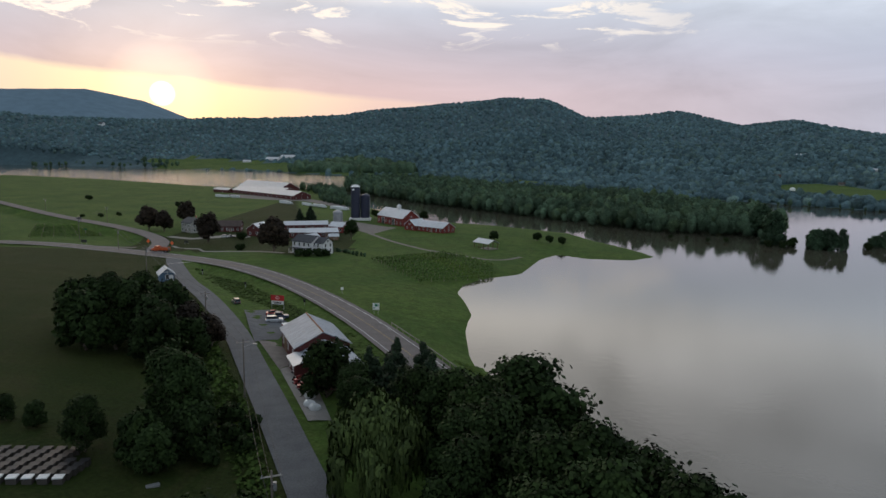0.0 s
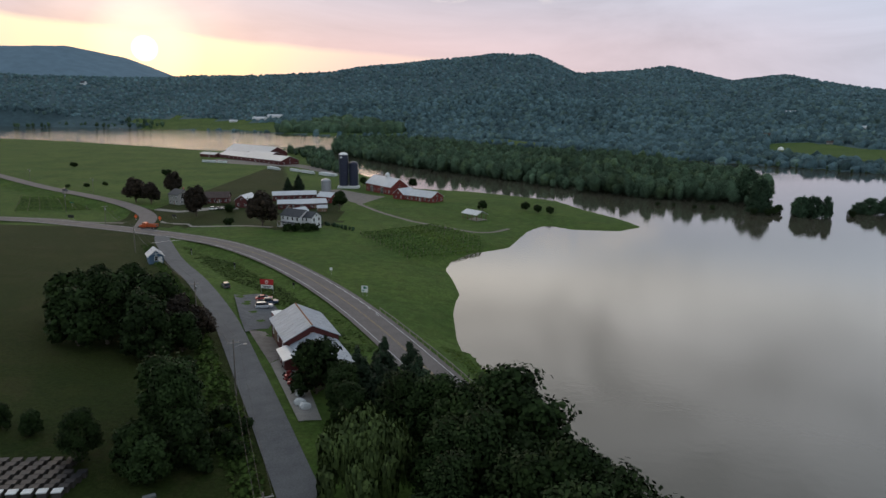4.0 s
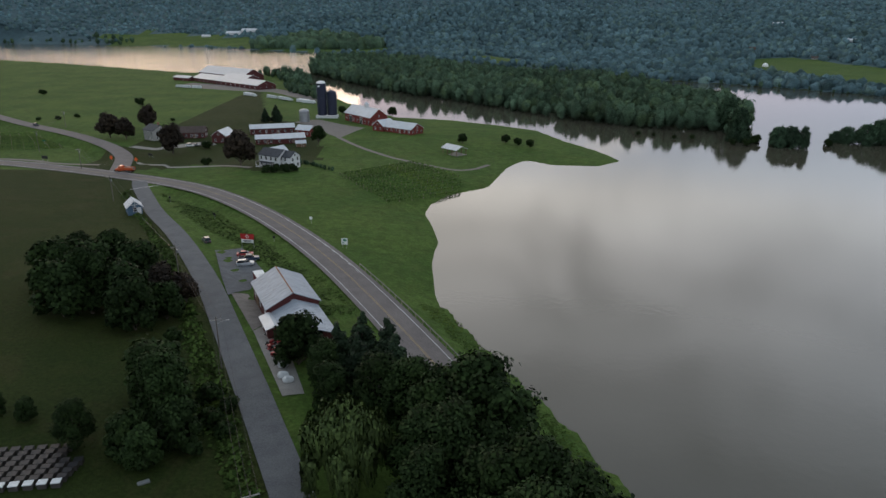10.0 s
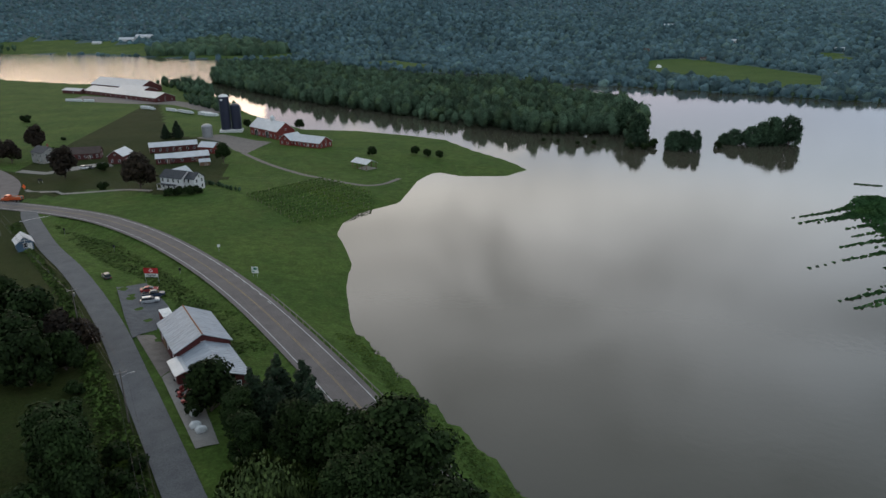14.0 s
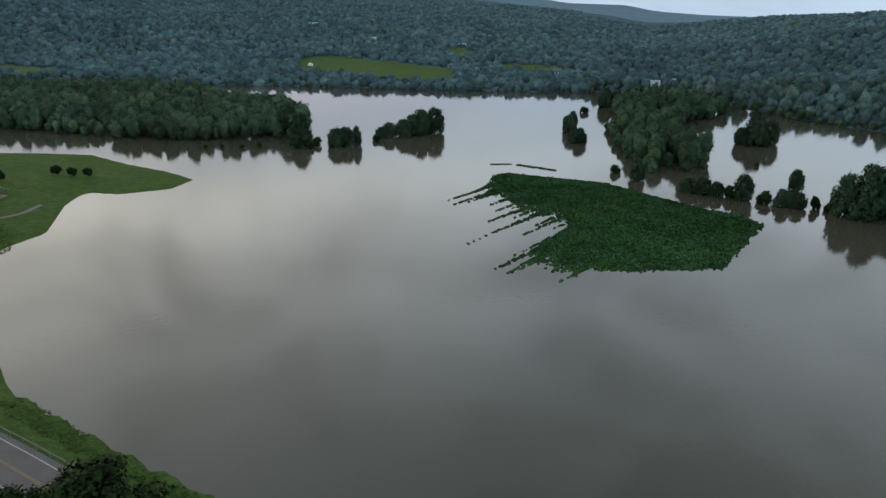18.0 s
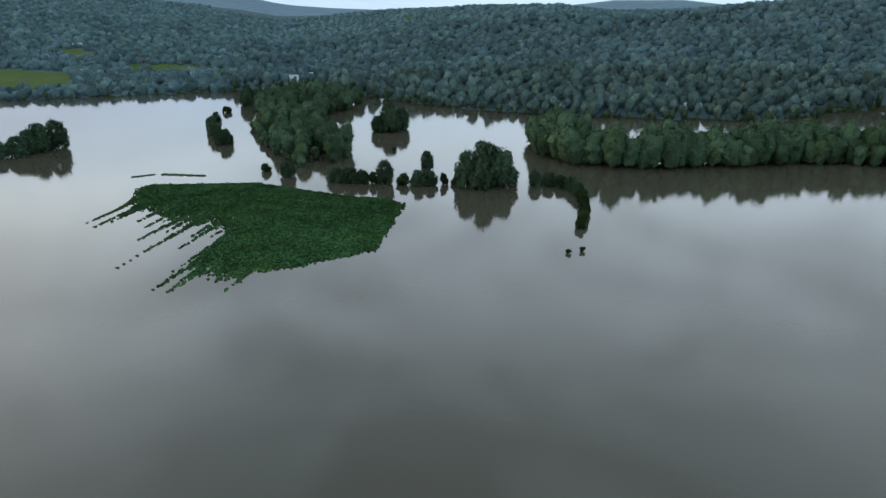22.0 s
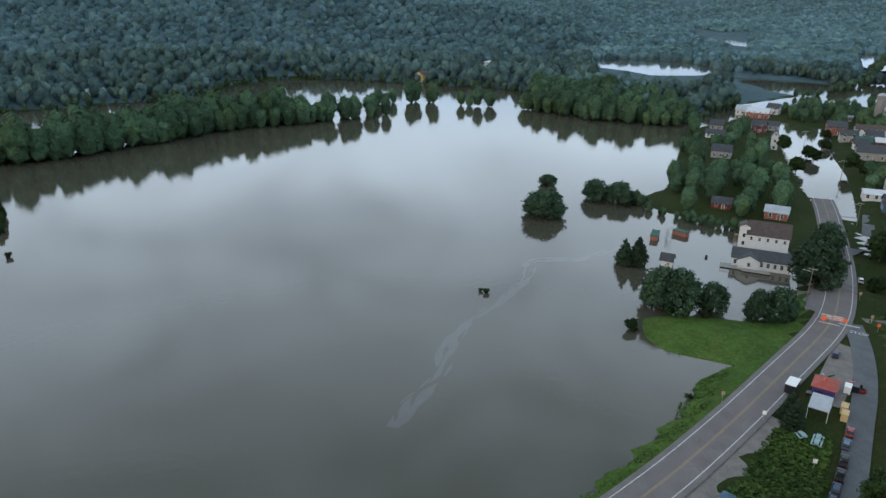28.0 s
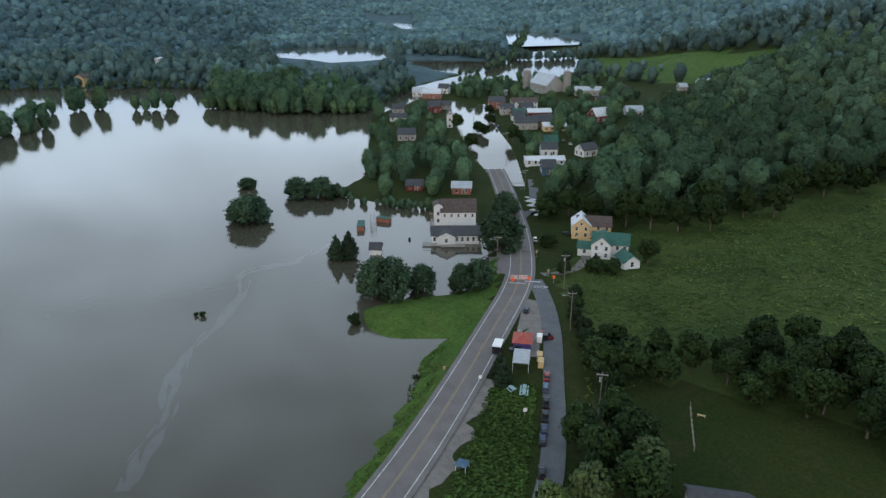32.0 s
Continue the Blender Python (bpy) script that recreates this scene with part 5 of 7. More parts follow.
def vine_row(a, b, group):
    """One trellised row of vines with its posts."""
    a, b = np.array(a, float), np.array(b, float)
    n = np.hypot(*(b - a))
    turn = math.degrees(math.atan2(b[1] - a[1], b[0] - a[0]))
    z0, z1 = max(height(*a), 0), max(height(*b), 0)
    ob = thing("vine_row", "row of green grape vines tied to posts", "vines", *a, turn, z0, group)
    co, fa = [], []
    m = int(n / 0.55)
    for k in range(m):
        q, f, _ = leaf_quads([(0, 0, 0.85, 0.45, 0.26, 0.5)], 6, 0.42)
        co.append(q + (k * 0.55, 0, (z1 - z0) * k / m))
        fa.append(f + k * 24)
    me = quads_mesh("foliage", np.concatenate(co), np.concatenate(fa), smooth=False)
    me.materials.append(M["vine"])
    part("foliage", me, None, ob)
    for k in range(0, int(n / 6) + 1):
        part("post", POST, None, ob).location = (min(k * 6, n), 0, (z1 - z0) * min(k * 6, n) / n)


plain("pole_wood", (0.15, 0.13, 0.115))
POST = Shape().tube([(0, 0, -0.3), (0, 0, 1.7)], [0.07, 0.06], 6).mesh("post", plain("post_wood", (0.30, 0.25, 0.20)))
for i in range(14):
    k = i / 13
    a = np.array((-31, 297)) * (1 - k) + np.array((-9, 256)) * k
    b = np.array((2, 331)) * (1 - k) + np.array((32, 288)) * k
    if k > 0.7:
        b = b + (a - b) * (k - 0.7) * 0.9
    vine_row(a, b, "near vineyard rows")
for i in range(9):
    k = i / 8
    vine_row(np.array((-250, 420)) * (1 - k) + np.array((-222, 366)) * k, np.array((-222, 414)) * (1 - k) + np.array((-184, 372)) * k, "junction vineyard rows")


# ---- buildings ----
PANES = {}


def window_mesh(w, h):
    if (w, h) not in PANES:
        fr = Shape()
        for x, z, sx, sz in ((-w / 2 - 0.05, 0, 0.1, h), (w / 2 + 0.05, 0, 0.1, h), (0, -0.1, w + 0.2, 0.1), (0, h, w + 0.2, 0.1), (0, h / 2 - 0.03, w, 0.06)):
            fr.box(x, -0.05, z, sx, 0.1, sz)
        PANES[w, h] = (Shape().box(0, -0.02, 0, w, 0.05, h).mesh("pane", M["glass"]), fr.mesh("window_frame", M["white_wood"]))
    return PANES[w, h]


def window(parent, x, y, z, turn, w=0.95, h=1.4):
    pane, fr = window_mesh(w, h)
    ob = part("window", pane, None, parent)
    ob.matrix_basis = pose(x, y, z, 0, 0, turn)
    part("window_frame", fr, None, ob)


def door(parent, x, y, z, turn, w=1.0, h=2.05, mat="brown_wood"):
    ob = part("door", Shape().box(0, -0.03, 0, w, 0.08, h), mat, parent)
    ob.matrix_basis = pose(x, y, z, 0, 0, turn)
    part("door_frame", Shape().box(-w / 2 - 0.06, -0.05, 0, 0.12, 0.12, h).box(w / 2 + 0.06, -0.05, 0, 0.12, 0.12, h).box(0, -0.05, h, w + 0.24, 0.12, 0.12), "white_wood", ob)


def gable(parent, w, d, h, rise, wall, roof, x=0.0, y=0.0, z=0.0, turn=0.0, over=0.45, rows=(), gables=0, gable_rows=(0.9,), ribs=False, step=2.6, back=True, wall_name="wall", base=0.6, win=(0.95, 1.4)):
    """Walls with gable ends, a two-sided roof and windows. The ridge runs along local x."""
    m = pose(x, y, z, 0, 0, turn)
    s = Shape()
    s.box(0, 0, -base, w, d, h + base)
    i = len(s.v)
    for sx in (-1, 1):
        s.v += [(sx * w / 2, -d / 2, h), (sx * w / 2, d / 2, h), (sx * w / 2, 0, h + rise)]
    s.f += [(i + 1, i, i + 2), (i + 3, i + 4, i + 5)]
    body = part(wall_name, s, wall, parent)
    body.matrix_basis = m
    r, k = Shape(), rise / (d / 2)
    t = 0.16
    for sy in (-1, 1):
        e, ez = sy * (d / 2 + over), h - over * k
        a = [(-w / 2 - over, e, ez), (w / 2 + over, e, ez), (w / 2 + over, 0, h + rise), (-w / 2 - over, 0, h + rise)]
        top = [(p[0], p[1], p[2] + t + 0.02) for p in a]
        q = len(r.v)
        r.v += a + top
        r.f += [tuple(q + j for j in f) for f in ((0, 1, 2, 3), (7, 6, 5, 4), (0, 4, 5, 1), (1, 5, 6, 2), (2, 6, 7, 3), (3, 7, 4, 0))]
    ro = part("roof", r, roof, parent)
    ro.matrix_basis = m
    if ribs:
        rb = Shape()
        n = max(2, int(w / 0.9))
        for j in range(n + 1):
            xx = -w / 2 - over + (w + 2 * over) * j / n
            for sy in (-1, 1):
                e, ez = sy * (d / 2 + over), h - over * k
                rb.tube([(xx, e, ez + t + 0.04), (xx, 0, h + rise + t + 0.04)], [0.035, 0.035], 4)
        part("seam", rb, roof, ro)
    for zz in rows:
        n = max(1, int((w - 1.2) / step))
        for j in range(n):
            xx = -w / 2 + w * (j + 0.5) / n
            window_at(body, xx, -d / 2 - 0.01, zz, 0, win)
            if back:
                window_at(body, xx, d / 2 + 0.01, zz, 180, win)
    for sx, tt in ((-1, -90), (1, 90)):
        for zz in (gable_rows if gables else ()):
            for j in range(gables):
                window_at(body, sx * (w / 2 + 0.01), -d / 2 + d * (j + 0.5) / gables, zz, tt, win)
        if gables and rise > 2:
            window_at(body, sx * (w / 2 + 0.01), 0, h + 0.15, tt, (0.8, 1.0))
    return body


def window_at(parent, x, y, z, turn, win):
    window(parent, x, y, z, turn, *win)


def chimney(parent, x, y, z, high=1.6):
    part("chimney", Shape().box(x, y, z, 0.7, 0.7, high).box(x, y, z + high, 0.86, 0.86, 0.14), "brick", parent)


def house(label, x, y, turn, w, d, h, rise, wall="white_wood", roof="slate", rows=(0.9,), gables=2, name="house", category="house", z=None, ch=None, group="", **kw):
    ob = thing(name, label, category, x, y, turn, z, group)
    b = gable(ob, w, d, h, rise, wall, roof, rows=rows, gables=gables, **kw)
    door(b, w * 0.12, -d / 2 - 0.01, 0, 0)
    if ch is not None:
        chimney(ob, ch, d * 0.18, h + rise * 0.45, rise * 0.55 + 1.0)
    return ob


# roadside repair shop
shop = thing("repair_shop", "long red wooden shop with a patched tin roof and rusty ridge", "shop", -27.7, 145.1, -67.5, 8.3)
gable(shop, 17.6, 11.8, 3.8, 2.9, "dark_red", "old_tin", rows=(1.1,), gables=2, ribs=True, step=4.5)
part("ridge_cap", Shape().tube([(-9.2, 0, 6.92), (9.2, 0, 6.92)], [0.17, 0.17], 6), "rust", shop, "rusty metal ridge cap")
gable(shop, 16.4, 9.6, 2.9, 2.0, "dark_red", "old_tin", x=17.1, y=0.3, rows=(1.0,), gables=2, ribs=True, step=4.0)
gable(shop, 7, 3.2, 2.4, 0.5, "dark_red", "pale_tin", x=13.0, y=-5.9, rows=(0.8,), step=2.5)
part("sliding_door", Shape().box(-3, -6.0, 0, 3.4, 0.1, 2.9).box(-3, -6.06, 1.4, 3.4, 0.05, 0.12), "brown_wood", shop)
trailer = thing("box_trailer", "red box trailer with a white roof beside the shop", "trailer", -37.2, 162.6, -66)
part("body", Shape().box(0, 0, 0.55, 5.2, 2.4, 2.2), "red_wood", trailer)
part("roof", Shape().box(0, 0, 2.75, 5.3, 2.5, 0.12).box(0.3, 0, 2.87, 0.7, 0.7, 0.14), "sign_white", trailer)
for sx in (-0.6, 0.6):
    for sy in (-1.05, 1.05):
        part("wheel", Shape().tube([(sx, sy - 0.12, 0.36), (sx, sy + 0.12, 0.36)], [0.36, 0.36], 14), "rubber", trailer)
part("drawbar", Shape().tube([(2.6, 0.6, 0.5), (3.9, 0, 0.5)], [0.05, 0.05], 6).tube([(2.6, -0.6, 0.5), (3.9, 0, 0.5)], [0.05, 0.05], 6), "galvanised", trailer)

shed = thing("blue_shed", "small blue gabled shed with a white metal roof", "shed", -94, 230, -62, 7.2)
gable(shed, 6.4, 4.6, 2.5, 1.9, "blue_wood", "pale_tin", gables=1, ribs=True, rows=())
part("gable_brace", Shape().box(3.55, 0, 3.2, 0.08, 3.2, 0.14).box(3.55, 0, 2.6, 0.08, 0.14, 1.7), "white_wood", shed)
door(shed, 3.24, 1.3, 0, 90, mat="white_wood")

shop.scale = (0.954, 0.954, 0.954)
# white farmhouse
wh = thing("farmhouse", "white two-storey farmhouse with porches and a grey roof", "house", -63.5, 320, -33, 3.6)
gable(wh, 12, 8, 5.6, 2.6, "white_wood", "slate", rows=(0.9, 3.6), gables=2, gable_rows=(0.9, 3.6))
gable(wh, 9, 7, 5.4, 2.6, "white_wood", "pale_tin", x=-3.5, y=5, turn=90, rows=(0.9, 3.5), gables=2, gable_rows=(0.9, 3.6))
gable(wh, 6, 6.5, 5.4, 2.2, "white_wood", "slate", x=8.2, y=1.5, rows=(0.9, 3.5), gables=2, gable_rows=(0.9, 3.5))
porch = part("porch_roof", Shape().extrude([(-6.5, 2.5), (3.5, 2.5), (3.5, 2.7), (-6.5, 2.7)], -6.3, -3.9), "slate", wh)
for xx in (-6.2, -4, -1.5, 1, 3.2):
    part("porch_post", Shape().box(xx, -6.1, 0, 0.14, 0.14, 2.5), "white_wood", wh)
part("porch_floor", Shape().box(-1.5, -5.1, -0.3, 10, 2.4, 0.5), "grey_wood", wh)
for xx in np.arange(-6.0, 3.2, 0.45):
    part("baluster", Shape().box(xx, -6.15, 0.2, 0.06, 0.06, 0.7), "white_wood", wh)
part("porch_rail", Shape().box(-1.5, -6.15, 0.9, 9.6, 0.08, 0.08), "white_wood", wh)

# farmyard
house("small red gabled barn with a pale tin roof", -107, 396, 80, 13, 8, 4.2, 2.8, "dark_red", "pale_tin", (1.0,), 2, "barn", "barn")
house("long open cattle shed with a pale tin roof", -85, 424, 14, 26, 9, 3.6, 1.8, "dark_red", "pale_tin", (1.0,), 2, "cattle_shed", "shed", step=3.4)
house("low red shed with a rust-streaked tin roof", -82, 388, 10, 10, 8, 3.2, 1.6, "dark_red", "pale_tin", (1.0,), 2, "farm_shed", "shed")
house("low red farm shed with a broad white tin roof", -69.5, 392, 16, 17, 11, 3.0, 1.8, "dark_red", "pale_tin", (1.0,), 2, "farm_shed", "shed", step=4)
house("small red sugarhouse with a vented tin roof", -63, 414, -28, 10, 7, 3.8, 2.2, "red_wood", "pale_tin", (1.0,), 2, "sugarhouse", "shed")
house("tiny white-roofed store shed", -60.5, 377, 15, 5, 3.6, 2.3, 1.1, "brown_wood", "pale_tin", (), 1, "store_shed", "shed")
house("old grey two-storey house behind a maple", -146, 399, -40, 10, 9, 5.8, 2.6, "grey_wood", "slate", (0.9, 3.6), 2, gable_rows=(0.9, 3.6), ch=1.0)
house("dark red house with a shingle roof", -127, 405, 5, 15, 8, 3.4, 2.8, "dark_red", "brown_shingle", (0.9,), 2)
barn = thing("red_barn", "large red barn with a pale metal roof and cupola", "barn", -31, 468, -56, 1.6)
gable(barn, 34, 13, 5.4, 5.0, "red_wood", "pale_tin", rows=(1.2,), gables=3, ribs=True, step=4.2, win=(1.2, 1.6))
cup = part("cupola", Shape().box(1.5, 0, 10.2, 2.2, 2.2, 2.0), "white_wood", barn, "white louvred cupola")
part("cupola_roof", Shape().face((0.1, -1.4, 12.2), (2.9, -1.4, 12.2), (1.5, 0, 13.8)).face((2.9, -1.4, 12.2), (2.9, 1.4, 12.2), (1.5, 0, 13.8)).face((2.9, 1.4, 12.2), (0.1, 1.4, 12.2), (1.5, 0, 13.8)).face((0.1, 1.4, 12.2), (0.1, -1.4, 12.2), (1.5, 0, 13.8)), "pale_tin", cup)
for xx in (-9, 5):
    part("barn_door", Shape().box(xx, -6.55, 0, 3.6, 0.12, 4.0), "glass", barn)
    part("door_trim", Shape().box(xx - 1.9, -6.6, 0, 0.2, 0.14, 4.2).box(xx + 1.9, -6.6, 0, 0.2, 0.14, 4.2).box(xx, -6.6, 4.0, 4.0, 0.14, 0.2).box(xx, -6.6, 0, 0.15, 0.14, 4.0), "white_wood", barn)
b2 = house("lower red barn wing with pale metal roofs", -6, 425, -42, 25, 11, 3.2, 3.0, "red_wood", "pale_tin", (1.0,), 3, "barn_wing", "barn", ribs=True, step=3.0)
gable(b2, 11, 9, 3.4, 3.2, "red_wood", "pale_tin", x=-14, y=-1.5, turn=90, rows=(1.0,), gables=2)
pav = thing("pavilion", "open timber pavilion with a pale metal roof", "pavilion", 22.5, 356.5, -52, 1.4)
pr, kk = Shape(), 0.5
for sy in (-1, 1):
    q = len(pr.v)
    a = [(-6.2, sy * 4, 2.9), (6.2, sy * 4, 2.9), (6.2, 0, 4.7), (-6.2, 0, 4.7)]
    pr.v += a + [(p[0], p[1], p[2] + 0.18) for p in a]
    pr.f += [tuple(q + j for j in f) for f in ((0, 1, 2, 3), (7, 6, 5, 4), (0, 4, 5, 1), (1, 5, 6, 2), (3, 7, 4, 0))]
part("roof", pr, "pale_tin", pav)
for xx in (-5.4, -1.8, 1.8, 5.4):
    for yy in (-3.3, 3.3):
        part("post", Shape().box(xx, yy, -0.3, 0.24, 0.24, 3.5), "brown_wood", pav)
part("floor", Shape().box(0, 0, -0.4, 11.6, 7.4, 0.5), "concrete", pav)


def silo(x, y, r, h, label, mat="silo_blue", cap="sign_white", z=None):
    ob = thing("silo", label, "silo", x, y, 0, z)
    part("tank", Shape().tube([(0, 0, -0.5), (0, 0, h)], [r, r], 28), mat, ob, smooth=False)
    part("dome", Shape().tube([(0, 0, h), (0, 0, h + r * 0.25), (0, 0, h + r * 0.45), (0, 0, h + r * 0.52)], [r * 1.02, r * 0.85, r * 0.45, r * 0.08], 28), cap, ob)
    for k in range(1, int(h / 2.2)):
        part("hoop", Shape().tube([(0, 0, k * 2.2), (0, 0, k * 2.2 + 0.12)], [r * 1.012, r * 1.012], 28), mat, ob)
    part("ladder", Shape().box(r + 0.15, -0.25, 0, 0.06, 0.06, h).box(r + 0.15, 0.25, 0, 0.06, 0.06, h), "galvanised", ob)
    return ob


s1 = silo(-63, 492, 3.3, 23.5, "tall dark blue steel silo with a white cap")
part("emblem", Shape().box(-1.2, -3.34, 21.2, 1.6, 0.08, 1.0), "sign_white", s1)
silo(-56.2, 493, 3.3, 17.2, "shorter dark blue steel silo beside the tall one", cap="silo_blue")
part("plinth", Shape().box(3.5, -1.0, -1.0, 15, 9, 2.6), "white_wood", s1, "white concrete plinth")
silo(-72.5, 470.5, 3.3, 7.0, "corrugated grey metal grain bin", "zinc", "zinc")

lb = house("very long low dairy barn with a grey metal roof", -184, 727, -46.5, 128, 20, 3.8, 4.0, "dark_red", "tin", (1.0,), 3, "dairy_barn", "barn", step=9, back=False, ribs=False)
house("second long dairy barn with a grey metal roof", -205, 805, -44, 90, 26, 5.0, 6.5, "dark_red", "tin", (), 2, "dairy_barn", "barn")
house("connecting dairy shed with a grey metal roof", -185, 768, -44, 45, 16, 4.0, 3.0, "dark_red", "tin", (), 2, "dairy_shed", "shed")
house("small open shed with a grey metal roof", -247, 776, -36, 26, 10, 3.2, 1.8, "dark_red", "tin", (), 2, "open_shed", "shed")

BALE = Shape().tube([(0, 0, 0), (0, 0.1, 0), (0, 1.3, 0), (0, 1.4, 0)], [0.55, 0.68, 0.68, 0.55], 12).mesh("bale", M["bale_white"])


def bale_stack(x, y, turn, n, rows, group="wrapped bales"):
    ob = thing("bale_stack", "stack of white plastic-wrapped hay bales", "bales", x, y, turn, None, group)
    for i in range(n):
        for j in range(rows):
            for k in range(2 if j < rows - 1 or rows == 1 else 1):
                part("bale", BALE, None, ob).location = (i * 1.42 + (k % 2) * 0.2, j * 1.5, 0.66 + k * 1.15)


bale_stack(-150, 629, -40, 7, 3)
bale_stack(-142, 622, -50, 5, 2)
bale_stack(-126, 612, -48, 10, 2)
bale_stack(-114, 600, -50, 14, 2)
bale_stack(-96, 584, -42, 9, 4)
bale_stack(-90, 576, -30, 8, 3)
bale_stack(-232, 700, -25, 12, 2)
bale_stack(-214, 692, -25, 8, 1)

# ---- the flooded village ----
hall = thing("church_hall", "white two-storey hall with brown roof standing in flood water", "church", 155.5, -180.5, -137, 0.1)
gable(hall, 14, 12, 6.4, 3.6, "white_wood", "brown_shingle", rows=(4.3,), gables=2, gable_rows=(1.2, 4.4), step=2.3, win=(0.8, 1.2))
gable(hall, 5.0, 3.6, 8.6, 1.0, "white_wood", "brown_shingle", x=-8.2, y=-2.0, turn=90, rows=(), gables=1, gable_rows=(1.5, 4.5))
st = Shape()
for k in range(14):
    st.box(-10.9, -1.0 - k * 0.28, 3.4 - k * 0.26, 1.4, 0.3, 0.08)
st.box(-10.9, 0.2, 3.6, 1.6, 2.0, 0.12).box(-11.6, 1.1, 0, 0.12, 0.12, 4.6).box(-10.2, -0.8, 0, 0.12, 0.12, 4.6)
part("outside_stair", st, "brown_wood", hall, "brown wooden outside stair")
annex = thing("parish_annex", "low white annex with dark roof and flooded deck", "church", 143.8, -166.5, -137, 0.15)
gable(annex, 19, 8.5, 3.4, 2.3, "white_wood", "slate", rows=(1.1,), gables=2, gable_rows=(1.2,), step=1.9, win=(0.9, 1.5))
gable(annex, 5, 7, 3.4, 1.8, "white_wood", "slate", x=-4.0, y=-3.5, turn=90, rows=(1.0,), gables=1, gable_rows=(1.2,))
part("deck", Shape().box(-9.5, -5.0, 0.0, 7.0, 4.0, 0.35), "grey_wood", annex)
for xx in np.arange(-12.8, -6.0, 0.8):
    part("deck_post", Shape().box(xx, -6.9, 0.35, 0.09, 0.09, 0.95), "grey_wood", annex)
part("deck_rail", Shape().box(-9.5, -6.9, 1.25, 7.0, 0.1, 0.08), "grey_wood", annex)
part("ramp", Shape().box(-1.5, -7.4, 0.1, 9.0, 1.5, 0.25).box(-1.5, -8.1, 0.35, 9.0, 0.08, 0.8), "grey_wood", annex)
hall.scale = annex.scale = (0.87, 0.87, 0.87)
hut = house("small white hut standing in flood water", 154.8, -140.2, 40, 3.4, 3.0, 2.3, 1.5, "white_wood", "slate", (), 1, "hut", "hut", z=0.0)
dug = thing("dugout", "flooded ball-field dugout with a green roof", "dugout", 177, -153, -45, 0.0)
part("roof", Shape().extrude([(-3.4, 1.55), (3.4, 1.55), (3.4, 1.75), (-3.4, 1.75)], -1.3, 1.3), "green_shingle", dug)
part("wall", Shape().box(0, 1.1, -0.4, 6.4, 0.15, 1.95).box(-3.2, 0, -0.4, 0.15, 2.2, 1.95).box(3.2, 0, -0.4, 0.15, 2.2, 1.95), "brick", dug)
for xx in (-2.9, 0, 2.9):
    part("post", Shape().box(xx, -1.15, -0.4, 0.1, 0.1, 1.95), "galvanised", dug)
dug2 = thing("dugout", "second flooded dugout with a green roof", "dugout", 176, -163, 20, 0.0)
part("roof", Shape().extrude([(-2.6, 1.5), (2.6, 1.5), (2.6, 1.7), (-2.6, 1.7)], -1.2, 1.2), "green_shingle", dug2)
part("wall", Shape().box(0, 1.0, -0.4, 5, 0.15, 1.9).box(-2.5, 0, -0.4, 0.15, 2.0, 1.9).box(2.5, 0, -0.4, 0.15, 2.0, 1.9), "brick", dug2)
stop = thing("backstop", "wire-mesh ball-field backstop standing in water", "backstop", 175.5, -157.5, -40, 0.0)
mesh_s = Shape()
for k in range(13):
    w = radians(-60 + k * 10)
    mesh_s.tube([(math.sin(w) * 4, math.cos(w) * 4 - 3, -0.5), (math.sin(w) * 4, math.cos(w) * 4 - 3, 3.6)], [0.05 if k % 3 == 0 else 0.02] * 2, 4)
for z in np.arange(0.3, 3.7, 0.55):
    mesh_s.tube([(math.sin(radians(-60 + k * 10)) * 4, math.cos(radians(-60 + k * 10)) * 4 - 3, z) for k in range(13)], [0.02] * 13, 4, cap=False)
part("mesh", mesh_s, "galvanised", stop)
for x, y, w, lbl in ((174, -179.5, 3.2, "white board standing in the water"), (155.6, -156, 1.8, "dark tank drifting in the flood")):
    ob = thing("board" if w > 2 else "drifting_tank", lbl, "board" if w > 2 else "tank", x, y, -45, 0.0)
    part("panel" if w > 2 else "tank", Shape().box(0, 0, -0.3, w, 0.25 if w > 2 else 0.8, 1.0) if w > 2 else Shape().tube([(-0.9, 0, 0.2), (0.9, 0, 0.2)], [0.4, 0.4], 12), "sign_white" if w > 2 else "rubber", ob)

tan = thing("tan_house", "cream-coloured two-storey house with brown roof", "house", 110.5, -198, -146, 1.7)
gable(tan, 13, 8, 5.0, 2.8, "cream_wood", "brown_shingle", rows=(0.9, 3.3), gables=2, gable_rows=(0.9, 3.4))
gable(tan, 9, 7, 5.4, 3.0, "cream_wood", "pale_tin", x=-5, y=-1.0, turn=90, rows=(0.9, 3.4), gables=2, gable_rows=(0.9, 3.4))
part("terrace_wall", Shape().box(1.5, -8.5, -0.8, 15, 0.3, 1.8), "cream_wood", tan)
gw = thing("green_roof_house", "white two-storey house with dark green roof", "house", 97, -185.5, -152, 2.0)
gable(gw, 13, 8, 5.4, 3.0, "white_wood", "green_shingle", rows=(0.9, 3.4), gables=2, gable_rows=(0.9, 3.4), step=2.1)
gable(gw, 9, 7, 5.4, 3.0, "white_wood", "green_shingle", x=-3, y=-1.6, turn=90, rows=(0.9, 3.4), gables=2, gable_rows=(0.9, 3.5))
gable(gw, 5, 5, 2.8, 1.8, "white_wood", "green_shingle", x=-9, y=-1.0, rows=(0.9,), gables=1)
tan.scale = gw.scale = (0.84, 0.84, 0.84)
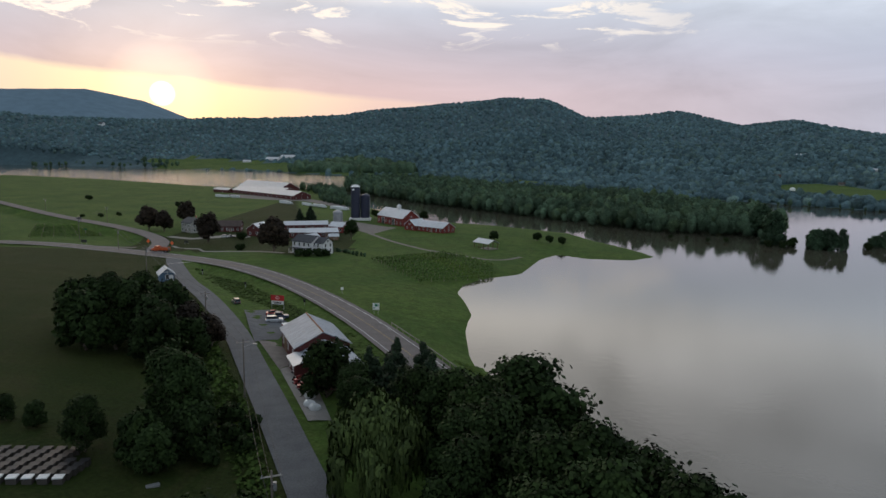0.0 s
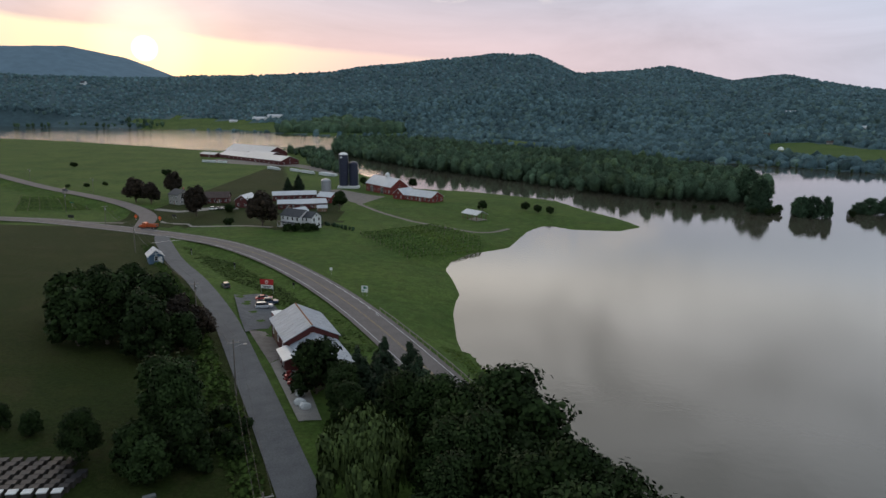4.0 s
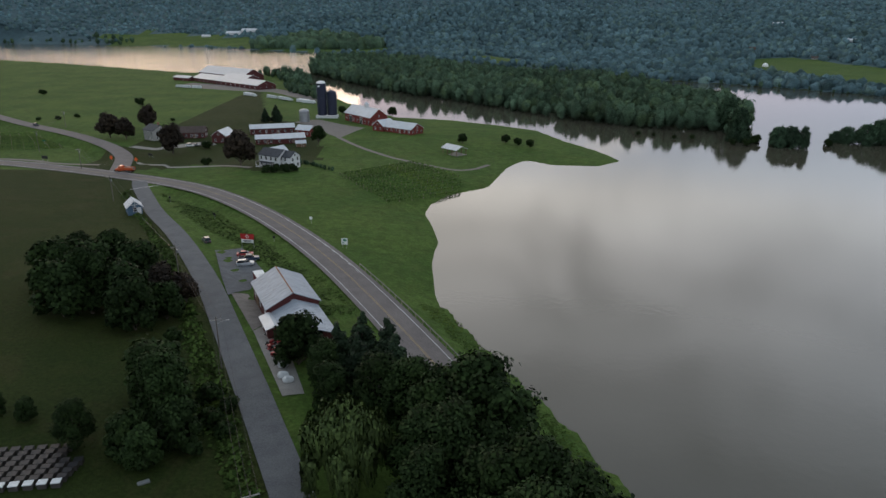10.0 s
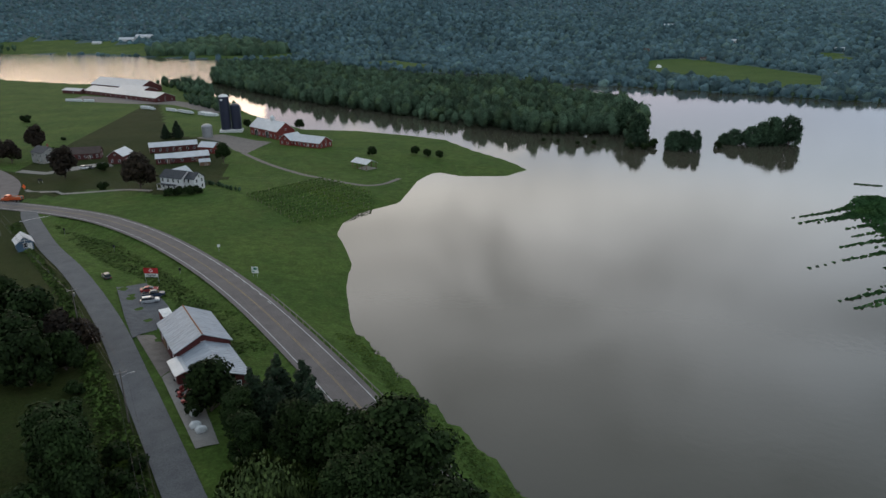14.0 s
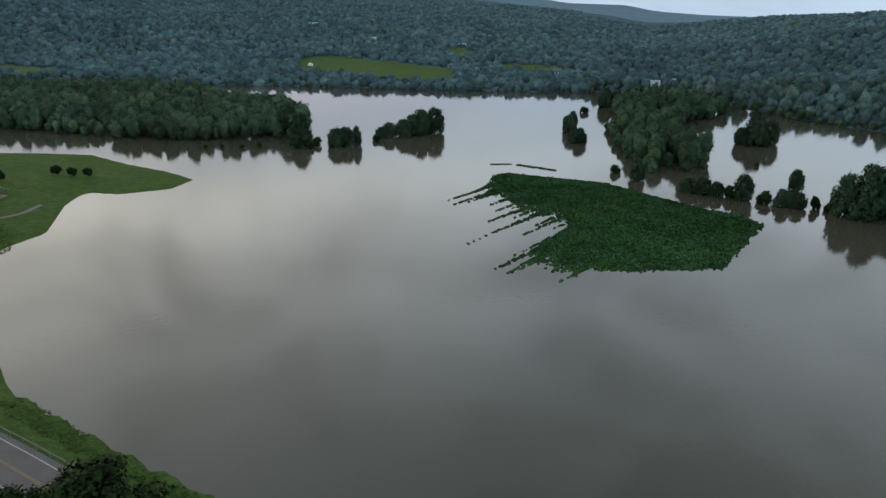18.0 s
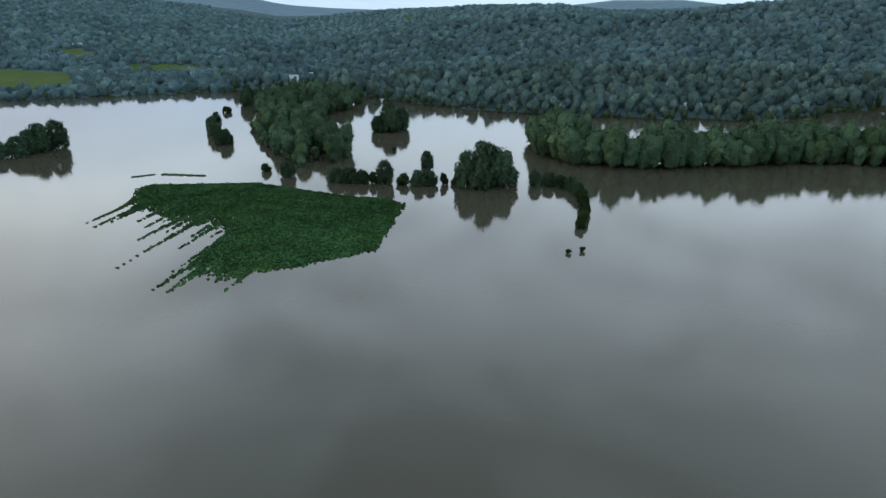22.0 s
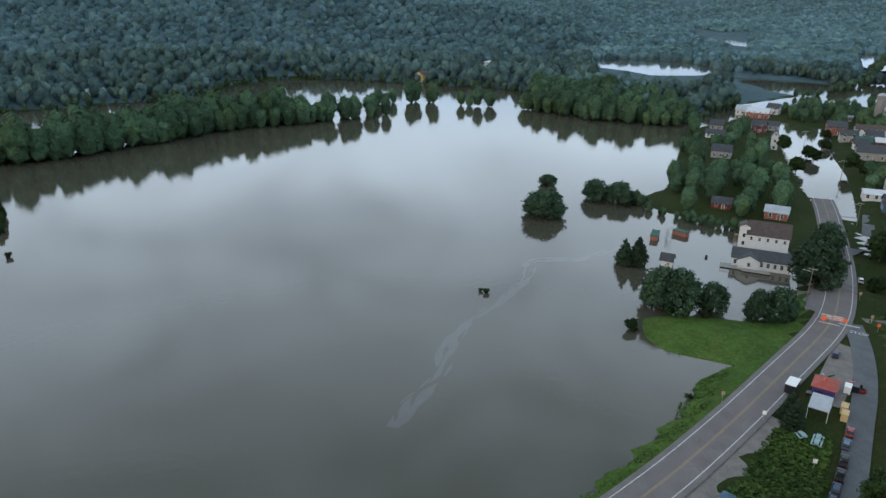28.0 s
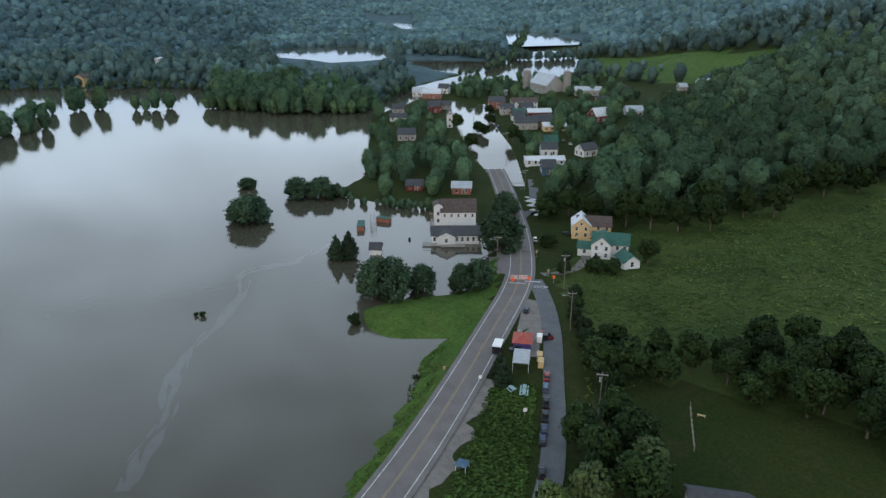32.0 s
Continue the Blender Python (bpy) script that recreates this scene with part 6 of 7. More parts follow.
house("white garden shed with a green roof", 88, -180, -35, 6, 5, 2.4, 1.8, "white_wood", "green_shingle", (), 1, "garden_shed", "shed")
house("dark-roofed house beside the lower lawn", 26, -95, 30, 9, 7, 3.0, 2.2, "grey_wood", "slate", (0.9,), 2)

VILLAGE = [  # label, x, y, turn, w, d, h, rise, wall, roof, rows
    ("grey cottage at the flooded village edge", 328, -316, -40, 9, 8, 4, 3, "grey_wood", "slate", (0.9,)),
    ("red wooden house among village trees", 311, -333, -55, 8, 9, 5.2, 2.8, "red_wood", "slate", (0.9, 3.2)),
    ("low white house among village trees", 308, -297, -45, 12, 7, 3.2, 2.2, "white_wood", "slate", (0.9,)),
    ("long grey-roofed house in the village", 318, -345, -50, 18, 8, 3.6, 2.4, "grey_wood", "slate", (0.9,)),
    ("brick-red inn with a pale roof", 352, -373, -50, 16, 10, 5, 3, "brick", "pale_tin", (0.9, 3.2)),
    ("pale house with a grey roof", 368, -376, -50, 11, 8, 4.5, 3, "white_wood", "tin", (0.9,)),
    ("white gabled house at the village end", 361, -396, -60, 9, 8, 5.5, 3.2, "white_wood", "slate", (0.9, 3.2)),
    ("dark-roofed house in the trees", 266, -263, -45, 11, 9, 4.5, 3, "grey_wood", "slate", (0.9,)),
    ("low red shed behind the hedge", 195, -198, -45, 8, 6, 3, 2, "red_wood", "slate", (0.9,)),
    ("small brick house with tin roof", 178, -208, -47, 9, 7, 3.6, 2.0, "brick", "tin", (0.9,)),
    ("brick house with gabled roof by the street", 288, -368, -40, 12, 11, 6, 3.2, "brick", "slate", (0.9, 3.4)),
    ("long white store with a flat eave", 273, -378, -40, 20, 11, 6, 2.4, "white_wood", "brown_shingle", (0.9, 3.6)),
    ("red barn-like store by the street", 259, -362, -40, 9, 8, 5.5, 3.4, "red_wood", "slate", (0.9, 3.2)),
    ("red store with a long pale roof", 248, -360, -40, 17, 9, 4, 2.0, "red_wood", "pale_tin", (0.9,)),
    ("dark-roofed grey house near the street", 270, -356, -40, 10, 9, 5, 2.6, "grey_wood", "slate", (0.9, 3.2)),
    ("small white gabled house by the flood", 252, -343, -40, 8, 6, 4, 2.6, "white_wood", "slate", (0.9,)),
    ("green-roofed house by the flood", 256, -350, -40, 9, 7, 4, 2.6, "grey_wood", "green_shingle", (0.9,)),
    ("grey hall with a dark roof by the street", 233, -326, -42, 15, 11, 5, 3.4, "grey_wood", "slate", (0.9,)),
    ("brown-walled annex with a slate roof", 226, -338, -42, 14, 10, 5, 3.4, "brown_wood", "slate", (0.9,)),
    ("cream garage with a pale roof", 217, -331, -42, 15, 9, 3.6, 1.8, "cream_wood", "pale_tin", (0.9,)),
    ("white house with a pale wing", 186, -281, -42, 9, 8, 4.6, 3.0, "white_wood", "slate", (0.9,)),
    ("long low white building with a tin roof", 178, -266, -42, 21, 9, 3.0, 1.4, "white_wood", "pale_tin", (0.9,)),
    ("green-roofed house behind the white one", 194, -293, -42, 9, 8, 5.0, 3.0, "grey_wood", "green_shingle", (0.9,)),
    ("dark blue house in the trees", 167, -253, -42, 7, 8, 4.6, 3.0, "blue_wood", "slate", (0.9,)),
    ("white gabled house on the grass", 171, -291, -15, 10, 8, 4.2, 3.0, "white_wood", "slate", (0.9,)),
    ("red house with pale roof in the trees", 211, -369, -20, 11, 10, 5, 4.5, "red_wood", "pale_tin", (0.9, 3.2)),
    ("red shed near the barnyard", 240, -421, -35, 10, 8, 4, 3, "red_wood", "slate", (0.9,)),
    ("pale blue-roofed barn in the trees", 205, -400, -40, 12, 9, 4, 3, "white_wood", "tin", (0.9,)),
    ("white farmhouse on the far meadow", 211, -517, -30, 12, 8, 5, 3, "white_wood", "tin", (0.9, 3.2)),
    ("grey shed on the far meadow", 222, -505, -30, 7, 6, 4, 2.4, "grey_wood", "tin", (0.9,)),
    ("grey shed with a pale wall", 183, -408, -20, 10, 7, 4, 2.6, "grey_wood", "tin", (0.9,)),
    ("long barn with a dark eave", 268, -449, -45, 22, 10, 5, 2.4, "grey_wood", "tin", (0.9,)),
    ("small blue-roofed house by the far water", 322, -418, -45, 8, 8, 4, 3, "grey_wood", "tin", (0.9,)),
]
for lbl, x, y, tn, w, d, h, rise, wall, roof, rows in VILLAGE:
    house(lbl, x, y, tn - 94, w * 0.85, d * 0.85, h * 0.82, rise * 0.85, wall, roof, rows, 2, z=max(height(x, y), 0.05), group="village houses", step=2.6)
dairy = house("old grey gambrel barn with weathered roof", 304, -449, -20, 22, 15, 7, 7, "grey_wood", "tin", (1.0, 4.0), 3, "old_barn", "barn")
silo(327, -455, 3.0, 14, "weathered concrete silo beside the old barn", "concrete", "zinc")
silo(288, -452, 2.8, 15, "concrete silo with a shiny dome", "concrete", "zinc")
ste = thing("steeple_house", "small white chapel front with pointed roof", "chapel", 271, -303, -45, 0.1)
gable(ste, 5, 3.4, 8.0, 2.6, "white_wood", "slate", rows=(), gables=1, gable_rows=(1.0, 4.5))

# across the lake and up the valley
for lbl, x, y, tn, w, d, h, rise, wall, roof in (
        ("white house on the far shore", 590, 44, -70, 16, 10, 4, 2.5, "white_wood", "tin"), ("yellow building on the far shore", 611, -231, -75, 18, 14, 8, 3, "cream_wood", "brown_shingle"),
        ("white works building on the far shore", 689, -335, -60, 26, 16, 6, 2, "white_wood", "pale_tin"), ("white warehouse on the far shore", 668, -345, -60, 22, 14, 5, 2, "white_wood", "pale_tin"),
        ("white farmhouse across the lake", 642, 465, -50, 12, 9, 5, 4, "white_wood", "tin"), ("white barn across the lake", 672, 467, -50, 16, 10, 5, 4, "white_wood", "pale_tin"),
        ("long tan house on the far meadow", 580, 994, -30, 34, 12, 4, 3, "grey_wood", "brown_shingle"), ("grey house on the far meadow", 594, 730, -30, 22, 12, 5, 4, "white_wood", "tin"),
        ("white house on the far hill", 628, 591, -40, 20, 12, 5, 4, "white_wood", "tin"), ("red house on the far hill", 714, 771, -40, 20, 12, 5, 4, "red_wood", "brown_shingle"),
        ("brown house in the far trees", 559, 1150, -30, 26, 12, 4, 3, "brown_wood", "brown_shingle"), ("white house high on the far slope", 760, 1223, -30, 30, 16, 6, 4, "white_wood", "pale_tin"),
        ("pale house on the far slope", 740, 1440, -30, 30, 16, 6, 4, "white_wood", "pale_tin"), ("pale barn on the far slope", 810, 1001, -30, 30, 16, 6, 4, "white_wood", "pale_tin"),
        ("white farm barn beyond the north lake", -436, 1770, -20, 46, 16, 5, 5, "white_wood", "pale_tin"), ("white farm shed beyond the north lake", -402, 1790, -20, 50, 16, 5, 5, "white_wood", "pale_tin"),
        ("white house on the north hillside", -1080, 2200, -20, 20, 16, 9, 7, "white_wood", "slate"), ("pale shed beyond the north lake", -500, 1760, -10, 24, 12, 4, 3, "white_wood", "pale_tin"),
        ("small white house on the east slope", 718, 294, -60, 12, 9, 4, 3, "white_wood", "tin"), ("grey house on the east slope", 686, 328, -60, 12, 9, 4, 3, "grey_wood", "tin")):
    k = 0.62 if math.hypot(x, y) > 800 and y < 1600 else 0.8
    house(lbl, x, y, tn, w * k, d * k, h * k, rise * k, wall, roof, (0.8,), 2, group="distant houses", step=5, win=(0.8, 1.0))
tent = thing("dome_tent", "small white dome on the far meadow", "dome", 470, 930, 0)
part("dome", Shape().tube([(0, 0, -0.5), (0, 0, 2.2), (0, 0, 3.8), (0, 0, 4.4)], [4, 3.6, 2.2, 0.2], 20), "sign_white", tent)

# roadside diner
din = thing("roadside_diner", "small purple diner with a red hipped roof", "diner", 82.0, -120.3, -57, 2.55)
part("wall", Shape().box(0, 0, -0.5, 7.6, 6.4, 3.3), "purple_wood", din)
part("roof", Shape().face((-4.3, -3.7, 2.7), (4.3, -3.7, 2.7), (0.8, 0, 4.5), (-0.8, 0, 4.5)).face((4.3, 3.7, 2.7), (-4.3, 3.7, 2.7), (-0.8, 0, 4.5), (0.8, 0, 4.5)).face((4.3, -3.7, 2.7), (4.3, 3.7, 2.7), (0.8, 0, 4.5)).face((-4.3, 3.7, 2.7), (-4.3, -3.7, 2.7), (-0.8, 0, 4.5)).box(0, 0, 2.6, 8.4, 7.2, 0.12), "red_shingle", din)
for yy in (-2.2, -0.7):
    window(din, 3.82, yy, 0.9, 90, 0.9, 1.2)
door(din, 3.82, 1.3, 0, 90, mat="white_wood")
for xx in (-2.4, 0, 2.4):
    window(din, xx, -3.22, 0.9, 0, 1.1, 1.2)
part("roof_vent", Shape().box(2.0, 1.5, 3.4, 0.8, 0.8, 1.0), "zinc", din)
part("roof_sign", Shape().box(-2.0, 0.5, 4.1, 2.0, 0.12, 0.7), "orange", din)
din.scale = (0.64, 0.64, 0.72)
can = thing("patio_canopy", "flat pale grey canopy over outdoor tables", "canopy", 76.8, -112.8, 33, 2.5)
part("top", Shape().box(0, 0, 2.4, 3.6, 6.2, 0.14), "zinc", can)
for xx in (-1.7, 1.7):
    for yy in (-2.9, 2.9):
        part("post", Shape().tube([(xx, yy, -0.2), (xx, yy, 2.4)], [0.05, 0.05], 6), "sign_white", can)
for x, y, c, lbl in ((73.5, -115.5, "cream_wood", "cream vending cabinet"), (75.3, -117.6, "cream_wood", "tan food cabinet"), (80.3, -124.6, "sign_white", "white gas tank"), (79.8, -126.2, "car_black", "dark storage bin")):
    ob = thing("outdoor_cabinet", lbl + " beside the diner", "cabinet", x, y, -57)
    part("body", Shape().box(0, 0, 0, 2.0, 1.2, 1.5), c, ob)
    part("lid", Shape().box(0, 0, 1.5, 2.1, 1.3, 0.1), c, ob)


def picnic_table(x, y, turn):
    ob = thing("picnic_table", "pale teal wooden picnic table on grass", "table", x, y, turn, None, "picnic tables")
    for k in range(5):
        part("plank", Shape().box(0, -0.32 + k * 0.16, 0.72, 1.8, 0.14, 0.04), "picnic_teal", ob)
    for sy in (-0.75, 0.75):
        part("bench", Shape().box(0, sy, 0.42, 1.8, 0.26, 0.05), "picnic_teal", ob)
    for sx in (-0.7, 0.7):
        part("leg", Shape().tube([(sx, -0.7, 0), (sx, -0.2, 0.72)], [0.05, 0.05], 4).tube([(sx, 0.7, 0), (sx, 0.2, 0.72)], [0.05, 0.05], 4).box(sx, 0, 0.38, 0.08, 1.6, 0.09), "picnic_teal", ob)


picnic_table(72.5, -103.8, -20)
picnic_table(70.6, -105.6, -57)
picnic_table(69.6, -104.0, -57)
gz_ = thing("gazebo", "small blue-roofed garden pavilion in tall grass", "gazebo", 63.5, -78, 20)
gz_.scale = (0.6, 0.6, 0.62)
part("roof", Shape().face((-1.8, -1.8, 2.3), (1.8, -1.8, 2.3), (0, 0, 3.5)).face((1.8, -1.8, 2.3), (1.8, 1.8, 2.3), (0, 0, 3.5)).face((1.8, 1.8, 2.3), (-1.8, 1.8, 2.3), (0, 0, 3.5)).face((-1.8, 1.8, 2.3), (-1.8, -1.8, 2.3), (0, 0, 3.5)), "blue_wood", gz_)
for xx in (-1.5, 1.5):
    for yy in (-1.5, 1.5):
        part("post", Shape().box(xx, yy, -0.2, 0.12, 0.12, 2.5), "white_wood", gz_)
# ---- vehicles ----
CARS = {}


def wheel_meshes(r):
    if r not in CARS:
        CARS[r] = (Shape().tube([(0, -0.11, 0), (0, -0.08, 0), (0, 0.08, 0), (0, 0.11, 0)], [r * 0.86, r, r, r * 0.86], 16).mesh("tyre", M["rubber"]),
                   Shape().tube([(0, -0.118, 0), (0, 0.118, 0)], [r * 0.58, r * 0.58], 12).mesh("rim", M["chrome"]))
    return CARS[r]


def loft(sections):
    """A closed body from cross-sections: x, half width low, half width high, low z, high z."""
    s = Shape()
    for x, wl, wh, z0, z1 in sections:
        zm = z0 + (z1 - z0) * 0.55
        s.v += [(x, -wl, z0), (x, wl, z0), (x, wl * 1.02, zm), (x, wh, z1), (x, -wh, z1), (x, -wl * 1.02, zm)]
    for k in range(len(sections) - 1):
        for j in range(6):
            a, b = k * 6 + j, k * 6 + (j + 1) % 6
            s.f.append((a, a + 6, b + 6, b))
    s.f += [(0, 1, 2, 3, 4, 5), tuple(len(s.v) - 1 - j for j in range(6))]
    return s


def car(kind, colour, label, x, y, turn, group=""):
    ob = thing({"pickup": "pickup_truck", "suv": "suv", "sedan": "car"}[kind], label, "truck" if kind == "pickup" else "car", x, y, turn, None, group)
    ob.location.z += 0.06
    if y < -60:
        ob.scale = (0.74, 0.74, 0.74)
    if kind == "sedan":
        lo = [(-2.25, 0.75, 0.7, 0.35, 0.85), (-2.1, 0.86, 0.8, 0.25, 0.95), (-0.9, 0.9, 0.84, 0.2, 0.98), (0.9, 0.9, 0.84, 0.2, 0.95), (2.0, 0.86, 0.78, 0.22, 0.82), (2.3, 0.72, 0.66, 0.35, 0.70)]
        cab = [(-1.75, 0.76, 0.72, 0.92, 0.98), (-1.1, 0.76, 0.62, 0.92, 1.42), (0.1, 0.76, 0.62, 0.92, 1.45), (0.55, 0.76, 0.64, 0.92, 1.36), (1.15, 0.76, 0.72, 0.92, 0.96)]
        roof, wb = (-0.45, 1.43, 1.15), 1.38
    elif kind == "suv":
        lo = [(-2.3, 0.8, 0.76, 0.4, 1.0), (-2.15, 0.9, 0.85, 0.28, 1.05), (0.9, 0.92, 0.86, 0.25, 1.05), (2.05, 0.88, 0.8, 0.28, 0.95), (2.3, 0.76, 0.7, 0.4, 0.85)]
        cab = [(-2.15, 0.80, 0.72, 1.02, 1.3), (-1.9, 0.80, 0.66, 1.02, 1.66), (0.2, 0.80, 0.66, 1.02, 1.70), (0.6, 0.80, 0.68, 1.02, 1.58), (1.2, 0.80, 0.75, 1.02, 1.06)]
        roof, wb = (-0.8, 1.67, 2.0), 1.38
    else:
        lo = [(-2.8, 0.9, 0.88, 0.5, 1.08), (-2.7, 0.94, 0.9, 0.45, 1.1), (-0.8, 0.95, 0.9, 0.4, 1.1), (1.6, 0.95, 0.9, 0.4, 1.12), (2.6, 0.92, 0.84, 0.42, 1.02), (2.8, 0.84, 0.78, 0.5, 0.95)]
        cab = [(-0.95, 0.84, 0.72, 1.08, 1.3), (-0.75, 0.84, 0.70, 1.08, 1.82), (0.6, 0.84, 0.70, 1.08, 1.86), (0.95, 0.84, 0.72, 1.08, 1.72), (1.5, 0.84, 0.8, 1.08, 1.12)]
        roof, wb = (-0.05, 1.83, 1.25), 1.75
    body = part("body", loft(lo), colour, ob, smooth=False)
    part("cabin_glass", loft(cab), "glass", ob, "dark glass")
    part("roof", Shape().box(roof[0], 0, roof[1], roof[2], 1.26, 0.06), colour, ob)
    if kind == "pickup":
        part("bed", Shape().box(-1.85, 0, 1.09, 1.7, 1.5, 0.03), "rubber", ob)
        part("bed_side", Shape().box(-1.85, 0.86, 1.08, 1.85, 0.08, 0.22).box(-1.85, -0.86, 1.08, 1.85, 0.08, 0.22).box(-2.74, 0, 1.08, 0.08, 1.7, 0.22), colour, ob)
    r = 0.38 if kind == "pickup" else 0.33
    ty, rm = wheel_meshes(r)
    for sx in (-wb, wb):
        for sy in (-0.82, 0.82):
            w = part("wheel", ty, None, ob)
            w.location = (sx, sy, r)
            part("rim", rm, None, w)
    front = lo[-1][0]
    for sy in (-0.6, 0.6):
        part("headlight", Shape().box(front - 0.02, sy, 0.62 if kind != "pickup" else 0.8, 0.08, 0.3, 0.14), "lamp_clear", ob)
        part("tail_light", Shape().box(lo[0][0], sy, 0.72 if kind != "pickup" else 0.9, 0.06, 0.28, 0.16), "lamp_red", ob)
    part("bumper", Shape().box(front, 0, 0.38, 0.14, 1.5, 0.18).box(lo[0][0], 0, 0.38, 0.14, 1.5, 0.18), "rubber", ob)
    return ob


car("suv", "car_silver", "silver estate car parked on the gravel lot", -44.4, 177.4, 12)
car("pickup", "car_navy", "dark blue pickup with a load of yellow boards", -44.5, 181.9, 12)
load = thing("board_load", "stack of yellow boards on the pickup bed", "boards", -42.8, 182.3, 12, height(-44.5, 181.9) + 1.22)
part("boards", Shape().box(-1.6, 0, 0, 2.4, 1.2, 0.3), "cream_wood", load)
car("sedan", "car_red", "old red car parked behind the pickup", -46.6, 186.4, 12)
car("suv", "car_grey", "grey car stopped on the road shoulder", -60.5, 197.4, 118)
car("suv", "car_black", "dark car driving on the north road", -230, 432.5, -40)
car("sedan", "car_grey", "grey car parked by the red house", -117, 376, -20)
car("suv", "car_white", "white car parked by the red house", -119.5, 374.5, -20)
QUEUE = [("sedan", "car_red", "red car in a row of parked cars", 69.6, -112.2), ("suv", "car_blue", "blue-grey car in a row of parked cars", 67.2, -108.3), ("pickup", "car_black", "black pickup in a row of parked cars", 63.9, -103.7),
         ("pickup", "car_black", "dark pickup with silver wheels in a row of parked cars", 61.4, -99.8), ("suv", "car_navy", "dark blue car in a row of parked cars", 59.2, -96.3), ("suv", "car_navy", "dark hatchback in a row of parked cars", 57.6, -93.6),
         ("suv", "car_black", "black car parked on the lane edge", 52.5, -86.0), ("suv", "car_white", "white car parked on the lane edge", 49.4, -81.6)]
for k, c, lbl, x, y in QUEUE:
    car(k, c, lbl, x, y, -56, "parked cars on the side road")
car("suv", "car_navy", "dark car parked behind the diner", 91.8, -135.2, -60)
car("pickup", "car_red", "dark red pickup beside the diner", 80.2, -127.2, -20)
car("pickup", "car_black", "black pickup towing a white trailer", 81.2, -117.6, 35)
car("suv", "car_white", "white car parked on the grass verge", 121.5, -180.3, -50)
car("sedan", "car_black", "black car parked by the cream house", 117.5, -192.5, -20)
car("suv", "car_silver", "silver car parked by the cream house", 114, -193.8, -20)
wt = thing("white_trailer", "white box trailer beside the main road", "trailer", 84.2, -113.8, -62)
part("body", Shape().box(0, 0, 0.5, 3.6, 1.9, 1.9), "car_black", wt)
part("roof", Shape().box(0, 0, 2.4, 3.8, 2.05, 0.14), "sign_white", wt)
for sy in (-0.95, 0.95):
    part("wheel", Shape().tube([(0, sy - 0.1, 0.33), (0, sy + 0.1, 0.33)], [0.33, 0.33], 14), "rubber", wt)
for i, (x, y) in enumerate(((257, -311), (262, -330), (250, -322), (246, -316), (268, -340), (276, -350), (196, -309), (189, -305), (203, -312), (181, -301))):
    car(("suv", "sedan")[i % 2], ("car_grey", "car_white", "car_blue")[i % 3], "car parked in the flooded village", x, y, -45 if i < 6 else -40, "village cars")

tr = thing("dump_truck", "orange highway dump truck parked across the junction", "truck", -122.8, 295.8, 172)
part("chassis", Shape().box(0, 0, 0.6, 7.6, 1.0, 0.35), "rubber", tr)
cabn = part("cab", loft([(0.7, 1.1, 1.05, 0.9, 2.5), (1.0, 1.15, 1.0, 0.8, 2.9), (2.2, 1.15, 1.0, 0.8, 2.9), (2.5, 1.1, 1.0, 0.8, 2.0)]), "truck_orange", tr)
part("hood", loft([(2.4, 0.95, 0.85, 0.8, 1.95), (3.6, 0.9, 0.75, 0.8, 1.75), (3.9, 0.8, 0.7, 0.8, 1.5)]), "truck_orange", tr)
part("cab_glass", Shape().box(1.6, 0, 1.95, 1.35, 2.2, 0.7), "glass", cabn)
part("dump_body", Shape().box(-1.8, 0, 1.1, 4.6, 2.3, 0.15).box(-1.8, 1.1, 1.2, 4.6, 0.1, 1.1).box(-1.8, -1.1, 1.2, 4.6, 0.1, 1.1).box(0.5, 0, 1.2, 0.1, 2.3, 1.5), "truck_orange", tr)
part("load", Shape().box(-1.8, 0, 1.3, 4.2, 2.0, 0.8), "gravel", tr)
part("plow_frame", Shape().box(4.2, 0, 0.6, 0.2, 2.2, 0.6), "rubber", tr)
ty, rm = wheel_meshes(0.5)
for sx in (2.9, -1.6, -3.0):
    for sy in (-1.0, 1.0):
        w = part("wheel", ty, None, tr)
        w.location = (sx, sy, 0.5)
        part("rim", rm, None, w)


# ---- machines outside the shop ----
def mower(x, y, turn, colour, label):
    ob = thing("garden_tractor", label, "tractor", x, y, turn)
    part("hood", Shape().box(0.5, 0, 0.45, 0.9, 0.5, 0.5), colour, ob)
    part("seat", Shape().box(-0.45, 0, 0.6, 0.45, 0.5, 0.1).box(-0.65, 0, 0.65, 0.1, 0.5, 0.45), "rubber", ob)
    part("deck", Shape().box(0, 0, 0.18, 1.0, 1.1, 0.2), colour, ob)
    part("steering_wheel", Shape().tube([(0.05, 0, 1.0), (0.07, 0, 1.03)], [0.2, 0.2], 10), "rubber", ob)
    for sx, r in ((0.75, 0.2), (-0.5, 0.28)):
        for sy in (-0.5, 0.5):
            part("wheel", Shape().tube([(sx, sy - 0.09, r), (sx, sy + 0.09, r)], [r, r], 12), "rubber", ob)


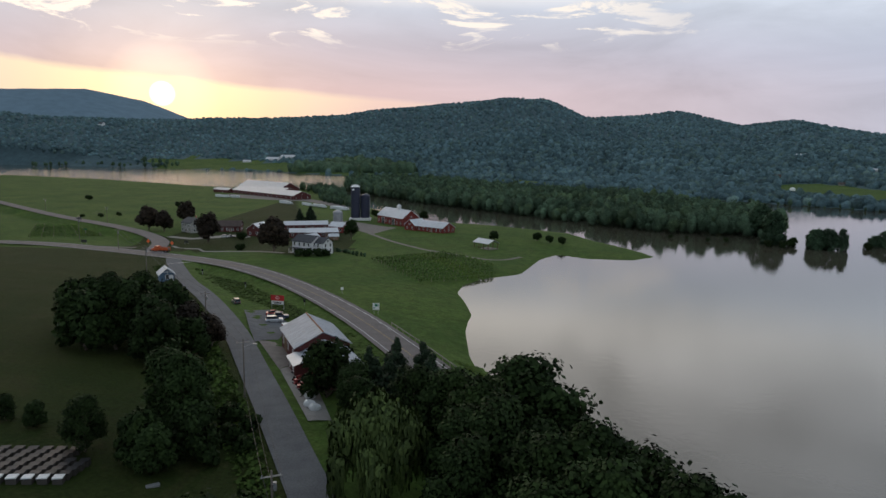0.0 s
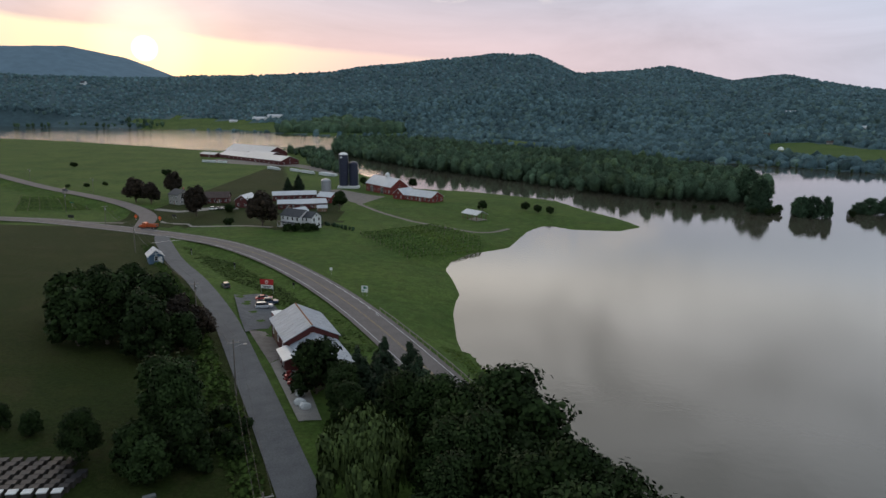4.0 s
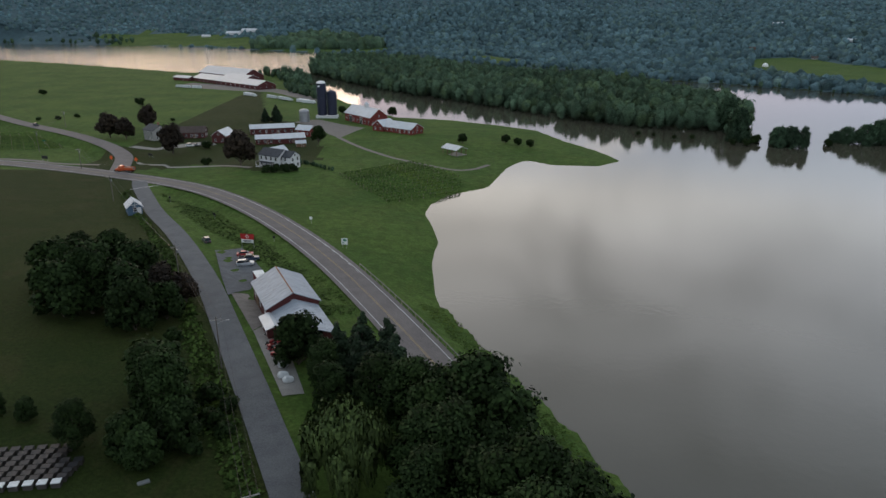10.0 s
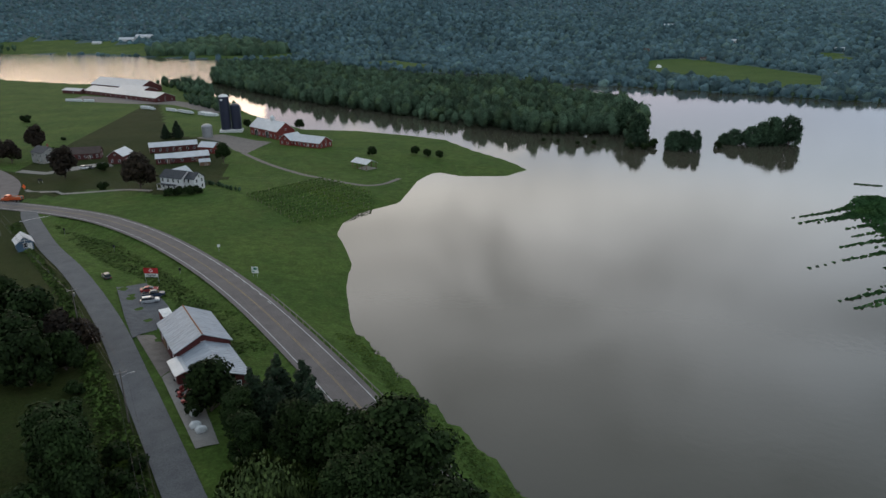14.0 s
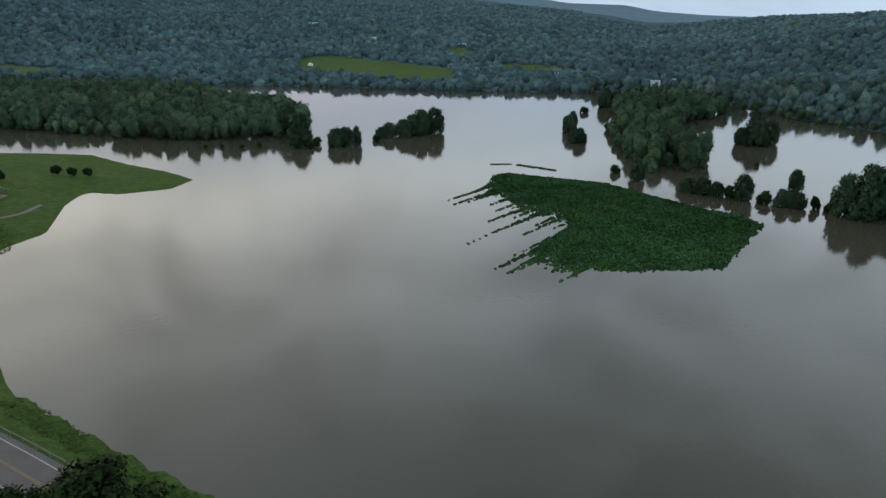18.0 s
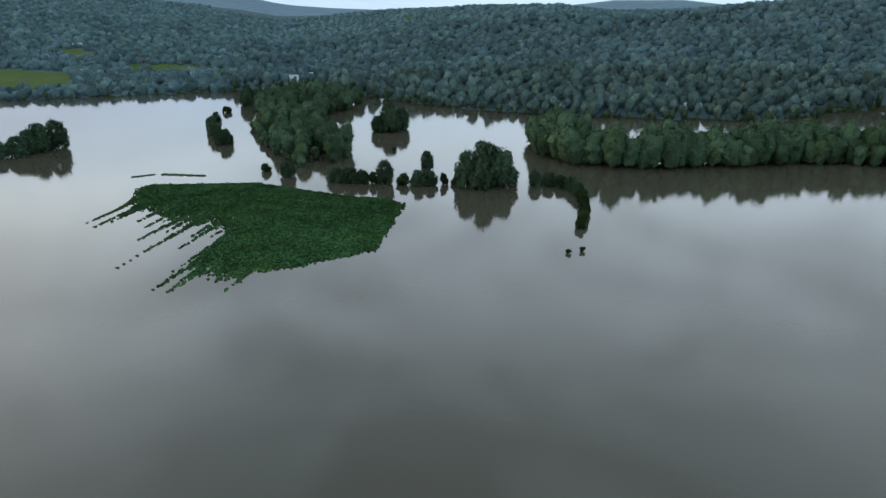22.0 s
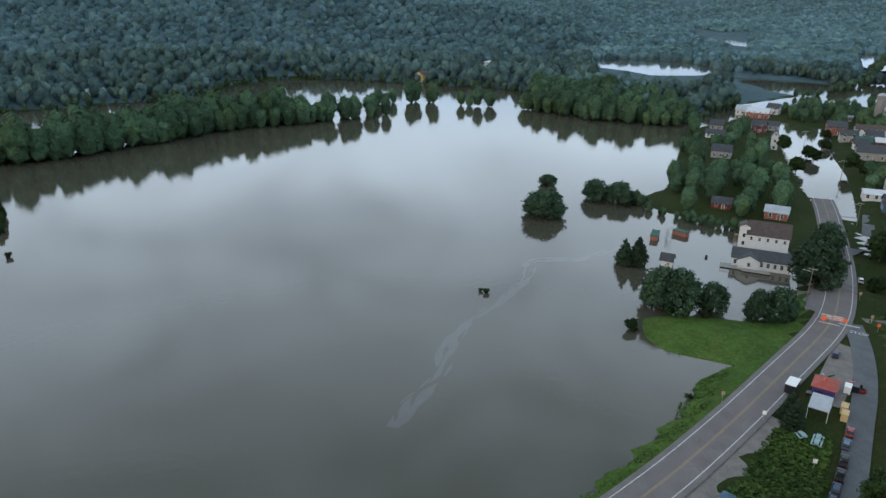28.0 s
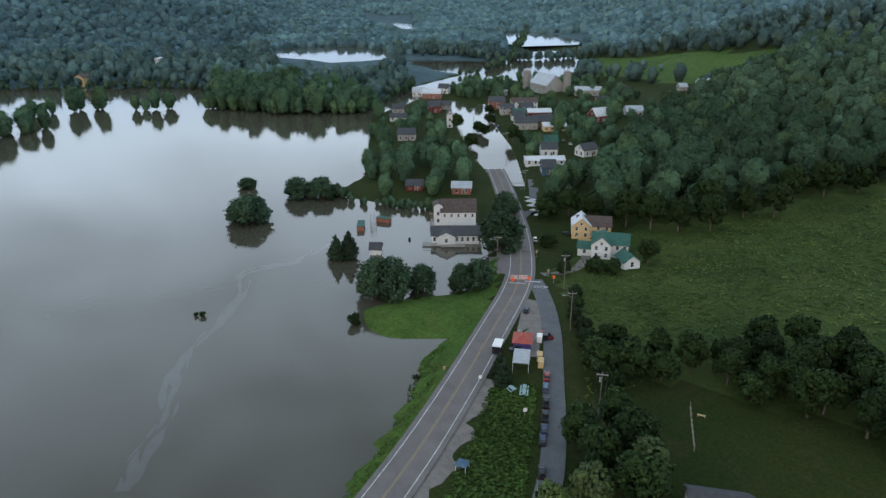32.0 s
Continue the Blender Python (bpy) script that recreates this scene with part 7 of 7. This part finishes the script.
for i, (x, y) in enumerate(((-26.1, 126.6), (-27.3, 124.9), (-25.5, 124), (-26.7, 122.6), (-25.1, 122), (-25.3, 120.1))):
    mower(x, y, 20 + 37 * i, "car_red", "red garden tractor for sale outside the shop")
mower(-28.5, 129.9, 60, "car_blue", "blue garden tractor outside the shop")
for x, y, lbl in ((-23.1, 115.7, "white covered machine on the concrete pad"), (-21.1, 109.7, "white covered machine beside the trees"), (-22.3, 111.3, "grey covered machine beside the trees")):
    ob = thing("covered_machine", lbl, "machine", x, y, 30)
    part("cover", loft([(-0.9, 0.5, 0.3, 0.1, 0.8), (-0.4, 0.65, 0.4, 0.05, 1.2), (0.4, 0.65, 0.45, 0.05, 1.0), (1.0, 0.4, 0.3, 0.1, 0.7)]), "bale_white", ob)
    part("base", Shape().box(0, 0, 0, 1.4, 0.8, 0.1), "rubber", ob)

# rows of crates on the lower left lawn
CRATE = [Shape().box(0, 0, 0, 1.15, 1.0, 0.75).mesh("crate", plain("crate_wood", (0.05, 0.045, 0.04))), Shape().box(0, 0, 0, 1.2, 1.05, 0.10).mesh("cover", M["tarp_black"]), Shape().box(0, 0, 0, 1.2, 1.05, 0.16).mesh("cover", M["bale_white"])]
for col in range(8):
    for r in range(8 if col < 6 else 5):
        x, y = -57.5 + col * 1.6 + r * 0.12, 75.6 + r * 1.3 + col * 0.42
        if r >= 5 and col > 6:
            continue
        ob = thing("firewood_crate", "wooden crate with a white cover sheet" if r == 0 else "dark wooden crate with a black cover sheet", "crate", x, y, 8, None, "crate rows")
        part("crate", CRATE[0], None, ob)
        c = part("cover", CRATE[2 if r == 0 and col < 8 else 1], None, ob)
        c.location = (0, 0, 0.75)
bin_ = thing("metal_tub", "flat metal tub lying on the lawn", "tub", -35.7, 80.3, 30)
part("tub", Shape().box(0, 0, 0, 1.6, 0.7, 0.25), "zinc", bin_)

# ---- road furniture ----


def letters(text, x, y, z, turn, size, mat, parent, stretch=1.0):
    cu = bpy.data.curves.new("letters", "FONT")
    cu.body, cu.size, cu.align_x, cu.align_y = text, size, "CENTER", "CENTER"
    tmp = bpy.data.objects.new("letters", cu)
    scene.collection.objects.link(tmp)
    me = bpy.data.meshes.new_from_object(tmp.evaluated_get(bpy.context.evaluated_depsgraph_get()))
    bpy.data.objects.remove(tmp)
    me.materials.append(M[mat])
    ob = part("letters", me, None, parent)
    ob.matrix_basis = pose(x, y, z, 0, 0, turn) @ Matrix.Diagonal((1, stretch, 1, 1))
    return ob


def road_bar(x, y, turn, w, d, mat="white_line", parent=None, lift=0.035):
    ob = part("bar", Shape().box(x, y, np.interp(y, *ROAD_Z) + lift, w, d, 0.012, turn), mat, parent or road)


road_bar(-104.0, 266.8, 33, 6.0, 0.5)
road_bar(-101.0, 268.5, -57, 0.45, 3.4)
road_bar(-106.9, 264.0, -57, 0.45, 3.4)
letters("STOP", -103.8, 264.0, np.interp(264, *ROAD_Z) + 0.04, 33, 2.3, "white_line", road, 1.3)
road_bar(101.5, -151.2, 35, 4.5, 0.5)
road_bar(104.0, -147.5, -55, 0.4, 4.5)
letters("STOP", 97.6, -149.6, np.interp(-149.6, *ROAD_Z) + 0.04, 215, 1.7, "white_line", road, 1.3)
dash = smooth_line([(-62, 249), (-48, 231), (-36, 213), (-26, 196), (-18, 181), (-12, 168)], 1.0)
for i in range(0, len(dash) - 3, 6):
    a, b = dash[i], dash[min(i + 2, len(dash) - 1)]
    road_bar(*((a + b) / 2), math.degrees(math.atan2(*(b - a)[::-1])), 2.2, 0.22)


def sign_post(name, label, x, y, turn, panels, high=2.6, posts=(0.0,), category="sign"):
    """A sign on posts. panels: width, height, mid z, material, tilt."""
    ob = thing(name, label, category, x, y, turn)
    for p in posts:
        part("post", Shape().box(p, 0.06, -0.3, 0.09, 0.09, high + 0.3), "galvanised", ob)
    for w, h, z, mat, tilt in panels:
        q = part("panel", Shape().box(0, 0, -h / 2, w, 0.05, h), mat, ob)
        q.matrix_basis = pose(0, -0.03 - 0.002 * len(ob.children), z, 0, tilt, 0)
    return ob


sign_post("warning_sign", "orange diamond road-work sign on a stand", -139.5, 322.5, -25, [(1.5, 1.5, 1.5, "orange", 45)], 1.4, category="road sign")
sign_post("warning_sign", "orange diamond road-work sign beside the road", -126.3, 317.5, -25, [(1.5, 1.5, 1.5, "orange", 45)], 1.4, category="road sign")
rs = sign_post("shop_sign", "red and white roadside sign on two posts", -47.6, 194.4, -14, [(4.2, 1.6, 3.6, "sign_red", 0), (3.8, 1.0, 2.2, "sign_white", 0), (0.9, 0.9, 3.6, "sign_white", 45), (0.6, 0.6, 3.6, "sign_red", 45)], 4.4, (-1.9, 1.9))
part("bar", Shape().box(0, -0.1, 2.2, 2.8, 0.03, 0.22).box(0, -0.1, 1.9, 2.2, 0.03, 0.14), "sign_dark", rs)
sign_post("road_sign", "small white road sign on a post", -33, 222, -10, [(0.9, 0.9, 2.1, "sign_white", 0)], category="road sign")
rg = sign_post("route_sign", "pair of white and green route signs", -19.5, 197.5, -10, [(2.0, 2.0, 2.3, "sign_white", 0), (0.75, 0.75, 2.7, "sign_green", 0)], 3.2, (-0.6, 0.6), category="road sign")
part("bar", Shape().box(0.45, -0.09, 2.5, 0.7, 0.03, 0.35).box(-0.45, -0.09, 1.7, 0.6, 0.03, 0.3), "sign_green", rg)
sign_post("farm_sign", "dark wooden farm sign on two legs", -130, 345, -20, [(2.4, 1.0, 1.5, "sign_dark", 0)], 1.8, (-1.0, 1.0))
sign_post("farm_sign", "dark wooden sign by the junction", -176, 334, -20, [(3.6, 1.4, 2.0, "sign_dark", 0)], 2.6, (-1.6, 1.6))
sign_post("street_sign", "green street sign on a pole", -197, 376, 0, [(2.0, 0.5, 3.6, "sign_green", 0)], 3.8)
for x, y, m in ((112.4, -168.3, "yellow_line"), (101.0, -158.0, "yellow_line"), (97.0, -155.0, "orange"), (86.4, -98.2, "yellow_line"), (78.4, -100.6, "sign_white"), (64.5, -97.5, "sign_white"), (-88, 248, "sign_dark"), (-66, 226, "sign_dark"), (-41, 200, "sign_dark")):
    sign_post("road_sign", "small roadside marker sign on a post", x, y, -130 if y < 0 else -15, [(0.7, 0.8, 1.9, m, 0)], 2.3, category="road sign")


def barricade(x, y, turn):
    ob = thing("barricade", "striped road-closed barricade with orange sign", "barricade", x, y, turn, float(np.interp(y, *ROAD_Z)) + 0.02, "barricades")
    for z in (0.4, 0.85, 1.3):
        part("rail", Shape().box(0, 0, z, 2.2, 0.06, 0.24), "sign_white", ob)
        for k in range(4):
            part("stripe", Shape().box(-0.85 + k * 0.55, 0, z + 0.004, 0.26, 0.075, 0.232), "orange", ob)
    for sx in (-0.9, 0.9):
        part("leg", Shape().box(sx, 0, 0, 0.08, 0.08, 1.6).box(sx, 0, 0, 0.08, 1.2, 0.08), "galvanised", ob)


barricade(105.8, -148.4, -140)
barricade(103.9, -150.0, -140)
for x, y in ((105.5, -147.2), (102.8, -151.0)):
    sign_post("warning_sign", "orange round road-closed sign", x, y, -140, [(1.0, 1.0, 1.0, "orange", 45)], 1.0, category="road sign")


def utility_pole(x, y, turn, high=10.5, lamp=False):
    ob = thing("utility_pole", "weathered wooden utility pole with crossarm", "pole", x, y, turn, None, "utility poles")
    part("pole", Shape().tube([(0, 0, -0.6), (0, 0, high)], [0.15, 0.10], 8), "pole_wood", ob)
    part("crossarm", Shape().box(0, 0, high - 0.7, 2.2, 0.12, 0.14), "grey_wood", ob)
    for sx in (-0.95, 0, 0.95):
        part("insulator", Shape().tube([(sx, 0, high - 0.56), (sx, 0, high - 0.32)], [0.06, 0.04], 6), "zinc", ob)
    if lamp:
        part("lamp_arm", Shape().tube([(0, 0, high - 1.5), (1.2, 0, high - 1.1), (1.8, 0, high - 1.1)], [0.04] * 3, 6), "galvanised", ob)
        part("lamp_head", Shape().box(2.0, 0, high - 1.2, 0.7, 0.28, 0.16), "zinc", ob)
    else:
        part("transformer", Shape().tube([(0.3, 0, high - 2.2), (0.3, 0, high - 1.3)], [0.22, 0.22], 10), "zinc", ob)
    return Vector((x, y, max(height(x, y), 0) + high - 0.3))


line1 = [utility_pole(x, y, t, h, l) for x, y, t, h, l in ((-107.5, 246, 30, 9.5, False), (-56.7, 161.1, 30, 10, False), (-34.3, 115.1, 25, 10.5, True), (-17.2, 66, 22, 10.5, False), (4, 14, 22, 10.5, False), (25, -50, 25, 10.5, False), (54, -107, 30, 10.5, False),
                                                             (78, -134, 40, 10.5, True), (93, -154, 40, 10.5, False), (118, -156, 40, 10, True))]
line2 = [utility_pole(x, y, t, h, l) for x, y, t, h, l in ((-193, 362, 30, 11, False), (-218, 444, 45, 10.5, False), (-144, 302, 30, 9.5, False), (-290, 500, 45, 10.5, False))]
for x, y in ((161, -228), (213, -283), (272, -326)):
    utility_pole(x, y, 45, 9.0, True)


def wires(a, b, turn):
    w = Shape()
    c, s = math.cos(radians(turn)), math.sin(radians(turn))
    for off in (-0.95, 0.95, 0.0):
        pts = []
        for k in range(13):
            t = k / 12
            p = a.lerp(b, t)
            pts.append((p.x + off * c, p.y + off * s, p.z - 4 * t * (1 - t) * 1.1 - (1.2 if off == 0 else 0)))
        w.tube(pts, [0.022] * 13, 4, cap=False)
    ob = new("power_line", w.mesh("power_line", M["tarp_black"]))
    tagged(ob, "thin dark power lines strung between poles", "cable", "power lines")


for a, b in zip(line1[:-1], line1[1:]):
    wires(a, b, 28)
wires(line2[0], line2[1], 40)
wires(line1[0], line2[2], 40)

# guard rails beside the lake
plain("dull_rail", (0.15, 0.145, 0.135), 0.6, 0.3)


def guardrail(line, label):
    pts = smooth_line(line, 2.0)
    ob = tagged(new("guardrail"), label, "guardrail")
    z = np.interp(pts[:, 1], *ROAD_Z)
    r = Shape()
    r.tube([(x, y, h + 0.62) for (x, y), h in zip(pts, z)], [0.13] * len(pts), 6)
    part("rail", r, "dull_rail", ob)
    for (x, y), h in list(zip(pts, z))[::2]:
        part("post", GPOST, None, ob).location = (x, y, h)


GPOST = Shape().box(0, 0, -0.4, 0.16, 0.16, 1.1).mesh("post", M["post_wood"])
t_ = np.gradient(main_line, axis=0)
t_ /= np.hypot(*t_.T)[:, None]
off_ = main_line + np.stack([-t_[:, 1], t_[:, 0]], 1) * 5.3
guardrail([tuple(p) for p in off_[(off_[:, 1] < 178) & (off_[:, 1] > 40)]][::4], "grey steel guardrail on wooden posts beside the lake road")

# ---- paved yards, drives, verges ----


def patch(name, poly, mat, label, lift=0.05, category="ground", step=2.0):
    """A paved or planted area that follows the land."""
    p = np.array(poly, float)
    bm = bmesh.new()
    f = bm.faces.new([bm.verts.new((x, y, 0)) for x, y in poly])
    if f.normal.z < 0:
        f.normal_flip()
    for ax, lo, hi in ((0, *np.sort(p[:, 0])[[0, -1]]), (1, *np.sort(p[:, 1])[[0, -1]])):
        for c in np.arange(lo + step, hi, step):
            co, no = [0, 0, 0], [0, 0, 0]
            co[ax], no[ax] = c, 1
            bmesh.ops.bisect_plane(bm, geom=bm.verts[:] + bm.edges[:] + bm.faces[:], plane_co=co, plane_no=no)
    bm.normal_update()
    for fc in bm.faces:
        if fc.normal.z < 0:
            fc.normal_flip()
    z = land_height(np.array([v.co.x for v in bm.verts]), np.array([v.co.y for v in bm.verts]))
    for v, h in zip(bm.verts, z):
        v.co.z = h + lift
    me = bpy.data.meshes.new(name)
    bm.to_mesh(me)
    bm.free()
    me.materials.append(M[mat])
    return tagged(new(name, me), label, category, kind="structure")


patch("gravel_lot", [(-55.9, 189.5), (-49.1, 193.8), (-39, 173.7), (-38.7, 158), (-42.5, 151.8), (-47.6, 165.3)], "dark_gravel", "grey gravel parking lot beside the side road", 0.14)
patch("shop_forecourt", [(-42, 153), (-37.8, 154.6), (-30.2, 136.4), (-32.2, 131.5)], "gravel", "bare dirt strip along the shop wall", 0.12)
patch("concrete_pad", [(-32, 131.2), (-29.8, 136.3), (-27.3, 135.2), (-17.6, 105.8), (-21.1, 104.1)], "concrete", "pale concrete pad beside the side road", 0.16)
patch("church_drive", [(104, -152), (113, -163), (126, -171), (140, -164), (136, -158), (122, -159), (113, -150)], "asphalt", "grey paved church driveway running into the flood", 0.10)
patch("diner_lot", [(93, -142), (97, -141), (92, -133), (86, -123), (80, -116), (76, -118), (84, -131)], "gravel", "brown gravel lot round the diner", 0.14)
patch("pullout", [(84, -102), (70, -78), (60, -58), (58, -62), (66, -84), (77, -104)], "gravel", "brown gravel shoulder beside the main road", 0.02)
patch("farm_yard", [(-79, 467), (-74, 477), (-64, 480), (-40, 450), (-30, 442), (-36, 424), (-42, 404), (-50, 417), (-62, 450)], "gravel", "pale gravel farmyard between barns", 0.08)
patch("dairy_yard", [(-235, 705), (-170, 668), (-130, 655), (-85, 590), (-75, 600), (-110, 660), (-135, 690), (-230, 745)], "gravel", "brown bare yard in front of the dairy barns", 0.08, step=5)
patch("house_drive", [(-152, 373), (-135, 364), (-122, 372), (-108, 384), (-112, 392), (-124, 384), (-136, 370), (-150, 378)], "concrete", "pale gravel drive to the houses", 0.07)
path_line = smooth_line([(-44, 408), (-36, 390), (-25, 368), (-4, 337), (17, 314), (28, 316), (38, 331)], 2)
tagged(strip("farm_path", path_line, -1.3, 1.3, 0.08, "gravel", z=1), "pale gravel path across the farm meadow", "path", kind="structure")
tagged(strip("farm_drive", smooth_line([(-126, 318), (-110, 317), (-95, 320), (-86, 322), (-74, 316)], 2), -1.4, 1.4, 0.08, "concrete", z=1), "pale drive to the white farmhouse", "path", kind="structure")
tagged(strip("lane_west", smooth_line([(-140, 318), (-165, 322), (-185, 340), (-240, 352)], 2), -1.6, 1.6, 0.08, "gravel", z=1), "narrow gravel lane by the vineyard", "path", kind="structure")
tagged(strip("house_lane", smooth_line([(103, -158), (98, -168), (100, -176), (106, -190), (114, -194)], 2), -1.6, 1.6, 0.08, "gravel", z=1), "gravel drive up to the two houses", "path", kind="structure")
tagged(strip("village_lane", smooth_line([(140, -198), (146, -215), (158, -230), (168, -243)], 2), -2.2, 2.2, 0.10, "lane", z=1), "paved side lane at the village edge", "path", kind="structure")

# pale scum line drifting on the lake
scum = smooth_line([(105, -37), (111, -42), (117, -50), (126, -57), (138, -65), (144, -74), (150, -83), (160, -95), (172, -103), (170, -111), (167, -119), (171, -129), (173, -140)], 1.2)
sc_co, sc_f = [], []
for strand in range(3):
    off, wide = rng.normal(0, 0.9), rng.uniform(0.5, 1.1)
    k = np.arange(len(scum))
    mid_ = off + 1.1 * np.sin(k * 0.11 + strand * 2) + 0.5 * np.sin(k * 0.37 + strand)
    half = wide * np.clip(0.55 + 0.5 * np.sin(k * 0.23 + strand * 1.3) + 0.35 * np.sin(k * 0.71 + strand * 4), 0, 2)
    t_s = np.gradient(scum, axis=0)
    t_s /= np.hypot(*t_s.T)[:, None]
    n_s = np.stack([t_s[:, 1], -t_s[:, 0]], 1)
    b = len(sc_co)
    for p_, n_, m_, h_ in zip(scum, n_s, mid_, half):
        sc_co += [(*(p_ + n_ * (m_ - h_)), 0.006 + strand * 0.004), (*(p_ + n_ * (m_ + h_)), 0.006 + strand * 0.004)]
    sc_f += [(b + 2 * i, b + 2 * i + 1, b + 2 * i + 3, b + 2 * i + 2) for i in range(len(scum) - 1) if half[i] > 0.02 and half[i + 1] > 0.02]
M["scum"] = material("surface_film", two_tone((0.078, 0.077, 0.066), (0.090, 0.088, 0.078), 0.4), 0.08, spec=0.68)
film_ = tagged(new("surface_film", quads_mesh("surface_film", np.array(sc_co), np.array(sc_f), smooth=False)), "pale film drifting in a line on the water", "scum", kind="stuff")
film_.data.materials.append(M["scum"])

# rough grass and weeds
def weeds(name, label, poly, spacing, high, mat, keep=None):
    pl = scatter(poly, spacing, 0.5, (0.6, 1.3), keep)
    co, fa, _ = leaf_quads([(0, 0, 0.2, 0.7, 0.7, 0.35)], 8, 0.42, flat=0.8)
    z = np.maximum(land_height(pl[:, 0], pl[:, 1]), 0)
    s, w = pl[:, 2][:, None], rng.uniform(0, 6.28, len(pl))[:, None]
    out = np.stack([(co[:, 0] * np.cos(w) - co[:, 1] * np.sin(w)) * s + pl[:, :1], (co[:, 0] * np.sin(w) + co[:, 1] * np.cos(w)) * s + pl[:, 1:2], co[:, 2] * s * high + z[:, None]], -1)
    me = quads_mesh(name, out.reshape(-1, 3), (fa[None] + (np.arange(len(pl)) * len(co))[:, None, None]).reshape(-1, 4), smooth=False)
    me.materials.append(M[mat])
    tagged(new(name, me), label, "grass", kind="stuff")


M["weed"] = material("weed_leaves", leaf_look((0.032, 0.060, 0.013), (0.058, 0.092, 0.020)), 0.9, spec=0.08)
M["verge_leaf"] = material("verge_leaves", leaf_look((0.042, 0.080, 0.017), (0.070, 0.114, 0.025)), 0.9, spec=0.08)
M["bank_grass"] = material("bank_grass", leaf_look((0.050, 0.092, 0.018), (0.080, 0.128, 0.026)), 0.9, spec=0.08)


for key in ("weed", "verge_leaf", "bank_grass"):
    soften(M[key], 0.6)
M["herb_leaf"] = material("herb_leaves", leaf_look((0.030, 0.054, 0.014), (0.066, 0.092, 0.024)), 0.9, spec=0.05)


def off_roads(x, y):
    ok = np.ones(len(x), bool)
    for line, half in ((MAIN_ROAD, 5.8), (SIDE_ROAD, 4.0)):
        ok &= line_distance(line, x, y)[0] > half
    return ok


weeds("verge_weeds", "tall green weeds between the two roads", [(76, -101), (70, -108), (63, -104), (47, -78), (30, -40), (45, -30), (58, -62), (67, -84)], 0.8, 0.8, "verge_leaf", off_roads)
weeds("bank_weeds", "rough green growth on the lake bank", [(9, 160), (16, 140), (26, 112), (35, 86), (52, 28), (63, -20), (73, -60), (85, -83), (97, -102), (100, -116), (92, -104), (80, -82), (70, -60), (58, -20), (46, 26), (28, 84), (12, 130), (2, 158)], 1.1, 0.55, "bank_grass", off_roads)
weeds("lane_weeds", "rough grass and weeds along the side road", [(-110, 258), (-91.2, 224.1), (-70.6, 186.4), (-56.2, 155.1), (-46.1, 129.7), (-36.1, 105), (-22.6, 75.7), (-17.9, 77.6), (-32.3, 110.5), (-43.2, 132.7), (-54.3, 160.2), (-68.7, 190.6), (-87.2, 222), (-108, 262)], 1.0, 0.9, "weed", off_roads)
weeds("slope_weeds", "rough tall herbs on the slope below the wood", [(103, -160), (84, -150), (72, -130), (60, -112), (55, -118), (52, -136), (20, -150), (-40, -190), (-20, -300), (50, -300), (78, -246), (100, -210)], 1.5, 0.5, "herb_leaf", off_roads)
weeds("median_grass", "rough grass between the roads by the shop", [(-95, 258), (-67.8, 235.25), (-43.65, 201.5), (-21.65, 167.65), (-11.75, 145.2), (-19.55, 143.15), (-31.5, 160.5), (-39.5, 177.9), (-51.6, 198.45), (-65.6, 212.75), (-83.75, 239.35)], 1.1, 0.7, "weed", off_roads)
soften(M["herb_leaf"], 0.6)
fence = thing("garden_fence", "thin wooden garden fence on the lower lawn", "fence", 0, 0, 0, 0.0)
for k in range(8):
    x, y = 42 - 6.2 * k / 7, -121 + 12 * k / 7
    part("post", POST, None, fence).location = (x, y, height(x, y))
fr_ = Shape()
for h in (0.6, 1.2):
    fr_.tube([(42, -121, height(42, -121) + h), (39, -115, height(39, -115) + h), (35.8, -109, height(35.8, -109) + h)], [0.05] * 3, 4)
part("rail", fr_, "post_wood", fence)
tbl = thing("garden_bench", "pale wooden bench by the garden fence", "bench", 39.2, -119.8, 20)
part("seat", Shape().box(0, 0, 0.4, 1.5, 0.5, 0.06), "cream_wood", tbl)
part("leg", Shape().box(-0.6, 0, 0, 0.1, 0.45, 0.4).box(0.6, 0, 0, 0.1, 0.45, 0.4), "cream_wood", tbl)
